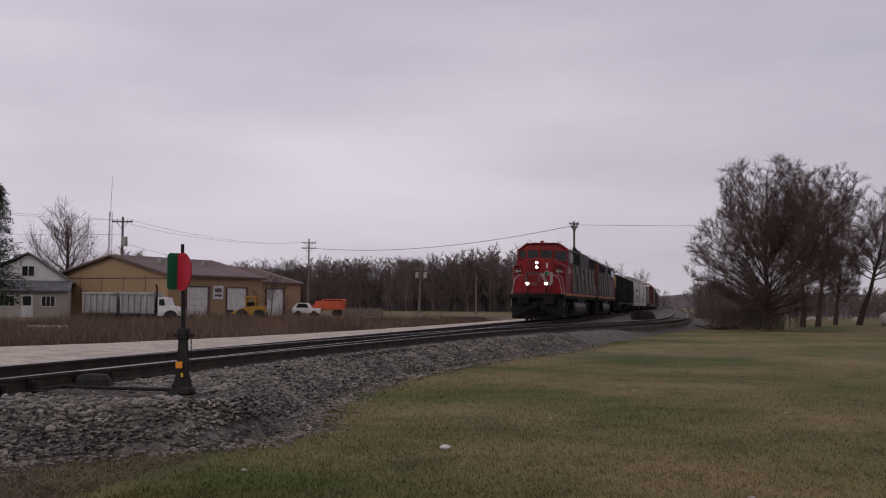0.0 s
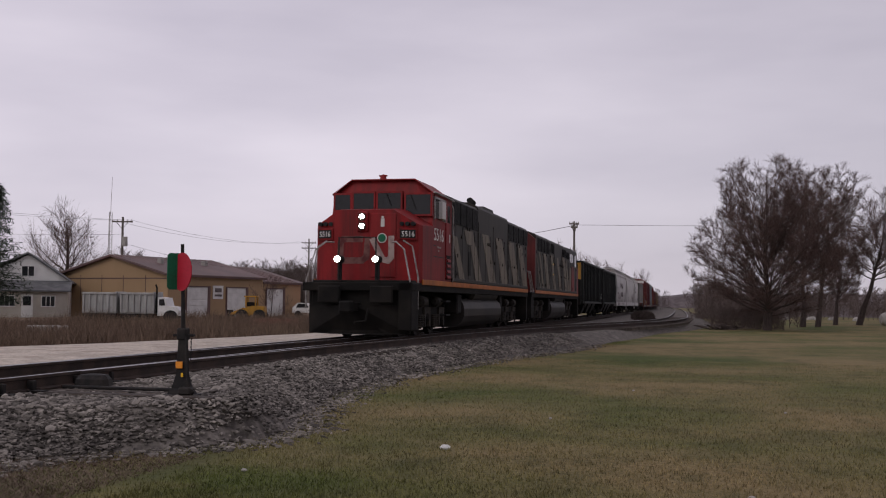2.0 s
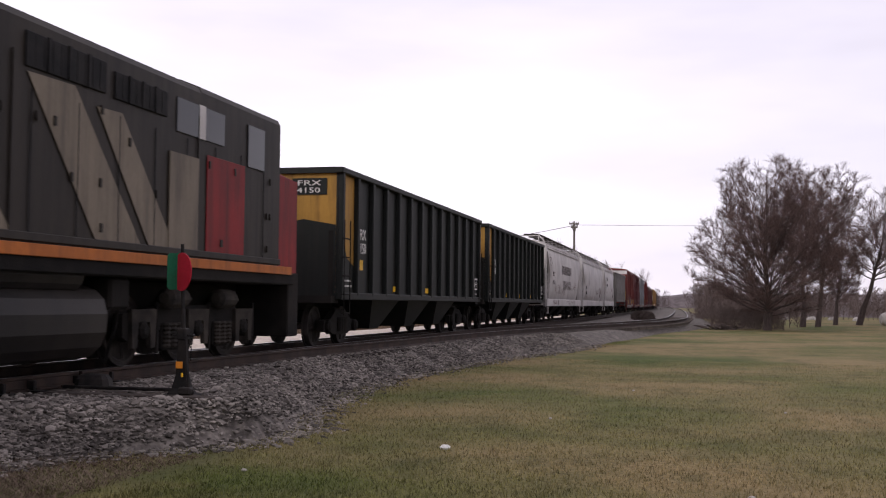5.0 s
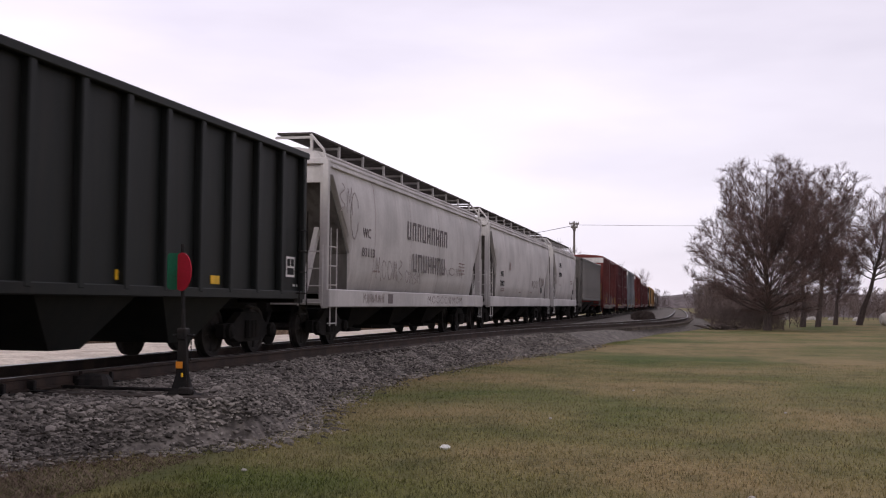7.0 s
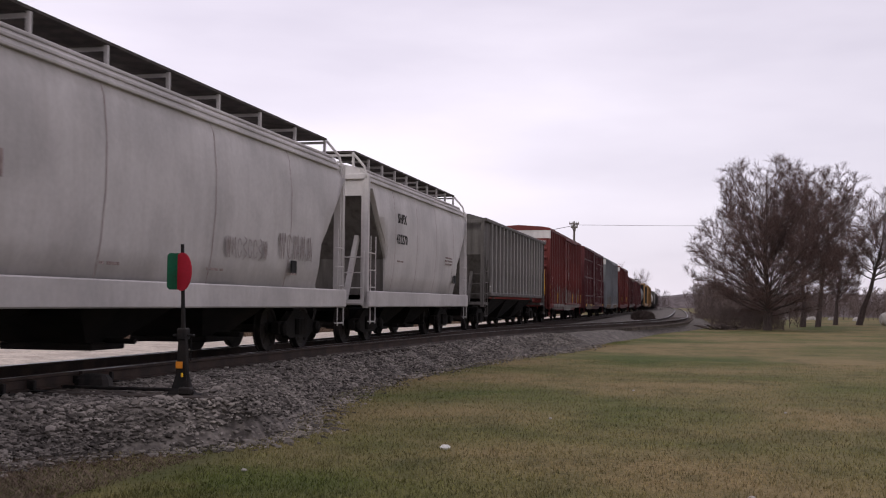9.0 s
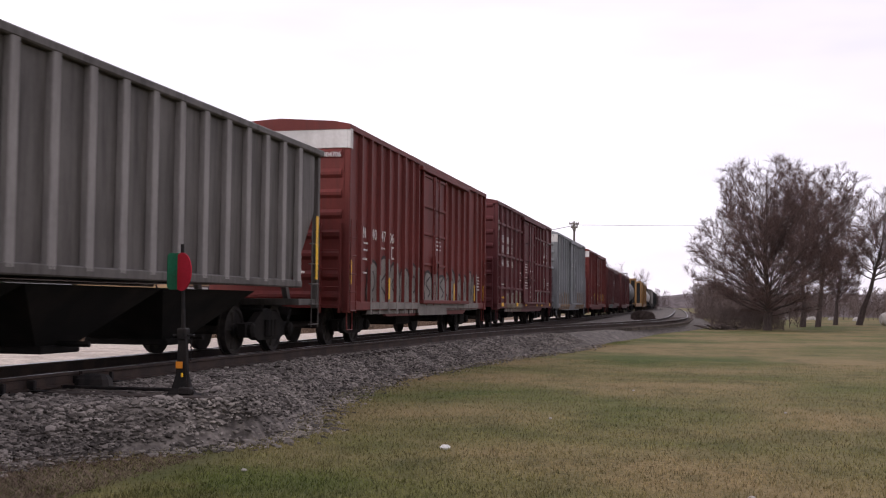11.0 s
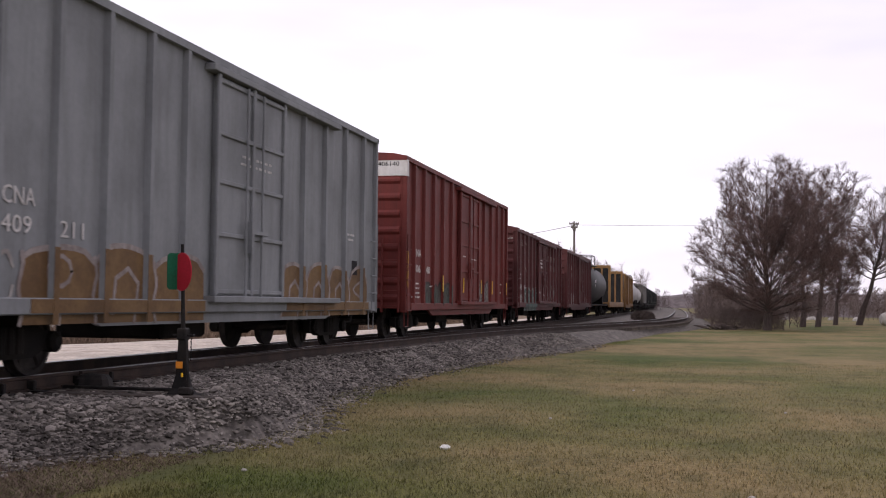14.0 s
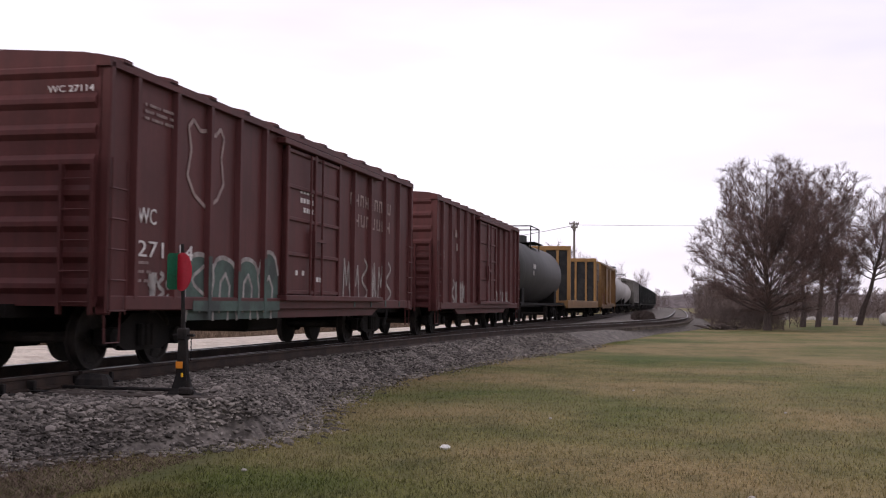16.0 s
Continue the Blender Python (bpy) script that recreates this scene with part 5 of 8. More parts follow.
def patch(parent, y0, y1, z0, z1, mat, seed, x=1.478, posts=(), px=1.557, name="graffiti", line=None, letter=0.85):
    """Painted bubble letters: a bumpy filled field over panels and posts, then outlines and inner strokes."""
    rnd = random.Random(seed)
    n = max(1, round((y1 - y0) / letter))
    w = (y1 - y0) / n
    ys, top = [], []
    for i in range(n):
        peak, skew = rnd.uniform(0.80, 1.0), rnd.uniform(-0.15, 0.15)
        for k in range(8):
            u = k / 7
            ys.append(y0 + w * (i + u * 0.98))
            top.append(z0 + (z1 - z0) * (0.66 + (peak - 0.66) * math.sin(math.pi * min(max(u + skew * math.sin(math.pi * u), 0), 1)) ** 0.45))
    s = Shape()
    s.prism([(y0, z0), (y1, z0)] + [(a, b) for a, b in zip(ys[::-1], top[::-1])], x, x + 0.004, "x")
    if posts and z0 < 0.8:
        s.box(1.551, 1.556, y0 + 0.1, y1 - 0.1, 0.77, 0.925)
    for p in posts:
        if y0 + 0.1 < p < y1 - 0.1:
            k = min(range(len(ys)), key=lambda q: abs(ys[q] - p))
            s.box(px - 0.002, px + 0.004, p - 0.055, p + 0.055, z0, top[k])
    part(name, s, mat, parent)
    if line is None:
        return
    o = Shape()
    ribbon_along(o, list(zip(ys, top)), 0.035, x + 0.003)
    h = z1 - z0
    for i in range(n):
        c = y0 + w * (i + 0.5)
        ribbon_along(o, [(y0 + w * i + 0.04 * math.sin(k * 1.3 + i), z0 + h * 0.72 * k / 7) for k in range(8)], 0.032, x + 0.003)
        q = rnd.randrange(3)
        if q == 0:
            ribbon_along(o, [(c + 0.16 * w * math.cos(a), z0 + h * (0.55 + 0.16 * math.sin(a))) for a in np.linspace(0, 6.3, 10)], 0.026, x + 0.003)
            ribbon_along(o, [(c, z0), (c + 0.03, z0 + 0.26 * h)], 0.03, x + 0.003)
        elif q == 1:
            ribbon_along(o, [(c + 0.28 * w * math.sin(k * 0.8), z0 + h * (0.12 + 0.6 * k / 9)) for k in range(10)], 0.028, x + 0.003)
        else:
            ribbon_along(o, [(c - 0.22 * w, z0 + 0.1 * h), (c - 0.18 * w, z0 + 0.5 * h), (c + 0.02 * w, z0 + 0.62 * h), (c + 0.2 * w, z0 + 0.45 * h), (c + 0.14 * w, z0)], 0.03, x + 0.003)
    part(name, o, line, parent, "dark sprayed outlines")


def letter_blocks(parent, rows, mat, x, stroke, seed, label):
    """A name turned into plain blocks, one a letter: rows of (y, z, count, pitch, height)."""
    rnd = random.Random(seed)
    for y0, z, n, pitch, h in rows:
        for i in range(n):
            y, w, s = y0 + i * pitch, pitch * 0.66, Shape()
            s.box(x, x + 0.006, y, y + stroke, z, z + h)
            s.box(x, x + 0.006, y + w - stroke, y + w, z, z + h)
            zz = z + rnd.choice((0, 0.45, 1)) * (h - stroke)
            s.box(x, x + 0.006, y + stroke, y + w - stroke, zz, zz + stroke)
            part("name_block", s, mat, parent, label)


def boxcar(label, s0, s1, f0, f1, z0, z1, mat, posts, door, end_mat=None, crown=None, roof_ribs=False, belts=()):
    """s0..s1 couplers, f0..f1 the body, posts and door places along the line."""
    t, c = vehicle("boxcar", label, "boxcar", s0, s1)
    a, b = f0 - c, f1 - c
    L = b - a
    em = end_mat or mat
    body = Shape().prism([(-1.47, z0 + 0.1), (1.47, z0 + 0.1), (1.47, z1 - 0.1), (1.2, z1 - 0.03), (0, z1 + 0.05), (-1.2, z1 - 0.03), (-1.47, z1 - 0.1)], a + 0.05, b - 0.05)
    part("body", body, mat, t)
    part("end_wall", Shape().box(-1.44, 1.44, a, a + 0.045, z0 + 0.1, z1 - 0.06), em, t)
    part("end_wall", Shape().box(-1.44, 1.44, b - 0.045, b, z0 + 0.1, z1 - 0.06), em, t)
    roof = Shape().prism([(-1.56, z1 - 0.16), (1.56, z1 - 0.16), (1.56, z1 - 0.05), (1.2, z1 + 0.02), (0, z1 + 0.10), (-1.2, z1 + 0.02), (-1.56, z1 - 0.05)], a - 0.04, b + 0.04)
    if roof_ribs:
        n = 12
        for i in range(n):
            y = a + 0.4 + (L - 0.8) * i / (n - 1)
            roof.prism([(-1.56, z1 - 0.08), (1.56, z1 - 0.08), (1.56, z1 - 0.01), (1.2, z1 + 0.07), (0, z1 + 0.15), (-1.2, z1 + 0.07), (-1.56, z1 - 0.01)], y - 0.12, y + 0.12)
    part("roof", roof, mat, t)
    part("side_sill", Shape().box(1.42, 1.55, a, b, z0 + 0.05, z0 + 0.24, 0.015).box(-1.55, -1.42, a, b, z0 + 0.05, z0 + 0.24, 0.015).prism([(a + 2.6, z0 + 0.08), (a + 3.2, z0 - 0.10), (b - 3.2, z0 - 0.10), (b - 2.6, z0 + 0.08)], 1.40, 1.47, "x"), mat, t)
    for sx in (-1, 1):
        for yy in (a, b - 0.12):
            part("corner_post", Shape().box(*sorted((sx * 1.40, sx * 1.56)), yy, yy + 0.12, z0, z1 - 0.08, 0.02), mat, t)
    d0, d1 = door[0] - c, door[1] - c
    ys, post = [], Shape().prism([(1.468, -0.065), (1.556, -0.045), (1.556, 0.045), (1.468, 0.065)], z0 + 0.2, z1 - 0.14, "z").mesh("side_post", mat)
    far = Shape()
    for y in (q - c for q in posts):
        far.box(-1.55, -1.47, y - 0.05, y + 0.05, z0 + 0.2, z1 - 0.14)
        if not (d0 - 0.12 < y < d1 + 0.12):
            part("side_post", post, mat, t, at=pose(0, y, 0))
            ys.append(y)
    part("far_posts", far, mat, t)
    for z in belts:
        part("side_belt", Shape().box(1.47, 1.54, a + 0.1, d0 - 0.06, z - 0.045, z + 0.045, 0.015), mat, t)
        part("side_belt", Shape().box(1.47, 1.54, d1 + 0.06, b - 0.1, z - 0.045, z + 0.045, 0.015), mat, t)
    # door
    d = part("door", Shape().box(1.47, 1.545, d0, d1, z0 + 0.3, z1 - 0.32, 0.01), mat, t)
    m = (d0 + d1) / 2
    fr = Shape()
    for y in (d0, d1, m if belts else d0 + (d1 - d0) * 0.5):
        fr.box(1.54, 1.60, y - 0.05, y + 0.05, z0 + 0.3, z1 - 0.3, 0.012)
    for k in (0.02, 0.28, 0.52, 0.74, 0.98):
        zz = z0 + 0.3 + (z1 - z0 - 0.62) * k
        fr.box(1.54, 1.585, d0, d1, zz - 0.035, zz + 0.035, 0.01)
    part("door_frame", fr, mat, d)
    for y in (m - 0.35, m + 0.3):
        part("lock_rod", Shape().tube([(1.62, y, z0 + 0.3), (1.62, y, z1 - 0.35)], 0.022, 6), mat, d)
    lk = Shape()
    lk.box(1.58, 1.66, m - 0.1, m + 0.5, z0 + 1.3, z0 + 1.36).box(1.58, 1.66, m - 0.2, m - 0.1, z0 + 1.0, z0 + 1.5)
    part("lock_lever", lk, mat, d)
    part("door_track", Shape().box(1.47, 1.64, d0 - 0.3, d1 + L * 0.2, z1 - 0.30, z1 - 0.2, 0.01), mat, t)
    part("door_track", Shape().box(1.47, 1.66, d0 - 0.2, d1 + L * 0.2, z0 + 0.2, z0 + 0.3, 0.01), mat, t)
    # ends
    n = 8
    for i in range(n):
        z = z0 + 0.35 + (z1 - z0 - (1.0 if crown else 0.55)) * i / (n - 1)
        part("end_rib", Shape().prism([(a, z - 0.10), (a - 0.055, z - 0.03), (a - 0.055, z + 0.03), (a, z + 0.10)], -1.38, 1.38, "x"), em, t)
    if crown:
        part("end_panel", Shape().box(-1.44, 1.50, a - 0.03, a + 0.02, z1 - 0.55, z1 - 0.07, 0.01).box(1.47, 1.562, a - 0.02, a + 0.16, z1 - 0.55, z1 - 0.14), crown, t, "white upper end panel")
    # ladders, brake gear
    ladder(t, a + 0.02, z0 + 0.05, z0 + 1.75, mat=mat)
    ladder(t, b - 0.48, z0 + 0.05, z0 + 1.75, mat=mat)
    el = Shape()
    for i in range(5):
        z = z0 + 0.15 + i * 0.38
        el.tube([(0.95, a - 0.09, z), (1.38, a - 0.09, z)], 0.014, 5)
    el.box(0.93, 0.97, a - 0.105, a - 0.03, z0, z0 + 1.85).box(1.36, 1.40, a - 0.105, a - 0.03, z0, z0 + 1.85)
    part("brake_step", Shape().box(-1.0, -0.4, a - 0.3, a - 0.05, z0 + 0.05, z0 + 0.08), UNDER, t)
    part("brake_wheel", Shape().tube([(-0.7, a - 0.1, z0 + 1.1), (-0.7, a - 0.2, z0 + 1.1)], 0.25, 16), UNDER, t)
    part("end_ladder", el, mat, t)
    part("centre_sill", Shape().box(-0.3, 0.3, a - 0.2, b + 0.2, z0 - 0.05, z0 + 0.12).box(-0.9, 0.9, a + L * 0.4, a + L * 0.5, z0 - 0.35, z0 - 0.02, 0.05).tube([(0.9, a + 3, z0 - 0.05), (0.9, b - 3, z0 - 0.05)], 0.03, 6), UNDER, t)
    part("stirrup", Shape().tube([(1.5, a + 0.05, z0 + 0.1), (1.5, a + 0.08, z0 - 0.35), (1.5, a + 0.42, z0 - 0.35), (1.5, a + 0.45, z0 + 0.1)], 0.016, 5).tube([(1.5, b - 0.45, z0 + 0.1), (1.5, b - 0.42, z0 - 0.35), (1.5, b - 0.08, z0 - 0.35), (1.5, b - 0.05, z0 + 0.1)], 0.016, 5), mat, t)
    truck(t, a + 1.9)
    truck(t, b - 1.9)
    return t, a, b, ys, d0, d1


def word(parent, text, y, z, size, mat=None, x=1.482, width=None):
    return lettering("lettering", text, size, mat or DECAL, parent, (x, y, z), (0, 1, 0), (0, 0, 1), width)


def end_word(parent, text, x, y, z, size, mat=None, width=None):
    return lettering("lettering", text, size, mat or DECAL, parent, (x, y, z), (1, 0, 0), (0, 0, 1), width)


def reflectors(parent, ys, z, mat=None, w=0.10, h=0.5, x=1.48):
    for y in ys:
        part("reflector", Shape().box(x, x + 0.01, y, y + w, z, z + h), mat or YELLOWTAG, parent, "yellow reflective strip")


# locomotives
def loco(label, s0, s1, spec):
    t, c = vehicle("locomotive", label, "locomotive", s0, s1)
    Y = lambda s: s - c
    p0, p1 = spec["deck"]
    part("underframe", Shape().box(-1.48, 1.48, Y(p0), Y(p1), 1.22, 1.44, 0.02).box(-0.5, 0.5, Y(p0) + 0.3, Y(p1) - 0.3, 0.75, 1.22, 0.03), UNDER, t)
    o0, o1 = spec["sill"]
    part("sill_stripe", Shape().box(1.48, 1.515, Y(o0), Y(o1), 1.40, 1.54, 0.006).box(-1.515, -1.48, Y(o0), Y(o1), 1.40, 1.54, 0.006), LOORANGE, t, "orange sill stripe")
    for k, (a, b, top, w) in enumerate(spec["cowl"]):
        part("cowl", Shape().prism([(-w, 1.44), (w, 1.44), (w, top - 0.24), (w - 0.05, top - 0.15), (w - 0.35, top - 0.03), (0, top + 0.05), (-w + 0.35, top - 0.03), (-w + 0.05, top - 0.15), (-w, top - 0.24)], Y(a), Y(b)), LODARK, t, "grimy black and grey cowl side")
    for a, b, z0, z1 in spec["grilles"]:
        g = part("grille", Shape().box(1.40, 1.496, Y(a), Y(b), z0, z1, 0.01), GRILLE, t, "black radiator grille")
        sl = Shape()
        n = max(3, int((b - a) / 0.16))
        for i in range(n):
            sl.box(1.495, 1.501, Y(a) + (b - a) * i / n, Y(a) + (b - a) * i / n + 0.02, z0 + 0.03, z1 - 0.03)
        for i in range(1, 4):
            sl.box(1.495, 1.52, Y(a) + (b - a) * i / 4 - 0.03, Y(a) + (b - a) * i / 4 + 0.03, z0, z1)
        part("grille_slats", sl, GRILLE, g)
    for a, b, z1, z0 in spec["stripes"]:
        k = 1.55 * (z1 - z0) / 1.67
        part("stripe", Shape().prism([(Y(a), z1), (Y(b), z1 + 0.02), (Y(b) + k, z0), (Y(a) + k * 0.9, z0)], 1.481, 1.487, "x"), LOSTRIPE, t, "faded slanting white stripe")
    for q in spec["seams"]:
        part("panel_seam", Shape().box(1.48, 1.497, Y(q) - 0.02, Y(q) + 0.02, 1.56, 3.62), LODARK, t)
    rnd = random.Random(int(-s0 * 10))
    latch = Shape().box(1.48, 1.505, 0, 0.05, 0, 0.11).mesh("latch", LODARK)
    for i in range(34):
        y = rnd.uniform(spec["cowl"][0][0], spec["cowl"][-1][1] - 0.2)
        part("latch", latch, LODARK, t, at=pose(0, Y(y), rnd.choice((1.75, 2.3, 2.9, 3.2))))
    for i in range(int((spec["cowl"][-1][1] - spec["cowl"][0][0]) / 0.95)):
        y = spec["cowl"][0][0] + 0.5 + 0.95 * i
        part("door_line", Shape().box(1.481, 1.489, Y(y) - 0.008, Y(y) + 0.008, 1.62, 3.25), GRILLE, t)
    part("cowl_foot", Shape().box(1.47, 1.51, Y(spec["cowl"][0][0]), Y(spec["cowl"][-1][1]), 1.56, 1.66, 0.01), LODARK, t)
    # fuel tank and air reservoirs
    ta, tb = spec["tank"]
    part("fuel_tank", Shape().prism([(-1.0, 0.17), (1.0, 0.17), (1.2, 0.22), (1.34, 0.34), (1.42, 0.52), (1.43, 0.75), (1.38, 0.93), (1.26, 1.05), (1.1, 1.1), (-1.1, 1.1), (-1.26, 1.05), (-1.38, 0.93), (-1.43, 0.75), (-1.42, 0.52), (-1.34, 0.34), (-1.2, 0.22)], Y(ta), Y(tb)), TANKM, t, "black fuel tank")
    part("air_reservoir", Shape().tube([(1.2, Y(ta) + 1.7, 1.22), (1.2, Y(ta) + 1.8, 1.22), (1.2, Y(tb) - 0.5, 1.22), (1.2, Y(tb) - 0.4, 1.22)], [0.08, 0.2, 0.2, 0.08], 14), TANKM, t)
    part("battery_box", Shape().box(0.9, 1.4, Y(ta) - 0.9, Y(ta) - 0.3, 0.6, 1.2, 0.04), UNDER, t)
    part("valve_box", Shape().box(0.8, 1.35, Y(tb) + 0.2, Y(tb) + 0.7, 0.8, 1.22, 0.04), UNDER, t)
    for s in spec["trucks"]:
        truck(t, Y(s), 3, 0.51, 1.72)
    return t, Y


def handrail(parent, pts, mat=None, r=0.022):
    part("handrail", Shape().tube(pts, r, 6), mat or CHROME, parent)


l1, Y1 = loco("red-nosed diesel locomotive with black and white striped sides", -70.35, -49.35, dict(
    deck=(-69.5, -49.95), sill=(-68.5, -50.1), cowl=[(-64.9, -60.95, 4.22, 1.47), (-60.95, -55.12, 4.30, 1.48), (-55.12, -50.15, 4.24, 1.47)],
    grilles=[(-64.72, -61.03, 3.30, 3.98), (-55.07, -50.2, 3.36, 3.98)],
    stripes=[(-64.87, -64.24, 2.92, 1.56), (-63.16, -61.85, 3.21, 2.78), (-62.2, -61.26, 2.76, 1.60), (-60.28, -59.11, 3.26, 1.56), (-57.7, -56.46, 3.27, 1.56), (-55.06, -53.8, 3.28, 1.56), (-52.7, -51.6, 3.27, 1.56)],
    seams=(-60.9, -58.2, -55.1, -52.8), tank=(-62.8, -56.2), trucks=(-66.35, -53.05)))
nose = Shape().loft([[(x, Y1(s), z) for x, z in ((-w, 1.44), (w, 1.44), (w, ze), (0.76, zt), (-0.76, zt), (-w, ze))] for s, w, ze, zt in ((-68.76, 0.88, 3.30, 3.38), (-68.60, 1.40, 2.99, 3.40), (-68.42, 1.47, 2.97, 3.42), (-67.2, 1.47, 3.03, 3.48))])
part("nose", nose, LORED, l1, "red nose")
cabs = Shape().loft([[(x * k, Y1(s + (0.25 if z > 3.9 else 0)), z) for x, z in ((-1.46, 1.44), (1.46, 1.44), (1.46, 3.15), (1.46, 3.94), (0.9, 4.34), (-0.9, 4.34), (-1.46, 3.94), (-1.46, 3.15))] for s, k in ((-67.3, 1.0), (-65.3, 1.0), (-64.9, 1.0))])
part("cab", cabs, LORED, l1, "red cab with wrap of dark windows")
part("cab_roof", Shape().loft([[(x, Y1(s), z + dz) for x, z in ((-1.48, 3.93), (-0.91, 4.34), (0.91, 4.34), (1.48, 3.93), (1.48, 3.96), (0.91, 4.37), (-0.91, 4.37), (-1.48, 3.96))] for s, dz in ((-67.2, 0), (-64.85, 0))]), LORED, l1)
ws = -67.325
for x0, x1, z0, z1, sl in ((-1.34, -0.9, 3.50, 3.92, 0), (-0.80, -0.22, 3.52, 3.96, 0), (-0.10, 0.56, 3.52, 3.96, 0), (0.71, 1.41, 3.36, 3.91, 0)):
    w = part("windshield", Shape().prism([(x0, z0), (x1, z0), (x1, z1), (x0, z1)], Y1(ws) - 0.02, Y1(ws) + 0.25), GLASS, l1, "dark windshield pane")
    part("window_gasket", Shape().box(x0 - 0.05, x0, Y1(ws) - 0.03, Y1(ws) + 0.1, z0 - 0.05, z1 + 0.05).box(x1, x1 + 0.05, Y1(ws) - 0.03, Y1(ws) + 0.1, z0 - 0.05, z1 + 0.05).box(x0, x1, Y1(ws) - 0.03, Y1(ws) + 0.1, z0 - 0.05, z0).box(x0, x1, Y1(ws) - 0.03, Y1(ws) + 0.1, z1, z1 + 0.05), LORED, w)
part("side_window", Shape().box(1.44, 1.475, Y1(-67.1), Y1(-65.85), 3.28, 3.82, 0.01), GLASS, l1, "dark cab side window")
part("sun_visor", Shape().box(1.46, 1.58, Y1(-66.6), Y1(-66.15), 3.28, 3.78, 0.01), CARWHITE, l1, "pale window blind")
part("side_window_frame", Shape().box(1.46, 1.50, Y1(-67.16), Y1(-67.1), 3.24, 3.86).box(1.46, 1.50, Y1(-66.1), Y1(-66.04), 3.24, 3.86).box(1.46, 1.50, Y1(-65.85), Y1(-65.79), 3.24, 3.86).box(1.46, 1.5, Y1(-67.16), Y1(-65.79), 3.82, 3.87), CHROME, l1)
dr = part("cab_door", Shape().box(1.455, 1.485, Y1(-65.7), Y1(-65.1), 1.65, 3.85, 0.01), LORED, l1)
part("door_window", Shape().box(1.48, 1.49, Y1(-65.58), Y1(-65.2), 3.25, 3.75, 0.01), GLASS, dr)
part("cab_steps", Shape().box(1.46, 1.5, Y1(-65.65), Y1(-65.15), 1.6, 2.3).box(1.3, 1.5, Y1(-65.65), Y1(-65.15), 0.55, 0.6).box(1.3, 1.5, Y1(-65.65), Y1(-65.15), 0.95, 1.0), GRILLE, l1)
word(l1, "5516", Y1(-67.15), 2.66, 0.36, x=1.468, width=1.15)
part("nose_panel_line", Shape().box(1.46, 1.468, Y1(-67.3), Y1(-65.9), 2.2, 2.225).box(1.46, 1.47, Y1(-67.2), Y1(-66.9), 2.5, 2.53), LODARK, l1)
nf = Y1(-68.76)
part("nose_door", Shape().box(0.12, 0.84, nf - 0.035, nf + 0.02, 1.58, 3.28, 0.02), LORED, l1, "red nose door")
for sx in (1, -1):
    nb = part("number_board", Shape().box(-0.24, 0.24, -0.05, 0.05, 2.57, 2.89, 0.015), LORED, l1, at=pose(sx * 1.13, Y1(-68.70), 0, 0, 0, sx * 16))
    part("number_panel", Shape().box(-0.205, 0.205, -0.062, -0.045, 2.62, 2.84), GRILLE, nb)
    end_word(nb, "5516", -0.17, -0.066, 2.66, 0.145, width=0.34)
    for k in (-0.15, 0.0, 0.15):
        part("class_light", Shape().tube([(sx * 1.13 + k, Y1(-68.70) + abs(0.15 * sx + k) * 0.25 - 0.01, 3.0), (sx * 1.13 + k, Y1(-68.78), 3.0)], 0.058, 10), GRILLE, l1)
part("headlight_housing", Shape().box(-0.24, 0.07, nf - 0.08, nf + 0.01, 2.78, 3.34, 0.05), LORED, l1)


def lamp_face(parent, x, y, z, r):
    part("headlight", Shape().tube([(x, y, z), (x, y - 0.02, z), (x, y - 0.035, z)], [r, r, r * 0.6], 18), LIGHTON, parent, "lit white headlight")


for z in (3.19, 2.94):
    part("headlight_rim", Shape().tube([(-0.085, nf - 0.07, z), (-0.085, nf - 0.12, z)], 0.105, 18), GRILLE, l1)
    lamp_face(l1, -0.085, nf - 0.12, z, 0.068)
for x in (-0.5, 0.52):
    part("ditch_light_housing", Shape().tube([(x, Y1(-69.3), 2.03), (x, Y1(-69.62), 2.03)], 0.10, 16).box(x - 0.05, x + 0.05, Y1(-69.45), Y1(-69.35), 1.5, 1.95), GRILLE, l1)
    lamp_face(l1, x, Y1(-69.62), 2.03, 0.08)
# worn grey device on the nose, drawn as plain strokes
emb = Shape()
ribbon = [(-0.12, 2.60), (-0.62, 2.60), (-0.70, 2.50), (-0.70, 2.14), (-0.60, 2.03), (-0.10, 2.03), (0.02, 2.12), (0.06, 2.62)]
for (xa, za), (xb, zb) in zip(ribbon, ribbon[1:]):
    d = Vector((xb - xa, zb - za)).normalized()
    n, e = Vector((-d.y, d.x)) * 0.085, d * 0.04
    emb.prism([(xa - n.x - e.x, za - n.y - e.y), (xb - n.x + e.x, zb - n.y + e.y), (xb + n.x + e.x, zb + n.y + e.y), (xa + n.x - e.x, za + n.y - e.y)], nf - 0.006 - 0.0006 * (len(emb.v) % 16 > 0), nf + 0.01)
part("emblem", emb, WORN, l1, "worn grey ribbon device")
emb2 = Shape()
ribbon = [(0.20, 2.58), (0.48, 2.06), (0.62, 2.02), (0.71, 2.12), (0.71, 2.64)]
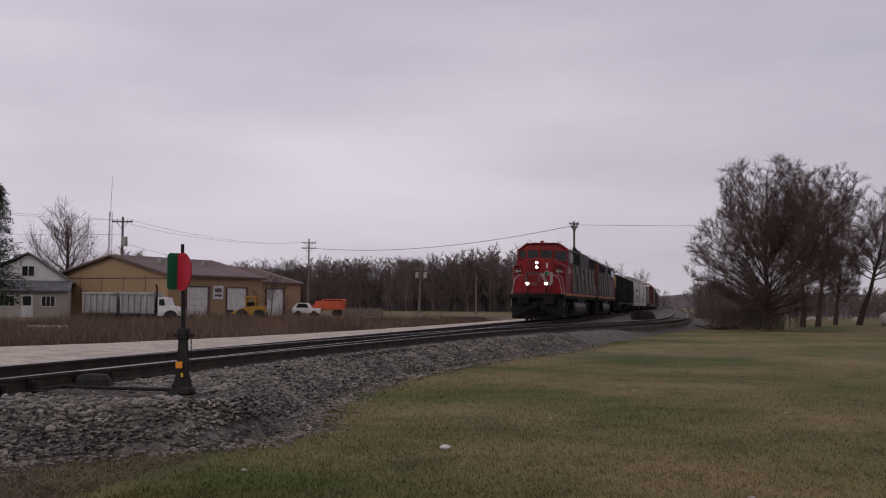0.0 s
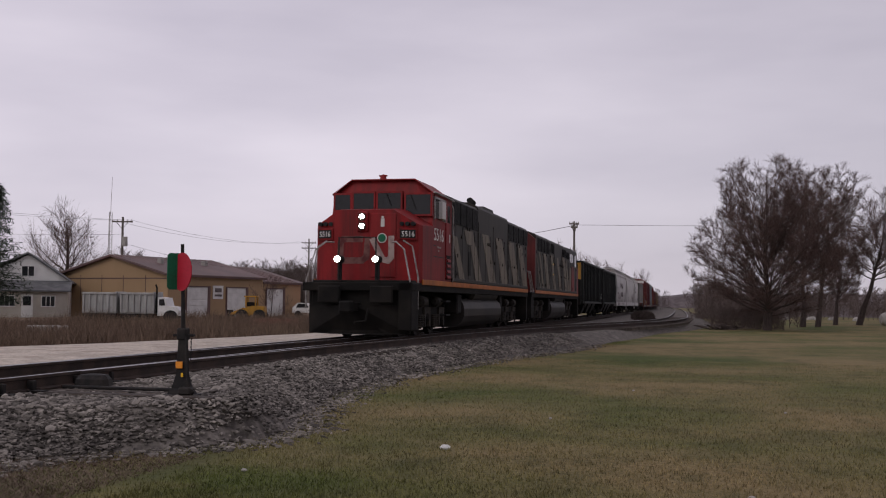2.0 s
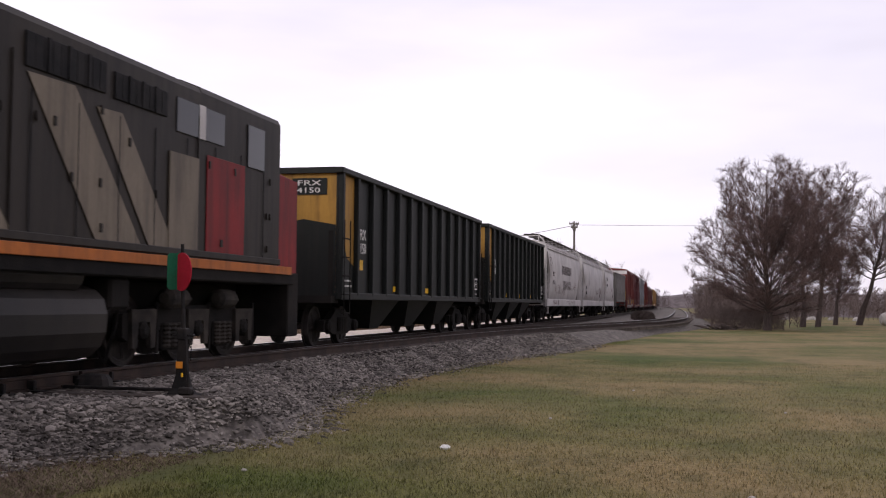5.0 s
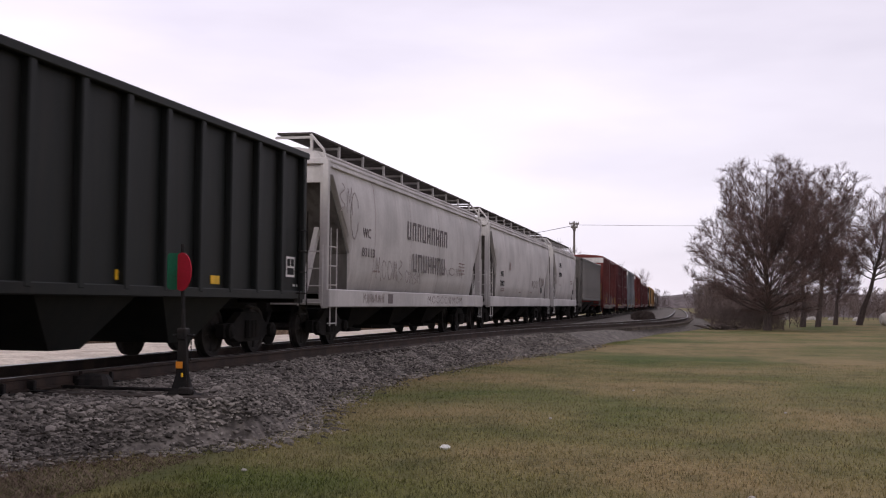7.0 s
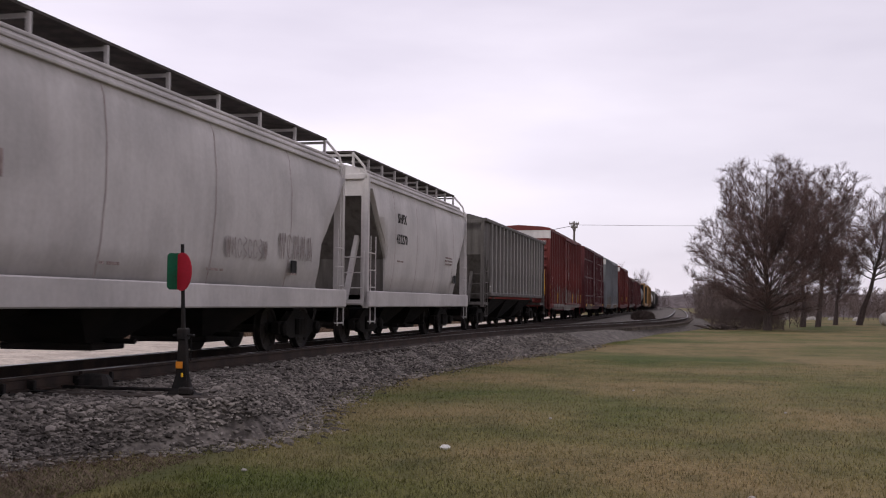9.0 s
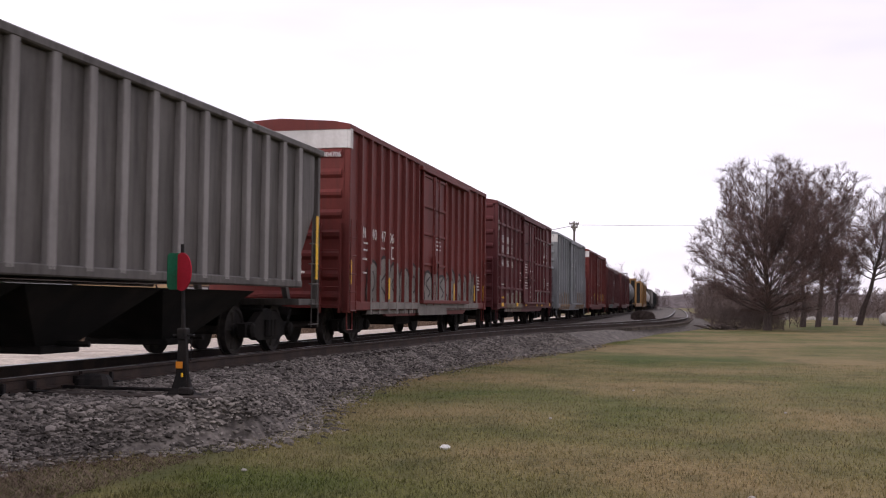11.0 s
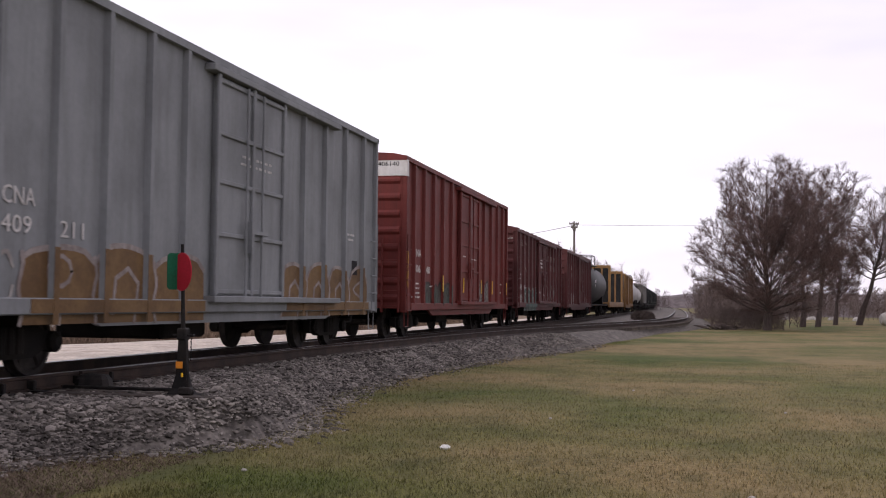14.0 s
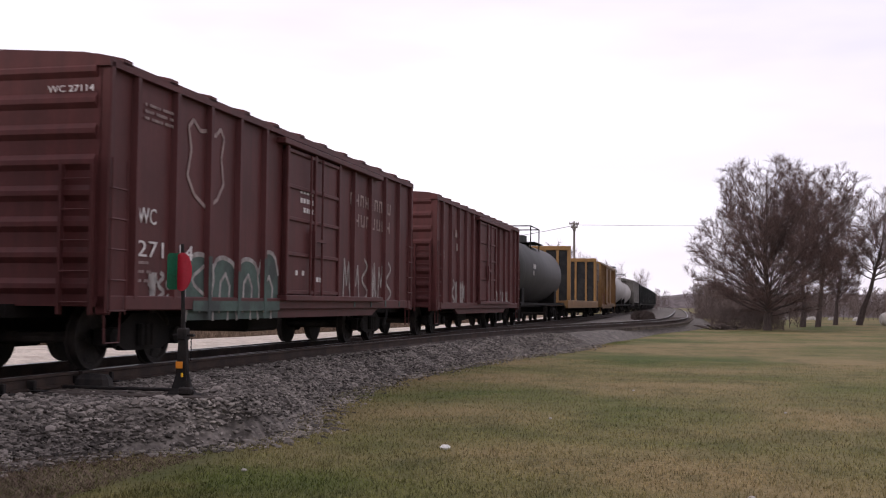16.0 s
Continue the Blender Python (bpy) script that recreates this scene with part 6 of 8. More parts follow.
for (xa, za), (xb, zb) in zip(ribbon, ribbon[1:]):
    d = Vector((xb - xa, zb - za)).normalized()
    n, e = Vector((-d.y, d.x)) * 0.08, d * 0.04
    emb2.prism([(xa - n.x - e.x, za - n.y - e.y), (xb - n.x + e.x, zb - n.y + e.y), (xb + n.x + e.x, zb + n.y + e.y), (xa + n.x - e.x, za + n.y - e.y)], nf - 0.042 - 0.0006 * (len(emb2.v) % 16 > 0), nf - 0.03)
part("emblem", emb2, GREYDECAL, l1, "worn grey ribbon device")
part("round_plate", Shape().tube([(0.46, nf - 0.035, 2.62), (0.46, nf - 0.06, 2.62)], 0.13, 20), CARWHITE, l1, "round white badge")
part("round_plate", Shape().tube([(0.46, nf - 0.06, 2.62), (0.46, nf - 0.066, 2.62)], 0.105, 20), GREENSIGN, l1, "green badge centre")
for z, y0, w in ((2.46, -66.75, 0.5), (2.36, -66.6, 0.12)):
    part("cab_stencil", Shape().box(1.461, 1.468, Y1(y0), Y1(y0) + w, z, z + 0.05), GREYDECAL, l1)
part("door_sticker", Shape().box(1.485, 1.49, Y1(-65.3), Y1(-65.2), 2.68, 2.92), CARWHITE, l1)
for z in (1.62, 1.78, 1.94, 2.1):
    part("louvre", Shape().prism([(1.50, z), (1.53, z + 0.02), (1.50, z + 0.10)], Y1(-65.62), Y1(-65.18)), LORED, l1)
part("cab_grab_rail", Shape().tube([(1.50, Y1(-65.0), 1.5), (1.54, Y1(-65.0), 1.6), (1.54, Y1(-65.0), 3.7), (1.50, Y1(-65.0), 3.8)], 0.018, 6), CHROME, l1)
part("roof_gutter", Shape().tube([(1.49, Y1(-67.25), 3.98), (1.53, Y1(-66.2), 3.97), (1.53, Y1(-64.9), 3.93)], 0.025, 6), CHROME, l1)
part("extinguisher_mark", Shape().box(0.42, 0.52, nf - 0.045, nf - 0.03, 2.92, 3.14).box(0.44, 0.5, nf - 0.045, nf - 0.03, 3.15, 3.2), CARWHITE, l1)
part("bell", Shape().tube([(-0.05, Y1(-67.0), 4.52), (-0.05, Y1(-67.0), 4.45), (-0.05, Y1(-67.0), 4.32)], [0.03, 0.08, 0.12], 12).box(-0.16, 0.06, Y1(-67.05), Y1(-66.95), 4.46, 4.50), LORED, l1)
part("roof_hatch", Shape().box(-0.7, 0.7, Y1(-66.6), Y1(-65.2), 4.36, 4.43, 0.03), LODARK, l1)
part("wiper", Shape().tube([(0.3, Y1(-67.37), 3.6), (0.15, Y1(-67.37), 3.95)], 0.012, 5).tube([(1.0, Y1(-67.37), 3.5), (0.85, Y1(-67.37), 3.9)], 0.012, 5), GRILLE, l1)
pil = Shape().loft([[(x, Y1(s + abs(x) * 0.3), z) for x, z in ((-1.36, 0.12), (-0.7, 0.10), (0, 0.10), (0.7, 0.10), (1.36, 0.12), (1.36, 0.85), (0.7, 0.85), (0, 0.85), (-0.7, 0.85), (-1.36, 0.85))] for s in (-69.7, -69.55)])
part("snow_plough", pil, UNDER, l1, "grimy black pilot plough")
part("pilot", Shape().box(-1.30, 1.42, Y1(-69.3), Y1(-68.8), 0.8, 1.5, 0.03).box(-1.0, -0.4, Y1(-69.7), Y1(-69.58), 0.9, 1.35, 0.03).box(0.4, 1.0, Y1(-69.7), Y1(-69.58), 0.9, 1.35, 0.03).box(1.1, 1.46, Y1(-69.5), Y1(-68.75), 0.2, 1.45, 0.03).box(-1.42, -1.1, Y1(-69.15), Y1(-68.65), 0.2, 1.45, 0.03), UNDER, l1)
for sx in (1, -1):
    handrail(l1, [(sx * 1.40, Y1(-69.45), 0.75), (sx * 1.40, Y1(-69.45), 1.5), (sx * 1.2, Y1(-69.3), 2.3), (sx * 0.95, Y1(-69.2), 2.5), (sx * 0.8, Y1(-69.0), 2.5)])
    handrail(l1, [(sx * 1.45, Y1(-68.8), 0.75), (sx * 1.45, Y1(-68.8), 1.6), (sx * 1.3, Y1(-68.85), 2.4), (sx * 1.05, Y1(-68.85), 2.55)])
    handrail(l1, [(sx * 0.5, Y1(-69.5), 1.5), (sx * 0.5, Y1(-69.5), 2.6), (0, Y1(-69.5), 2.6)], IRON)
horn = Shape().tube([(1.0, Y1(-60.05), 4.15), (1.0, Y1(-60.05), 4.4)], 0.03, 6)
for dy, dz in ((-0.20, 0.0), (0.05, -0.02), (0.28, -0.04)):
    horn.tube([(1.05, Y1(-60.05) + dy + 0.26, 4.37 + dz), (1.05, Y1(-60.05) + dy, 4.38 + dz), (1.08, Y1(-60.05) + dy - 0.14, 4.38 + dz)], [0.035, 0.05, 0.11], 12)
part("air_horn", horn, IRON, l1, "black three-chime air horn")
for y, z, r in ((-58, 4.25, 0.75), (-53.8, 4.2, 0.7), (-52, 4.2, 0.7)):
    part("roof_fan", Shape().tube([(0, Y1(y), z - 0.06), (0, Y1(y), z + 0.1)], r, 20), LODARK, l1)
part("exhaust_housing", Shape().prism([(Y1(-57.9), 4.2), (Y1(-57.3), 4.46), (Y1(-55.4), 4.46), (Y1(-55.2), 4.2)], -0.6, 0.95, "x"), LODARK, l1)
part("lift_ring", Shape().tube([(1.2, Y1(-51.6), 3.98), (1.2, Y1(-51.55), 4.1), (1.2, Y1(-51.45), 4.1), (1.2, Y1(-51.4), 3.98)], 0.02, 5), LODARK, l1)
part("dark_opening", Shape().box(1.47, 1.492, Y1(-62.5), Y1(-62.15), 1.8, 2.56), GRILLE, l1)
part("rear_platform", Shape().box(-1.45, 1.45, Y1(-50.15), Y1(-49.9), 0.25, 1.44, 0.02), UNDER, l1)
for dy in (-50.1, -49.9):
    handrail(l1, [(1.42, Y1(dy), 0.7), (1.42, Y1(dy), 1.7), (1.25, Y1(dy), 2.4), (1.0, Y1(dy), 2.45)])

l2, Y2 = loco("second striped diesel locomotive running hood first", -49.35, -28.3, dict(
    deck=(-48.75, -29.3), sill=(-47.75, -29.5), cowl=[(-47.45, -33.2, 4.22, 1.47), (-33.2, -30.05, 4.24, 1.47)],
    grilles=[(-46.98, -42.87, 3.34, 3.94), (-42.33, -41.01, 3.44, 3.92), (-37.59, -35.91, 3.47, 3.87), (-35.7, -34.3, 3.45, 3.8)],
    stripes=[(-47.4, -47.2, 3.1, 1.56), (-46.66, -46.2, 3.28, 1.56), (-45.06, -44.09, 3.29, 1.56), (-42.5, -41.67, 3.33, 1.56), (-40.06, -39.3, 3.30, 1.56), (-37.55, -36.6, 3.42, 1.56), (-36.1, -35.5, 3.28, 1.56)],
    seams=(-42.7, -41.0, -37.8, -33.3), tank=(-41.6, -35.65), trucks=(-44.7, -32.4)))
part("hood_end", Shape().prism([(-1.47, 1.44), (1.47, 1.44), (1.47, 3.84), (1.12, 4.12), (0, 4.2), (-1.12, 4.12), (-1.47, 3.84)], Y2(-47.8), Y2(-47.42)), LODULL, l2, "dull red hood end")
part("end_light", Shape().box(-0.2, 0.2, Y2(-47.95), Y2(-47.85), 3.1, 3.45, 0.04), GRILLE, l2)
part("nose", Shape().loft([[(x, Y2(s), z) for x, z in ((-1.46, 1.44), (1.46, 1.44), (1.46, zt), (0.8, zt + 0.3), (-0.8, zt + 0.3), (-1.46, zt))] for s, zt in ((-31.5, 3.2), (-30.2, 3.15), (-29.15, 3.1))]), LORED, l2, "faded red cab nose")
part("side_window", Shape().box(1.46, 1.49, Y2(-34.0), Y2(-32.4), 3.30, 3.80, 0.01), GLASS, l2)
part("window_frame", Shape().box(1.47, 1.50, Y2(-33.3), Y2(-33.1), 3.30, 3.80), CARWHITE, l2)
part("door_window", Shape().box(1.47, 1.495, Y2(-31.5), Y2(-30.8), 3.1, 3.8, 0.01), GLASS, l2)
part("cab_panel", Shape().box(1.475, 1.49, Y2(-33.0), Y2(-31.6), 1.65, 3.1, 0.01), LORED, l2)
part("ladder_panel", Shape().box(1.48, 1.5, Y2(-34.2), Y2(-33.3), 1.6, 3.0), LOSTRIPE, l2)
part("steps", Shape().box(-1.45, 1.45, Y2(-48.75), Y2(-47.9), 0.3, 1.44, 0.02), UNDER, l2)
part("steps", Shape().box(-1.45, 1.45, Y2(-29.5), Y2(-29.0), 0.3, 1.44, 0.02), UNDER, l2)
part("marker_plates", Shape().box(1.48, 1.5, Y2(-41.55), Y2(-41.2), 2.88, 2.95).box(1.48, 1.5, Y2(-41.55), Y2(-41.2), 2.38, 2.45), YELLOWTAG, l2)
for dy in (-48.7, -48.35, -47.95):
    handrail(l2, [(1.43, Y2(dy), 0.75), (1.43, Y2(dy), 1.55), (1.35, Y2(dy) - 0.35, 2.35), (1.0, Y2(dy) - 0.35, 2.4)])
for y in (-45.5, -43.8):
    part("roof_fan", Shape().tube([(0, Y2(y), 4.14), (0, Y2(y), 4.28)], 0.7, 20), LODARK, l2)
part("exhaust_housing", Shape().box(-0.5, 0.5, Y2(-40), Y2(-38), 4.12, 4.30, 0.04), LODARK, l2)


# open hoppers
def open_hopper(label, s0, s1, f0, f1, code, number, yellow=True):
    t, c = vehicle("open_hopper_car", label, "hopper car", s0, s1)
    a, b = f0 - c, f1 - c
    z0, z1 = 1.0, 3.68
    sides = Shape()
    for sx in (-1, 1):
        sides.box(*sorted((sx * 1.40, sx * 1.44)), a, b, z0, z1)
    part("side_sheet", sides, HOPBLACK, t, "black steel side sheets")
    part("top_chord", Shape().box(1.36, 1.57, a - 0.08, b + 0.08, z1 - 0.12, z1, 0.015).box(-1.57, -1.36, a - 0.08, b + 0.08, z1 - 0.12, z1, 0.015).box(-1.4, 1.4, a - 0.08, a + 0.05, z1 - 0.12, z1).box(-1.4, 1.4, b - 0.05, b + 0.08, z1 - 0.12, z1), HOPBLACK, t)
    part("side_sill", Shape().box(1.36, 1.54, a, b, z0 - 0.03, z0 + 0.12, 0.015).box(-1.54, -1.36, a, b, z0 - 0.03, z0 + 0.12, 0.015), HOPBLACK, t)
    post = Shape().box(1.43, 1.55, -0.075, 0.075, z0 + 0.05, z1 - 0.05, 0.02).mesh("side_post", HOPBLACK)
    for i in range(13):
        part("side_post", post, HOPBLACK, t, at=pose(0, a + 1.12 + (b - a - 1.2) * i / 12, 0))
    part("side_post", post, HOPBLACK, t, at=pose(0, a + 0.08, 0))
    em = HOPYELLOW if yellow else HOPBLACK
    part("end_sheet", Shape().prism([(a, z1 - 0.05), (a, z1 - 1.35), (a + 2.4, 1.0), (a + 2.5, 1.0), (a + 0.08, z1 - 1.3), (a + 0.08, z1 - 0.05)], -1.4, 1.4, "x"), em, t, "yellow end sheet" if yellow else "")
    if yellow:
        part("end_grime", Shape().prism([(-1.4, 1.0), (1.4, 1.0), (1.4, 2.5), (0.7, 2.62), (-0.1, 2.45), (-0.8, 2.55), (-1.4, 2.4)], a - 0.012, a - 0.004), HOPBLACK, t, "blackened lower end")
        part("label_plate", Shape().box(0.45, 1.2, a - 0.02, a - 0.004, 3.12, 3.46), HOPBLACK, t)
    part("end_sheet", Shape().prism([(b, z1 - 0.05), (b, z1 - 1.35), (b - 2.4, 1.0), (b - 2.5, 1.0), (b - 0.08, z1 - 1.3), (b - 0.08, z1 - 0.05)], -1.4, 1.4, "x"), em, t)
    if yellow:
        part("corner_panel", Shape().prism([(a + 0.02, z1 - 0.12), (a + 0.02, z0 + 1.5), (a + 0.35, z0 + 1.25), (a + 0.6, z0 + 0.85), (a + 1.04, z0 + 0.7), (a + 1.04, z1 - 0.12)], 1.435, 1.446, "x"), HOPYELLOW, t)
    fr = Shape()
    for x in (-1.3, -0.5, 0.5, 1.3):
        fr.box(x - 0.05, x + 0.05, a - 0.02, a + 0.06, 1.0, z1 - 1.3).box(x - 0.05, x + 0.05, b - 0.06, b + 0.02, 1.0, z1 - 1.3)
    fr.box(-1.4, 1.4, a - 0.25, a + 0.2, 0.9, 1.05).box(-1.4, 1.4, b - 0.2, b + 0.25, 0.9, 1.05)
    part("end_frame", fr, UNDER, t)
    for k in (0.28, 0.5, 0.72):
        y = a + (b - a) * k
        part("hopper_bay", Shape().loft([[(-1.35, y - 1.25, 1.05), (1.35, y - 1.25, 1.05), (1.35, y + 1.25, 1.05), (-1.35, y + 1.25, 1.05)], [(-1.0, y - 0.35, 0.3), (1.0, y - 0.35, 0.3), (1.0, y + 0.35, 0.3), (-1.0, y + 0.35, 0.3)]]), HOPBLACK, t)
    part("centre_sill", Shape().box(-0.3, 0.3, a - 0.2, b + 0.2, 0.75, 1.05), UNDER, t)
    part("load", Shape().box(-1.38, 1.38, a + 0.3, b - 0.3, 2.6, 2.9), UNDER, t)
    ladder(t, a - 0.02, 0.7, 2.3, x=1.54)
    ladder(t, b - 0.45, 0.7, 2.3, x=1.54)
    word(t, code, a + 1.36, 2.28, 0.24, x=1.445, width=0.55)
    word(t, number, a + 1.36, 1.98, 0.24, x=1.445, width=0.58)
    part("plate", Shape().box(1.446, 1.45, a + 1.40, a + 1.72, 1.62, 1.84), YELLOWTAG, t)
    pl = part("consolidated_stencil", Shape().box(1.556, 1.562, b - 1.02, b - 0.62, 1.36, 1.72), DECAL, t, "white framed stencil panel")
    part("stencil_field", Shape().box(1.561, 1.565, b - 0.98, b - 0.66, 1.40, 1.52).box(1.561, 1.565, b - 0.98, b - 0.84, 1.55, 1.68).box(1.561, 1.565, b - 0.80, b - 0.66, 1.55, 1.68), GRILLE, pl)
    reflectors(t, (a + 4.2, a + 7.4, a + 10.2), 1.18, w=0.3, h=0.13, x=1.445)
    bars(t, [(a + 0.35, 1.35, 0.6), (a + 0.35, 1.24, 0.6), (b - 0.4, 1.2, 0.25)], DECAL, x=1.446)
    end_word(t, code, 0.55, a - 0.024, 3.31, 0.11, width=0.5)
    end_word(t, number, 0.55, a - 0.024, 3.16, 0.11, width=0.5)
    truck(t, a + 1.4)
    truck(t, b - 1.4)
    return t, a, b


open_hopper("black open-top hopper car with yellow end", -28.3, -11.55, -26.75, -12.2, "FRX", "4150")
open_hopper("black ribbed open-top hopper car with yellow end", -11.55, 3.9, -10.75, 3.3, "FRX", "4194")


# covered hoppers
def covered_hopper(label, s0, s1, f0, f1, mat, walkway=True, ribbed=0):
    t, c = vehicle("covered_hopper_car", label, "hopper car", s0, s1)
    a, b = f0 - c, f1 - c
    if ribbed:
        prof = [(1.45, 1.22), (1.46, 2.4), (1.46, 3.7), (1.38, 3.86), (0.9, 4.0), (0, 4.06)]
    else:
        prof = [(1.36, 1.12), (1.46, 1.6), (1.52, 2.3), (1.52, 2.9), (1.46, 3.45), (1.40, 3.62), (1.42, 3.66), (1.36, 3.78), (1.26, 3.92), (0.8, 4.02), (0, 4.07)]
    full = prof + [(-x, z) for x, z in prof[-2::-1]]

    def ring(y, zb):
        return [(x, y, max(z, zb)) for x, z in full]
    rings = [ring(a + 0.16, 3.46), ring(a + 0.70, 2.85), ring(a + 1.25, 2.25), ring(a + 1.48, 1.95), ring(a + 1.50, 1.1)] if not ribbed else [ring(a + 0.3, 3.0), ring(a + 0.32, 2.6), ring(a + 1.1, 1.6), ring(a + 1.5, 1.1)]
    m = (a + b) / 2
    rings += [ring(a + 2.6, 1.0), ring(m, 1.0)]
    rings += [[(x, 2 * m - y, z) for x, y, z in r] for r in rings[-2::-1]]
    sh = Shape().loft(rings)
    bd = part("body", sh.mesh("body", mat), mat, t)
    if not ribbed:
        for p in bd.data.polygons:
            p.use_smooth = abs(p.normal.y) < 0.3
        for k in range(1, 5):
            y, weld = a + (b - a) * k / 5, Shape()
            for (x0, z0), (x1, z1) in zip(prof[:5], prof[1:6]):
                weld.add([(x0 + 0.004, y - 0.012, z0), (x1 + 0.004, y - 0.012, z1), (x1 + 0.004, y + 0.012, z1), (x0 + 0.004, y + 0.012, z0)], [(0, 1, 2, 3)])
            part("weld_seam", weld, GREYDECAL, t)
        for x, z in ((1.40, 3.62), (1.35, 3.74), (1.27, 3.86)):
            part("eave_rail", Shape().box(x, x + 0.055, a + 0.35, b - 0.35, z, z + 0.05, 0.01), mat, t)
        part("side_sill", Shape().box(1.38, 1.54, a, b, 0.82, 1.18, 0.02).box(-1.54, -1.38, a, b, 0.82, 1.18, 0.02), mat, t)
    else:
        post = Shape().box(1.45, 1.55, -0.085, 0.085, 1.25, 3.75, 0.012).mesh("side_post", CHRIB)
        for i in range(ribbed):
            part("side_post", post, mat, t, at=pose(0, a + 1.25 + (b - a - 2.5) * i / (ribbed - 1), 0))
        part("side_sill", Shape().box(1.40, 1.55, a + 1.1, b - 1.1, 1.18, 1.32, 0.02).box(-1.55, -1.40, a + 1.1, b - 1.1, 1.18, 1.32, 0.02).box(1.38, 1.56, a, b, 3.72, 3.84, 0.02).box(-1.56, -1.38, a, b, 3.72, 3.84, 0.02), mat, t)
    # end posts, platforms, ladders
    for y, sg in ((a, 1), (b, -1)):
        fr = Shape()
        for x in (-1.42, 1.42):
            fr.box(x - 0.06, x + 0.06, y + sg * 0.06 - 0.06, y + sg * 0.06 + 0.06, 0.8, 3.75, 0.012)
        fr.box(-1.45, 1.45, y + sg * 0.06 - 0.06, y + sg * 0.06 + 0.06, 3.66, 3.78, 0.012)
        fr.box(-1.45, 1.45, min(y, y + sg * 1.0), max(y, y + sg * 1.0), 0.86, 0.98, 0.01)
        fr.prism([(y + sg * 0.1, 0.95), (y + sg * 0.25, 0.95), (y + sg * 1.6, 3.3), (y + sg * 1.45, 3.3)], 0.85, 0.95, "x")
        fr.prism([(y + sg * 0.1, 0.95), (y + sg * 0.25, 0.95), (y + sg * 1.6, 3.3), (y + sg * 1.45, 3.3)], -0.95, -0.85, "x")
        part("end_frame", fr, mat, t)
    ladder(t, a + 0.1, 0.5, 2.35, w=0.42, x=1.46, mat=mat)
    ladder(t, b - 0.52, 0.5, 2.35, w=0.42, x=1.46, mat=mat)
    el = Shape()
    for i in range(4):
        el.tube([(0.9, a - 0.02, 0.9 + i * 0.34), (1.38, a - 0.02, 0.9 + i * 0.34)], 0.014, 5)
    el.box(0.88, 0.92, a - 0.04, a, 0.85, 2.05).box(1.36, 1.40, a - 0.04, a, 0.85, 2.05)
    part("end_ladder", el, mat, t)
    if not ribbed:
        for yy in (a + 0.08, b - 0.14):
            part("end_plate", Shape().prism([(-1.36, 3.3), (1.36, 3.3), (1.36, 3.72), (1.2, 3.9), (0.7, 4.02), (-0.7, 4.02), (-1.2, 3.9), (-1.36, 3.72)], yy, yy + 0.06), mat, t, "pale plate closing the upper end")
            part("corner_gusset", Shape().prism([(yy - 0.04, 0.95), (yy + 0.1, 0.95), (yy + 0.1, 3.7), (yy - 0.04, 3.7)], 1.30, 1.44, "x"), mat, t)
    # dark sheet over the body's slope: the end recess's shade painted in, with grime
    part("end_slope", Shape().prism([(a + 0.12, 3.42), (a + 0.65, 2.82), (a + 1.20, 2.22), (a + 1.43, 1.93), (a + 1.46, 1.1), (a + 1.49, 1.1), (a + 1.47, 1.95), (a + 1.24, 2.26), (a + 0.69, 2.86), (a + 0.15, 3.46)] if not ribbed else [(a + 0.27, 3.0), (a + 0.29, 2.6), (a + 1.07, 1.6), (a + 1.47, 1.1), (a + 1.5, 1.1), (a + 0.31, 2.62), (a + 0.30, 3.0)], -1.41, 1.41, "x"), CHDIRTSHADE, t, "sloping end sheet, grime and shade in its dark colour")
    if walkway:
        wk = part("walkway", Shape().box(-0.95, -0.35, a - 0.1, b + 0.1, 4.27, 4.31).box(0.35, 1.10, a + 0.1, b - 0.1, 4.27, 4.31), GRATING, t, "dark steel grating roof walkway")
        n = 10
        for i in range(n):
            y = a + 0.15 + (b - a - 0.3) * i / (n - 1)
            part("walkway_post", Shape().box(1.04, 1.09, y - 0.025, y + 0.025, 3.9, 4.26).box(0.3, 1.08, y - 0.02, y + 0.02, 4.19, 4.24), mat, wk)
        part("end_rail", Shape().tube([(1.42, a + 0.05, 3.7), (1.35, a + 0.05, 3.95), (1.08, a + 0.05, 4.26)], 0.03, 6).tube([(1.42, b - 0.05, 3.7), (1.35, b - 0.05, 3.95), (1.08, b - 0.05, 4.26)], 0.03, 6), mat, wk)
    hatch = Shape()
    for i in range(6):
        y = a + (b - a) * (i + 0.5) / 6
        hatch.box(-0.3, 0.3, y - 0.5, y + 0.5, 4.05, 4.16, 0.02)
    part("hatch_cover", hatch, mat, t)
    nb = 3 if b - a > 12 else 2
    for k in range(nb):
        y = a + 2.6 + (b - a - 5.2) * (k + 0.5) / nb
        hw = (b - a - 5.2) / nb / 2
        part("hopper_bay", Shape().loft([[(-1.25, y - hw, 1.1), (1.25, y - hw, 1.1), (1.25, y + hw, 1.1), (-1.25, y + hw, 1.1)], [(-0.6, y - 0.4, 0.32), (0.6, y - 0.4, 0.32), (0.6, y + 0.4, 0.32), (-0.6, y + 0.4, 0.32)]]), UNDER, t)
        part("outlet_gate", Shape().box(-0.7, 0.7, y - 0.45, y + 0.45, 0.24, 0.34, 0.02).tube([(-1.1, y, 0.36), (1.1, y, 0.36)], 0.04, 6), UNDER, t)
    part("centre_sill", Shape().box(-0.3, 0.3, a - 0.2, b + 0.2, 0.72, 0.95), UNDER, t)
    truck(t, a + 1.45)
    truck(t, b - 1.45)
    return t, a, b


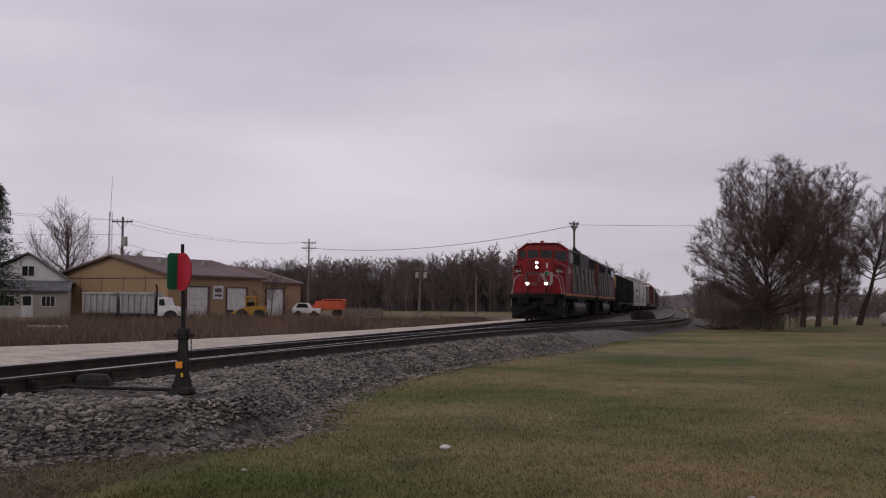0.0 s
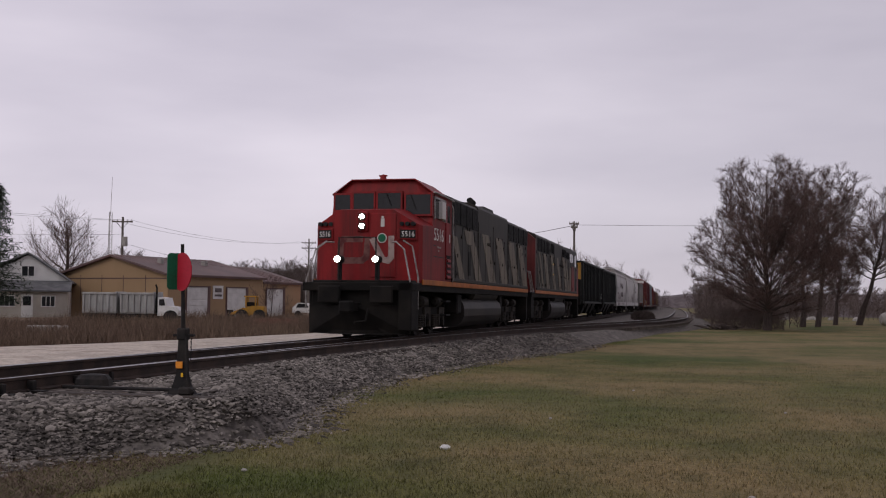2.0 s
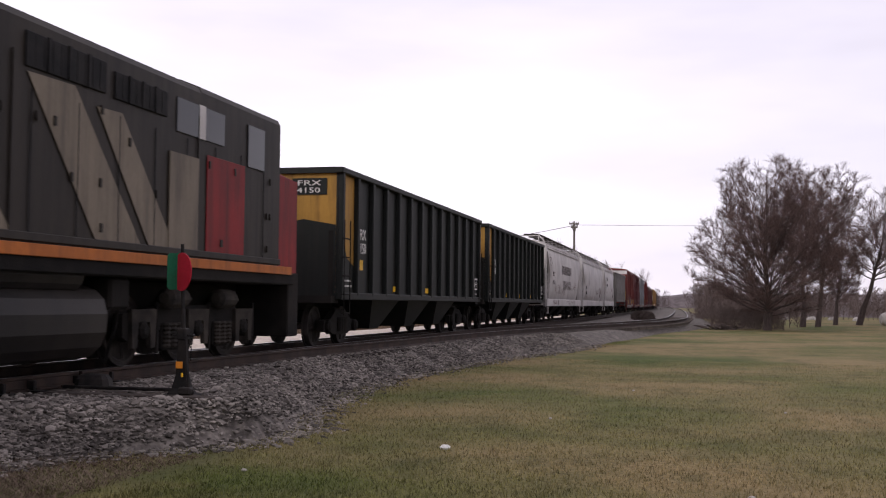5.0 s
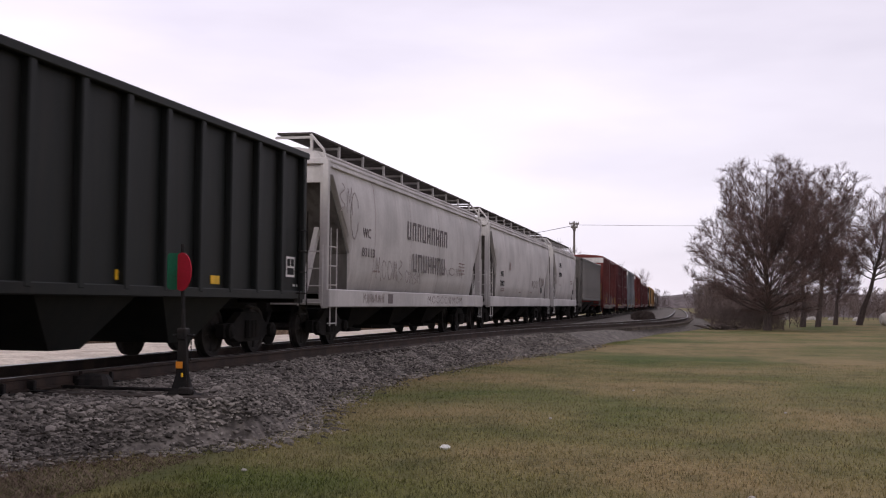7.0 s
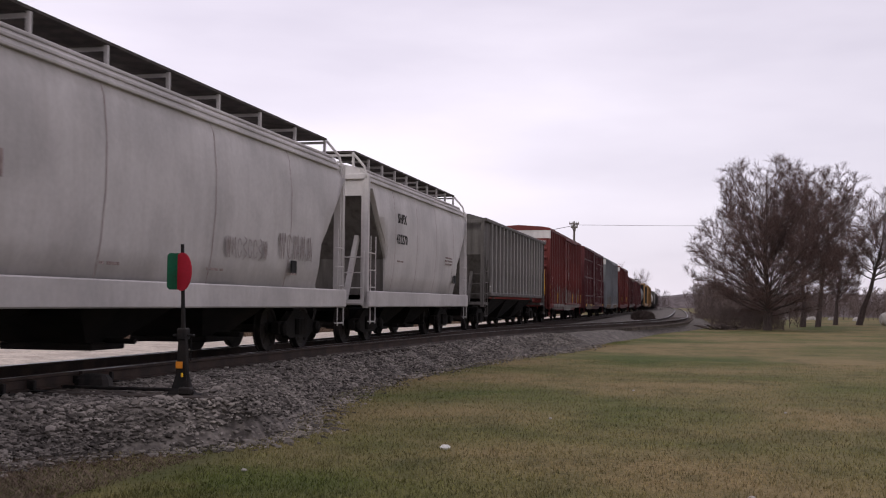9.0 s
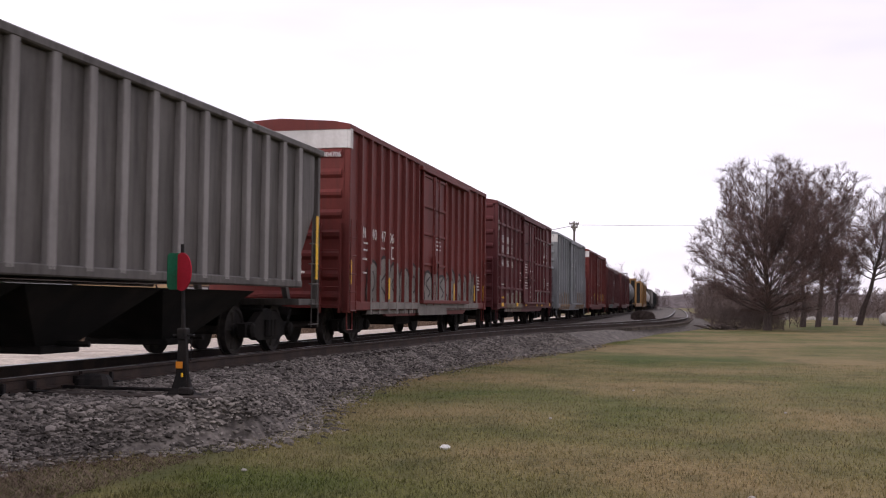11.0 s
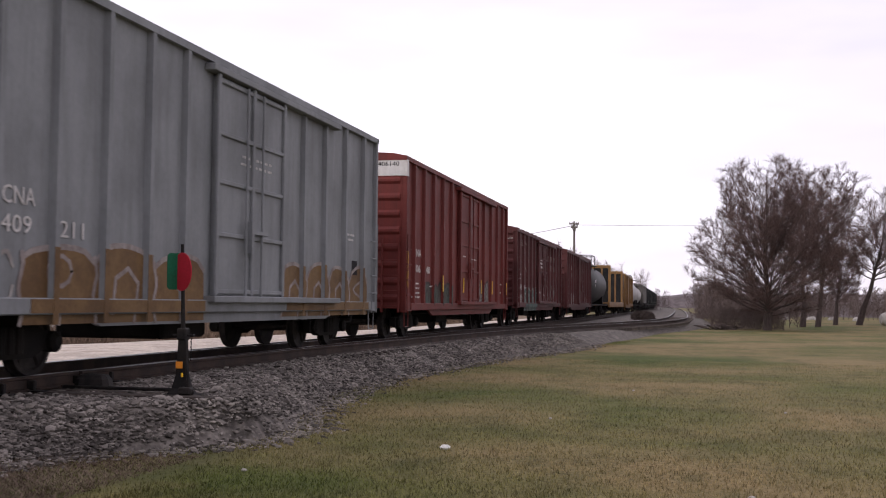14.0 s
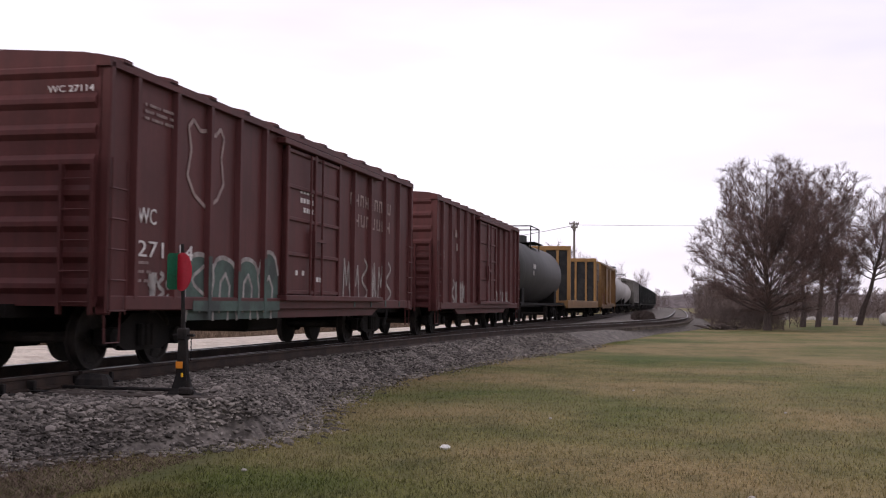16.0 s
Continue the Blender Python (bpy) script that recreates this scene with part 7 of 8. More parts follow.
h1, a, b = covered_hopper("pale grey covered hopper car with dark lettering bars", 3.9, 21.15, 4.68, 20.45, CHGREY)
# the railway's name on this car becomes plain blocks, one a letter
letter_blocks(h1, [(a + 5.95, 2.50, 9, 0.51, 0.46), (a + 6.5, 1.71, 7, 0.535, 0.46)], DARKDECAL, 1.53, 0.075, 3, "dark red-brown block in place of a letter")
word(h1, "WC", a + 2.2, 2.33, 0.22, DARKDECAL, x=1.528, width=0.6)
word(h1, "83113", a + 2.15, 1.92, 0.2, DARKDECAL, x=1.528, width=0.95)
bars(h1, [(a + 12.0, 2.1 - 0.1 * i, 0.8) for i in range(4)] + [(a + 3.0, 1.6, 0.5)], GREYDECAL, x=1.53, h=0.04)
scribble(h1, a + 3.2, a + 5.6, 1.42, 1.95, TAGPALE, 5, x=1.512, half=0.014, letters=5)
scribble(h1, a + 5.8, a + 7.4, 1.4, 1.75, TAGPALE, 6, x=1.505, half=0.014, letters=4)
scribble(h1, a + 9.6, a + 12.6, 1.72, 1.98, TAGPALE, 7, x=1.512, half=0.014, letters=3)
scribble(h1, a + 0.5, a + 1.5, 2.75, 3.35, TAGPALE, 9, x=1.525, half=0.012, letters=2)
scribble(h1, a + 1.2, a + 2.0, 2.2, 3.3, TAGPALE, 10, x=1.527, half=0.014, letters=1)
scribble(h1, a + 2.2, a + 3.9, 0.9, 1.12, TAGPALE, 13, x=1.541, half=0.012, letters=6)
scribble(h1, a + 8.0, a + 12.5, 0.9, 1.12, TAGPALE, 16, x=1.541, half=0.012, letters=9)
part("stencil_panel", Shape().box(1.541, 1.546, a + 4.2, a + 4.6, 0.9, 1.12), DARKDECAL, h1)
h2, a, b = covered_hopper("light grey covered hopper car with small black marks", 21.15, 38.5, 21.9, 37.75, CHGREY2)
word(h2, "MRS", a + 2.08, 1.93, 0.2, GRILLE, x=1.528, width=0.58)
word(h2, "17062", a + 1.9, 1.58, 0.2, GRILLE, x=1.528, width=0.85)
bars(h2, [(a + 2.1, 1.45, 0.7), (a + 2.1, 1.38, 0.7), (a + 12.5, 1.4, 0.5), (a + 9.2, 1.38, 0.6), (a + 6.2, 1.36, 0.5)], GREYDECAL, x=1.53)
part("stencil_box", Shape().box(1.528, 1.533, a + 4.0, a + 4.25, 2.2, 2.5), GREYDECAL, h2)
scribble(h2, a + 9.9, a + 11.6, 1.6, 1.95, TAGPALE, 8, x=1.517, half=0.012, letters=8)
scribble(h2, a + 12.1, a + 13.8, 1.65, 2.15, TAGPALE, 18, x=1.522, half=0.012, letters=5)
part("placard", Shape().box(1.51, 1.535, a + 12.7, a + 12.95, 1.42, 1.66), GRILLE, h2)
end_word(h2, "MRS", 0.5, a + 0.07, 3.62, 0.14, GRILLE, width=0.42)
end_word(h2, "17062", 0.46, a + 0.07, 3.42, 0.14, GRILLE, width=0.55)
end_word(h1, "WC", -0.1, -7.79, 3.66, 0.14, GRILLE, width=0.34)
end_word(h1, "83113", -0.15, -7.79, 3.42, 0.14, GRILLE, width=0.6)
h3, a, b = covered_hopper("short pale grey two-bay covered hopper car", 38.5, 51.4, 39.4, 50.0, CHGREY2)
word(h3, "SHPX", a + 2.3, 2.85, 0.24, GRILLE, x=1.528)
word(h3, "432270", a + 2.2, 2.35, 0.24, GRILLE, x=1.528)
bars(h3, [(a + 7.4, 2.2 - 0.09 * i, 0.9) for i in range(3)] + [(a + 2.2, 1.9, 0.6)], GREYDECAL, x=1.53)
part("placard", Shape().box(1.51, 1.535, a + 8.6, a + 8.85, 1.5, 1.74), GRILLE, h3)
h4, a, b = covered_hopper("dirty grey covered hopper car with ribbed sides", 51.4, 68.75, 52.9, 68.0, CHDIRTSHADE, walkway=False, ribbed=17)
reflectors(h4, (b - 0.42,), 1.35, w=0.12, h=1.2, x=1.552)
bars(h4, [(a + 1.0, 1.5, 0.4), (b - 1.2, 1.45, 0.4)], DECAL, x=1.50)

# boxcars
b1, a, b, ys, d0, d1 = boxcar("red boxcar with grey graffiti and white upper end", 68.75, 85.65, 69.6, 84.6, 0.70, 4.68, BOXRED, [70.5 + 0.72 * i for i in range(7)] + [75.45, 79.35, 80.2, 81.05, 81.85, 83.02, 83.85], (75.8, 78.4), crown=CARWHITE)
word(b1, "CN", a + 0.98, 2.33, 0.25, width=0.40)
word(b1, "40", a + 1.86, 2.33, 0.25, width=0.38)
word(b1, "47", a + 2.60, 2.33, 0.25, width=0.38)
word(b1, "06", a + 3.28, 2.33, 0.25, width=0.40)
bars(b1, [(a + 1.1, 2.2, 0.5), (a + 1.1, 2.05, 0.5), (a + 1.1, 1.85, 0.4), (a + 1.1, 1.55, 0.4), (a + 2.5, 2.15, 0.4)], DECAL)
bars(b1, [(d0 + 1.4, 2.7 - 0.11 * i, 0.75) for i in range(4)], DECAL, x=1.546)
part("stencil_box", Shape().box(1.477, 1.482, a + 3.5, a + 3.9, 1.95, 2.25), DECAL, b1)
part("stencil_box", Shape().box(1.481, 1.485, a + 3.54, a + 3.86, 1.99, 2.21), BOXRED, b1)
patch(b1, a + 1.5, d0 - 0.1, 0.66, 2.0, TAGGREY, 11, posts=ys, line=TAGLINE)
patch(b1, d0 + 0.1, d1 - 0.1, 0.98, 1.85, TAGGREY, 12, x=1.59, line=TAGLINE)
patch(b1, d1 + 0.1, b - 1.1, 0.72, 2.0, TAGGREY, 13, posts=ys, line=TAGLINE)
patch(b1, d0 - 0.3, d1 + 0.3, 0.60, 0.96, TAGGREY, 15, x=1.558)
reflectors(b1, (a + 0.05,), 1.3, x=1.562)
reflectors(b1, (a + 3.0, a + 6.6, d0 + 0.4, d1 + 1.2, b - 2.0, b - 0.5), 1.0, h=0.5, x=1.56)
end_word(b1, "CN 404706", 0.74, a - 0.062, 3.94, 0.11, width=0.62)
bars(b1, [(b - 1.3, 1.75 - 0.1 * i, 0.6) for i in range(5)], DECAL)

b2, a, b, ys, d0, d1 = boxcar("maroon boxcar with belted panels and tan graffiti", 85.65, 103.0, 86.87, 101.85, 0.70, 4.68, BOXMAROON, (87.72, 88.8, 89.9, 90.95, 91.95, 97.04, 97.97, 98.94, 100.07), (92.95, 96.05), belts=(3.85, 2.70, 1.50))
# the owner's name on the upper panels becomes blocks, one a letter
letter_blocks(b2, [(a + y, z, n, 0.27, 0.27) for z in (3.2, 2.83) for y, n in ((0.95, 3), (2.1, 3), (3.18, 2))], DECAL, 1.478, 0.05, 4, "white block in place of a letter")
word(b2, "CNA", a + 0.92, 2.32, 0.25, width=0.75)
word(b2, "405", a + 2.1, 2.32, 0.25, width=0.72)
word(b2, "646", a + 3.15, 2.32, 0.25, width=0.72)
# the owner's mark becomes one bent ribbon
s = Shape()
ribbon = [(0.62, 0.62), (0.62, 0.68), (0.12, 0.70), (0.04, 0.62), (0.04, 0.14), (0.12, 0.06), (0.72, 0.04), (0.92, 0.10), (0.98, 0.66), (1.08, 0.66), (1.50, 0.06), (1.60, 0.06), (1.62, 0.70)]
ribbon_along(s, [(b - 2.8 + y, 3.08 + z) for y, z in ribbon], 0.055, 1.480)
part("emblem", s, DECAL, b2, "white bent-ribbon device")
bars(b2, [(b - 2.8, 2.84, 0.62), (b - 1.75, 2.84, 0.66)], DECAL, h=0.10)
bars(b2, [(b - 2.9, 2.05 - 0.1 * i, 0.25) for i in range(6)] + [(b - 2.2, 2.05 - 0.1 * i, 0.25) for i in range(5)] + [(b - 1.2, 1.9, 0.7), (b - 1.2, 1.8, 0.7), (b - 1.0, 1.62, 0.3)], DECAL)
bars(b2, [(d0 + 0.5, 2.55 - 0.11 * i, 0.6) for i in range(4)] + [(d0 + 0.5, 2.0 - 0.11 * i, 0.7) for i in range(5)] + [(d0 + 1.7, 2.3, 0.9), (d0 + 1.7, 1.6, 0.7), (d0 + 1.7, 1.4, 0.7), (d0 + 1.7, 1.2, 0.7)], DECAL, x=1.547)
bars(b2, [(a + 0.9, 1.62, 0.9), (a + 0.9, 1.48, 0.8)], DECAL)
part("stencil_box", Shape().box(1.477, 1.482, a + 5.55, a + 5.95, 1.85, 2.2), DECAL, b2)
part("stencil_box", Shape().box(1.481, 1.485, a + 5.59, a + 5.91, 1.89, 2.16), BOXMAROON, b2)
patch(b2, a + 2.0, d0 - 0.1, 0.62, 1.45, TAGDUN, 21, posts=ys, line=TAGPALE)
patch(b2, d1 + 0.15, d1 + 2.6, 0.95, 1.65, TAGGREY, 22, posts=ys, line=TAGPALE)
scribble(b2, a + 0.15, a + 0.75, 3.0, 3.5, TAGWHITE, 23, half=0.022, letters=2)
scribble(b2, a + 0.2, a + 0.8, 3.55, 4.0, TAGWHITE, 24, half=0.022, letters=2)
scribble(b2, a + 0.3, a + 0.7, 2.4, 2.95, TAGWHITE, 25, half=0.018, letters=1)
reflectors(b2, (a + 0.9, a + 4.3, a + 6.6, d1 + 0.6, d1 + 2.2, b - 0.8), 0.82, w=0.45, h=0.14, x=1.56)
bars(b2, [(a + 0.95, 1.12, 0.9)], YELLOWTAG, h=0.06)

b3, a, b, ys, d0, d1 = boxcar("blue-grey boxcar with tan graffiti along the sill", 103.0, 120.3, 104.2, 118.97, 0.70, 4.66, BOXGREY, (105.19, 106.28, 107.37, 108.46, 109.5, 114.3, 115.5, 116.75, 118.0), (110.45, 113.15), crown=CARWHITE)
word(b3, "CNA", a + 1.12, 1.95, 0.2, CARWHITE, width=0.6)
word(b3, "409", a + 1.12, 1.64, 0.2, CARWHITE, width=0.55)
word(b3, "211", a + 2.22, 1.64, 0.2, CARWHITE, width=0.5)
patch(b3, a + 1.5, d0 - 0.2, 0.64, 1.75, TAGTAN, 31, posts=ys, line=TAGPALE, letter=1.5)
scribble(b3, a + 0.95, a + 1.45, 0.8, 1.5, TAGWHITE, 32, half=0.025, letters=1)
patch(b3, d1 + 0.2, b - 0.5, 0.66, 1.7, TAGTAN, 33, posts=ys, line=TAGPALE, letter=1.2)
bars(b3, [(d0 + 0.9, 3.2 - 0.12 * i, 1.3) for i in range(2)] + [(b - 2.2, 2.3, 0.5), (b - 2.2, 2.2, 0.5)], CARWHITE, x=1.548)
end_word(b3, "CNA 409211", 0.35, a - 0.034, 4.36, 0.11, GRILLE, width=1.0)
part("placard", Shape().box(1.477, 1.483, b - 1.6, b - 1.25, 1.5, 1.8), GRILLE, b3)

b4, a, b, ys, d0, d1 = boxcar("red boxcar with white upper end and green graffiti", 120.3, 137.5, 121.49, 136.35, 0.68, 4.62, BOXRED, (122.4, 123.45, 124.55, 125.67, 126.77, 131.8, 133.1, 134.3, 135.4), (127.8, 130.6), crown=CARWHITE)
word(b4, "CNA", a + 1.02, 2.12, 0.2, width=0.75)
word(b4, "406", a + 1.02, 1.71, 0.2, width=0.7)
word(b4, "140", a + 2.1, 1.71, 0.2, width=0.6)
patch(b4, a + 2.1, d0 - 0.9, 0.85, 1.55, TAGTEAL, 41, posts=ys, line=TAGLINE)
patch(b4, d1 + 0.3, d1 + 2.2, 0.9, 1.7, TAGGREY, 42, posts=ys, line=TAGLINE, letter=0.5)
reflectors(b4, (a + 0.05, ), 1.3, h=0.9, x=1.562)
reflectors(b4, (a + 4.0, a + 6.8, d1 + 0.5, d1 + 2.5, b - 0.3), 1.25, h=0.45, x=1.56)
bars(b4, [(a + 1.1, 1.4 - 0.12 * i, 0.5) for i in range(3)] + [(a + 2.7, 1.35, 0.5)] + [(b - 1.3, 1.6, 0.4), (b - 1.3, 1.3, 0.4), (a + 0.8, 1.05, 0.9)], DECAL)
bars(b4, [(d0 + 0.5, 2.35, 0.4), (d0 + 1.8, 2.3, 0.7), (d0 + 0.6, 1.9, 1.6)], DECAL, x=1.548)
end_word(b4, "CNA 406140", 0.35, a - 0.034, 4.32, 0.11, GRILLE, width=1.0)

b5, a, b, ys, d0, d1 = boxcar("dark brown ribbed boxcar with teal and white graffiti", 137.5, 154.7, 138.65, 153.38, 0.74, 3.98, BOXBROWN, (139.39, 140.5, 141.6, 142.68, 143.75, 148.65, 149.85, 151.0, 152.2), (144.65, 147.5), roof_ribs=True)
word(b5, "WC", a + 0.88, 1.94, 0.22, width=0.5)
word(b5, "271", a + 0.87, 1.50, 0.22, width=0.72)
word(b5, "14", a + 1.98, 1.50, 0.22, width=0.42)
s = Shape()
pts = [(2.3, 3.42), (2.45, 3.55), (2.68, 3.42), (2.95, 3.46), (3.2, 3.42), (3.38, 3.55), (3.52, 3.42), (3.42, 3.1), (3.52, 2.72), (3.3, 2.46), (2.93, 2.3), (2.52, 2.46), (2.28, 2.72), (2.4, 3.1), (2.3, 3.42)]
for (ya, za), (yb, zb) in zip(pts, pts[1:]):
    d = Vector((yb - ya, zb - za)).normalized()
    n = Vector((-d.y, d.x)) * 0.03
    s.prism([(a + ya - n.x, za - n.y), (a + yb - n.x, zb - n.y), (a + yb + n.x, zb + n.y), (a + ya + n.x, za + n.y)], 1.477, 1.482, "x")
part("emblem", s, GREYDECAL, b5, "faded plain shield device")
letter_blocks(b5, [(a + 9.85, 2.98, 9, 0.355, 0.26), (a + 10.2, 2.55, 7, 0.40, 0.26)], GREYDECAL, 1.478, 0.05, 5, "faded block in place of a letter")
patch(b5, a + 2.3, d0 - 0.15, 0.64, 1.78, TAGGREEN, 51, posts=ys, line=TAGWHITE, letter=0.9)
scribble(b5, d1 + 0.5, b - 1.6, 0.9, 1.85, TAGWHITE, 52, half=0.035, letters=6)
scribble(b5, a + 1.2, a + 1.9, 0.95, 1.3, TAGWHITE, 53, half=0.03, letters=3)
patch(b5, d1 - 0.5, b - 0.6, 0.82, 0.98, TAGGREEN, 54, posts=ys, letter=0.4)
bars(b5, [(d0 + 0.7, 2.9 - 0.17 * i, 0.8) for i in range(3)] + [(d0 + 0.5, 1.4, 0.5), (d0 + 1.6, 1.3, 0.4)], DECAL, x=1.548, h=0.09)
bars(b5, [(a + 0.75, 1.4 - 0.12 * i, 0.5) for i in range(3)] + [(a + 1.0, 3.5 - 0.09 * i, 1.0) for i in range(3)], GREYDECAL)
end_word(b5, "WC 27114", 0.72, a - 0.06, 3.50, 0.085, width=0.64)

b6, a, b, ys, d0, d1 = boxcar("dark brown ribbed boxcar with pale graffiti", 154.7, 171.3, 156.05, 170.4, 0.70, 3.96, BOXBROWN, (156.9, 158.0, 159.1, 160.2, 161.2, 166.0, 167.2, 168.3, 169.4), (162.1, 165.0), roof_ribs=True)
scribble(b6, a + 2.2, a + 4.2, 0.78, 1.6, TAGWHITE, 61, half=0.05, letters=4)
scribble(b6, d1 + 0.4, b - 1.5, 0.85, 1.4, TAGWHITE, 62, half=0.035, letters=5)
bars(b6, [(a + 0.8, 2.2, 0.6), (a + 0.8, 1.75, 0.6), (d0 + 0.6, 2.6, 0.8), (a + 2.6, 2.9, 0.9), (a + 2.8, 2.5, 0.6)], GREYDECAL, h=0.22)


# tank cars
def tank_car(label, s0, s1, mat, r=1.42, zc=2.42, dome=True):
    t, c = vehicle("tank_car", label, "tank car", s0, s1)
    a, b = s0 - c + 0.9, s1 - c - 0.9
    part("tank", Shape().tube([(0, a + 0.02, zc), (0, a + 0.12, zc), (0, a + 0.4, zc), (0, a + 0.75, zc), (0, b - 0.75, zc), (0, b - 0.4, zc), (0, b - 0.12, zc), (0, b - 0.02, zc)], [r * 0.3, r * 0.62, r * 0.87, r, r, r * 0.87, r * 0.62, r * 0.3], 36), mat, t, smooth=True)
    part("frame", Shape().box(-0.35, 0.35, a - 0.7, b + 0.7, 0.75, 1.0, 0.02).box(-1.4, 1.4, a - 0.5, a + 0.6, 0.88, 1.0, 0.02).box(-1.4, 1.4, b - 0.6, b + 0.5, 0.88, 1.0, 0.02).box(1.3, 1.45, a - 0.5, b + 0.5, 0.86, 0.96), UNDER, t)
    for y in (a + 1.6, b - 1.6):
        part("saddle", Shape().box(-1.2, 1.2, y - 0.35, y + 0.35, 0.95, 1.6, 0.03), UNDER, t)
    if dome:
        m = (a + b) / 2
        part("dome", Shape().tube([(0, m, zc + r - 0.1), (0, m, zc + r + 0.35), (0, m, zc + r + 0.42)], [0.5, 0.5, 0.3], 16), mat, t)
        for y in (m - 1.4, m + 1.4):
            part("rail_post", Shape().tube([(0.9, y, zc + r - 0.5), (0.9, y, zc + r + 0.75)], 0.03, 5).tube([(-0.9, y, zc + r - 0.5), (-0.9, y, zc + r + 0.75)], 0.03, 5), UNDER, t)
        part("dome_rail", Shape().tube([(0.9, m - 1.4, zc + r + 0.75), (0.9, m + 1.4, zc + r + 0.75), (-0.9, m + 1.4, zc + r + 0.75), (-0.9, m - 1.4, zc + r + 0.75), (0.9, m - 1.4, zc + r + 0.75)], 0.03, 5).box(-1.1, 1.1, m - 1.4, m + 1.4, zc + r - 0.04, zc + r), UNDER, t)
    bars(t, [(a + 3.2, 2.5, 0.9), (a + 3.2, 2.2, 0.7)], CARWHITE, x=r - 0.005, h=0.2)
    truck(t, a + 0.9)
    truck(t, b - 0.9)
    return t


tank_car("dark grey tank car with railed dome platform", 171.3, 187.4, TANKGREY)

# yellow bulkhead flatcar, empty
t, c = vehicle("bulkhead_flatcar", "empty yellow bulkhead flatcar", "flatcar", 187.4, 208.9)
a, b = 188.3 - c, 208.0 - c
part("deck", Shape().box(-1.4, 1.4, a, b, 0.85, 1.12, 0.02).box(1.36, 1.5, a, b, 0.7, 1.15, 0.02), YELLOWCAR, t)
for y in (a + 1.2, b - 1.4):
    bh = part("bulkhead", Shape().box(-1.5, 1.5, y, y + 0.2, 4.0, 4.25, 0.02).box(-1.5, -1.3, y, y + 0.2, 1.1, 4.05, 0.02).box(1.3, 1.5, y, y + 0.2, 1.1, 4.05, 0.02), YELLOWCAR, t, "yellow bulkhead frame")
    for x in (-0.75, 0.0, 0.75):
        part("upright", Shape().box(x - 0.07, x + 0.07, y, y + 0.16, 1.1, 4.05), YELLOWCAR, bh)
    part("bulkhead_panel", Shape().box(-1.3, 1.3, y + 0.08, y + 0.12, 1.1, 4.0), GRILLE, bh)
truck(t, a + 1.6)
truck(t, b - 1.6)

b7, a, b, ys, d0, d1 = boxcar("yellow boxcar with dull brown end", 208.9, 227.0, 209.9, 226.0, 0.72, 4.15, YELLOWCAR, (211.1, 212.3, 213.5, 222.0, 223.4, 224.8), (214.7, 220.5), end_mat=CARGO)
patch(b7, a + 2, a + 5, 0.8, 2.0, BOXRED, 71, posts=ys)
tank_car("white tank car streaked with dirt", 227.0, 244.0, TANKWHITE)
tank_car("small pale tank car", 244.0, 260.0, TANKWHITE, r=1.3, zc=2.25)
covered_hopper("far grey covered hopper car", 260.0, 277.0, 261.0, 276.0, CHDIRTSHADE, walkway=False, ribbed=8)
for i in range(7):
    open_hopper("far black open-top hopper car", 277.0 + 16.5 * i, 293.5 + 16.5 * i, 278.2 + 16.5 * i, 292.3 + 16.5 * i, "FRX", "4160", yellow=False)


# ---- grass, weeds, ballast stones and ties ----
def scatter_blades(name, label, n, place, height, width, mat, seed, category, lean=0.4, clump=0.0):
    rnd = np.random.RandomState(seed)
    v, f = [], []
    for i in range(n):
        x, y = place(rnd)
        z = ground_height(x, y) - 0.01
        h = height * rnd.uniform(0.4, 1.2) * (1 + clump * noise.noise(Vector((x * 0.35, y * 0.35, 7))))
        w = rnd.uniform(0, 6.283)
        dx, dy = width * math.cos(w), width * math.sin(w)
        lx, ly = rnd.normal(0, lean) * h, rnd.normal(0, lean) * h
        k = len(v)
        v += [(x - dx, y - dy, z), (x + dx, y + dy, z), (x + lx, y + ly, z + h)]
        f.append((k, k + 1, k + 2))
    return tagged(new(name, raw_mesh(name, v, f, mat)), label, category, kind="stuff")


def lawn_spot(rnd):
    while True:
        d = 8.0 + 24 * rnd.random_sample() ** 1.6
        u = rnd.uniform(-0.66, 0.24)
        x, y = d * u, d
        if x > edge_at(y) + 0.05 and not (x < -4.6 and y < 10.6 and rnd.random_sample() < 0.75):
            return x, y


def corner_spot(rnd):
    return -4.9 - 2.4 * rnd.random_sample(), 7.4 + 3.0 * rnd.random_sample()


def weed_spot(rnd):
    y = 24 + 70 * rnd.random_sample() ** 1.3
    far = -16.4 - 4.4 * math.exp(-max(0, y - 26) / 12)
    return far - 0.2 - (10 + 0.25 * y) * rnd.random_sample() ** 1.2, y


def fringe_spot(rnd):
    y = 8 + 40 * rnd.random_sample()
    return edge_at(y) + rnd.normal(0.08, 0.32), y


scatter_blades("grass", "short mown grass blades", 110000, lawn_spot, 0.045, 0.006, BLADE, 1, "grass")
scatter_blades("dead_grass", "tufts of dead brown grass by the ballast", 16000, corner_spot, 0.06, 0.006, DEAD, 2, "grass", 1.3, 0.8)
scatter_blades("dead_grass", "thin grass fringe along the ballast's foot", 12000, fringe_spot, 0.06, 0.006, BLADE, 3, "grass", 0.6)
scatter_blades("weeds", "band of tall dry brown weeds beyond the road", 60000, weed_spot, 0.62, 0.013, WEED, 4, "weeds", 0.5, 1.3)

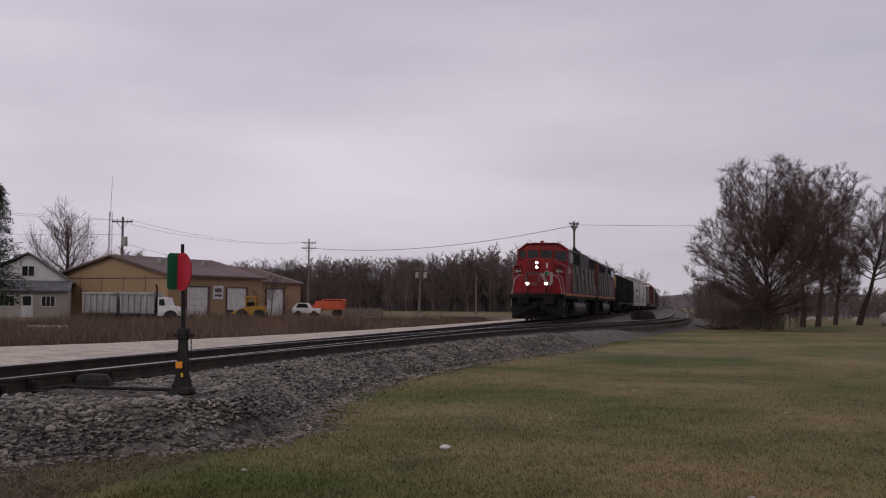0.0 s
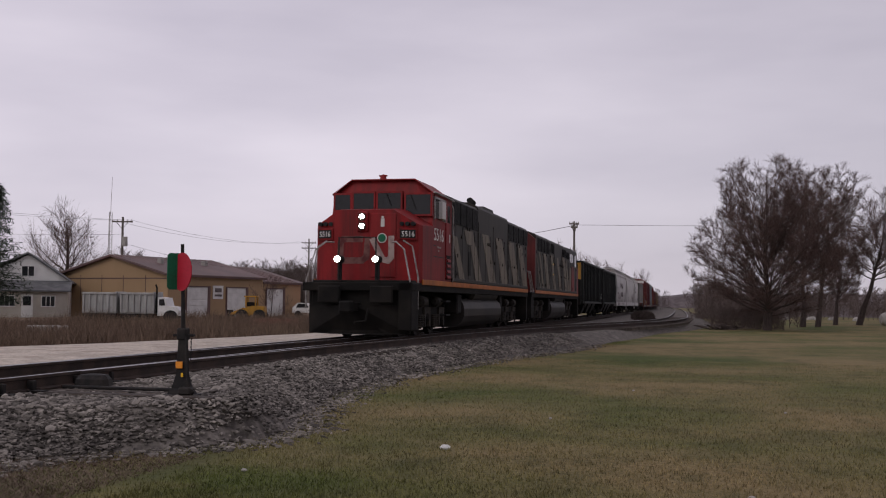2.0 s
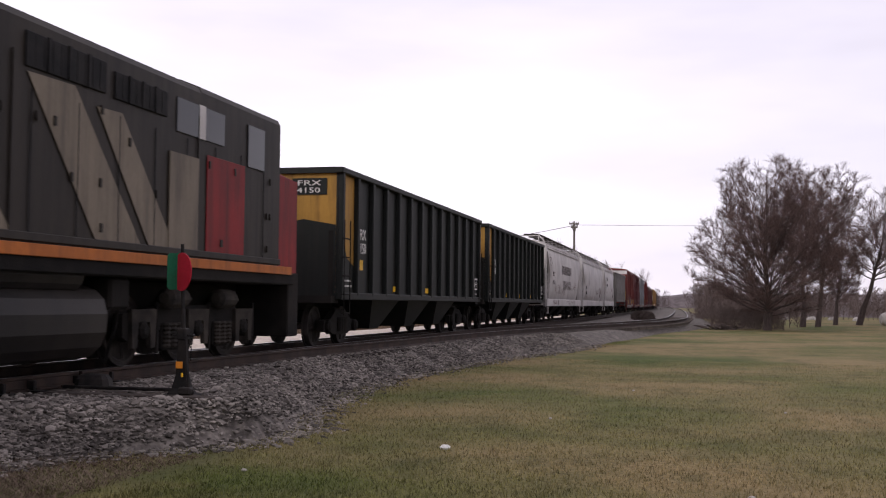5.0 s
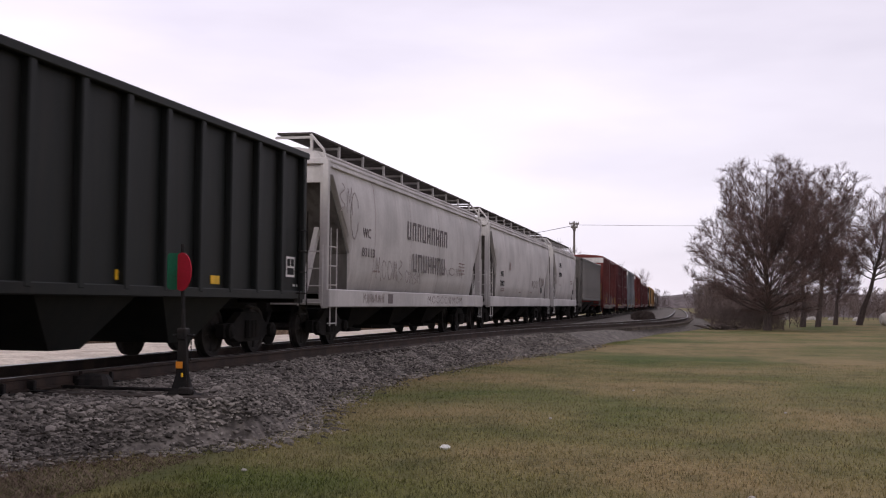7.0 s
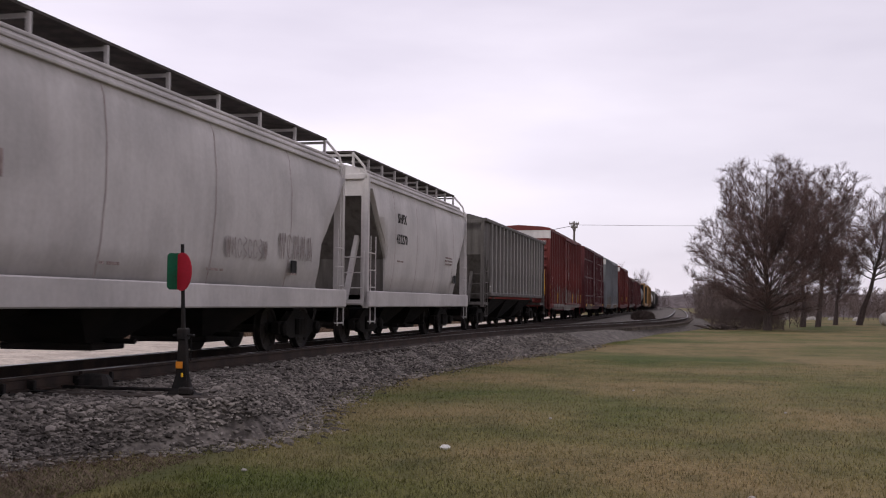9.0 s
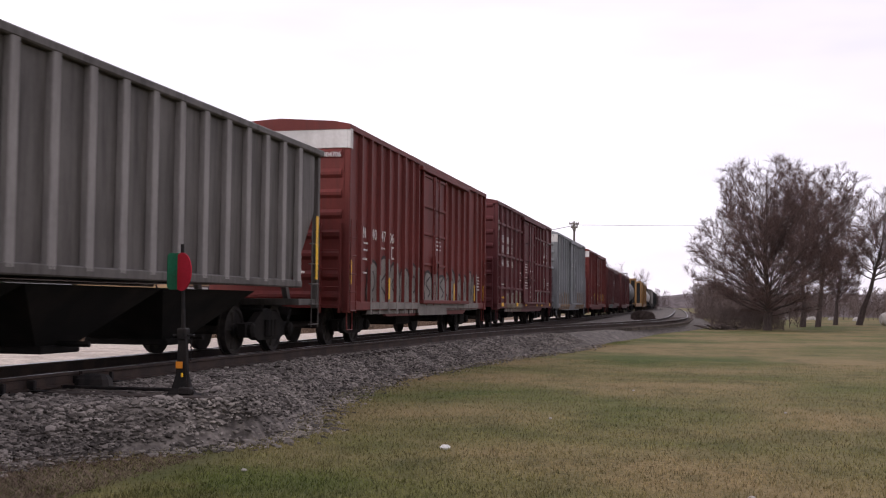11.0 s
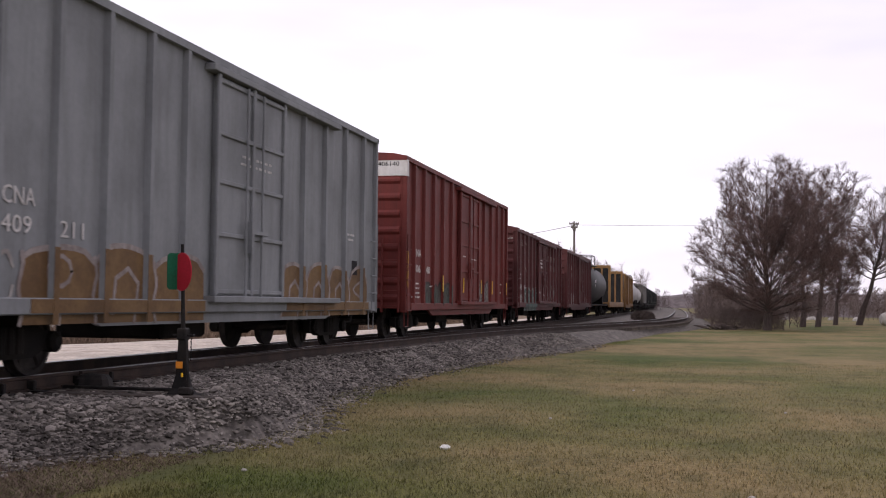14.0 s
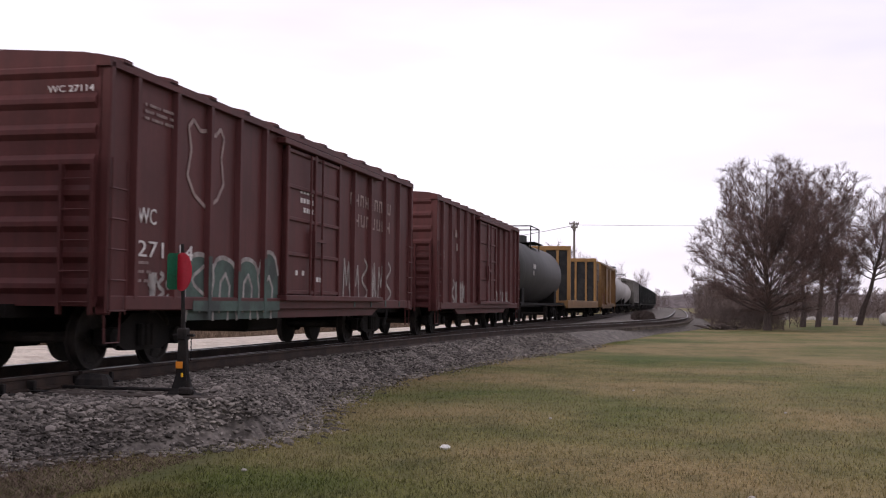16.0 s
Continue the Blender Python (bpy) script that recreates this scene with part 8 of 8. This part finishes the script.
STONES = []
rs = np.random.RandomState(5)
ico_v, ico_f = [], []
_bm = bmesh.new()
bmesh.ops.create_icosphere(_bm, subdivisions=1, radius=1.0)
_bm.verts.index_update()
ICO = np.array([q.co[:] for q in _bm.verts])
ICOF = [tuple(q.index for q in f.verts) for f in _bm.faces]
_bm.free()
for i in range(8):
    STONES.append(ICO * (1 + 0.22 * rs.uniform(-1, 1, (len(ICO), 1)) + 0.28 * np.sign(rs.uniform(-1, 1, (len(ICO), 1)))) * np.array([1.15, rs.uniform(0.6, 0.95), rs.uniform(0.4, 0.7)]))


def stone_spot(rnd):
    y = 8.3 + 34 * rnd.random_sample() ** 1.8
    lo, hi = line_at(y)[0] + 0.95, edge_at(y) + 0.12
    k = rnd.random_sample()
    return lo + (hi - lo) * k + (abs(rnd.normal(0, 0.22)) if k > 0.9 else 0), y


V, F = [], []
stone_mesh = [raw_mesh("stone", [tuple(p * 0.05) for p in q], ICOF, STONE) for q in STONES]
for i in range(54000):
    x, y = stone_spot(rs)
    if (abs(y - 11.78) < 0.15 and x < -5.34) or (abs(y - 12.2) < 0.14 and x < -5.72):
        continue
    r = rs.uniform(0.015, 0.036) * (1.6 if rs.random_sample() < 0.07 else 1.0)
    z = ballast_height(x, y) + r * rs.uniform(0.0, 0.7) + 0.005
    w = rs.uniform(0, 6.283)
    if i < 300 and y < 16:
        o = part("stone", stone_mesh[i % 8], STONE, bed, at=pose(x, y, z + 0.01, rs.uniform(-30, 30), rs.uniform(-30, 30), math.degrees(w)))
        continue
    q = STONES[i % 8] * r
    c_, s_ = math.cos(w), math.sin(w)
    k = len(V)
    V += [(x + c_ * a - s_ * b, y + s_ * a + c_ * b, z + d) for a, b, d in q]
    F += [(a + k, b + k, c + k) for a, b, c in ICOF]
tagged(new("ballast_stones", raw_mesh("ballast_stones", V, F, STONE)), "loose crushed grey ballast stones", "ballast", kind="stuff")

near_tie = {}
for i in range(180):
    y = 5.0 + i * 0.54
    x, _, z, h = line_at(y)
    right = 1.3 + (siding_at(y)[0] - x if 13 < y < 48 else 0)
    key = round(right, 1)
    if key not in near_tie:
        near_tie[key] = Shape().box(-1.3, key, -0.11, 0.11, -0.17, 0, 0.012).mesh("tie", TIEM)
    part("tie", near_tie[key], TIEM, track, at=pose(x, y + 0.02 * math.sin(i * 7.1), z - 0.182, 0, 0, math.degrees(h) + 0.8 * math.sin(i * 3.3)))
for i in range(100):
    y = 48 + i * 0.56
    x, z = siding_at(y)
    part("tie", near_tie[1.3], TIEM, siding, at=pose(x, y, z - 0.182, 0, 0, 0.8 * math.sin(i * 2.3)))
plate = Shape().box(-0.1, 0.1, -0.09, 0.09, 0, 0.012).box(-0.09, -0.075, -0.03, 0.03, 0.01, 0.035).box(0.075, 0.09, -0.03, 0.03, 0.01, 0.035).mesh("tie_plate", RAILM)
for i in range(70):
    y = 9.3 + i * 0.54
    part("tie_plate", plate, RAILM, track, at=pose(line_at(y)[0] + 0.7535, y, -0.185))


# ---- what moves ----
SPEED, EASE = 15.9914, -0.04864


def rolled(t):
    """Metres that the train goes from 8 s to t."""
    return SPEED * (t - 8) + EASE * (t - 8) ** 2 / 2


SPIN_COUNT = len(SPIN)


def motions():
    times = [0.5 * i for i in range(33)]
    for t, c in TRAIN:
        rows = []
        for k in times:
            x, y, z, h = line_at(c - rolled(k))
            rows.append((k, pose(x, y, z, 0, 0, math.degrees(h))))
        walk(t, rows)
    # wheels roll with the train
    ticks = [i / 30 for i in range(481)]
    for w, y, r in SPIN[:SPIN_COUNT]:
        walk(w, [(k, pose(0, y, r, math.degrees(rolled(k) / r))) for k in ticks])


motions()
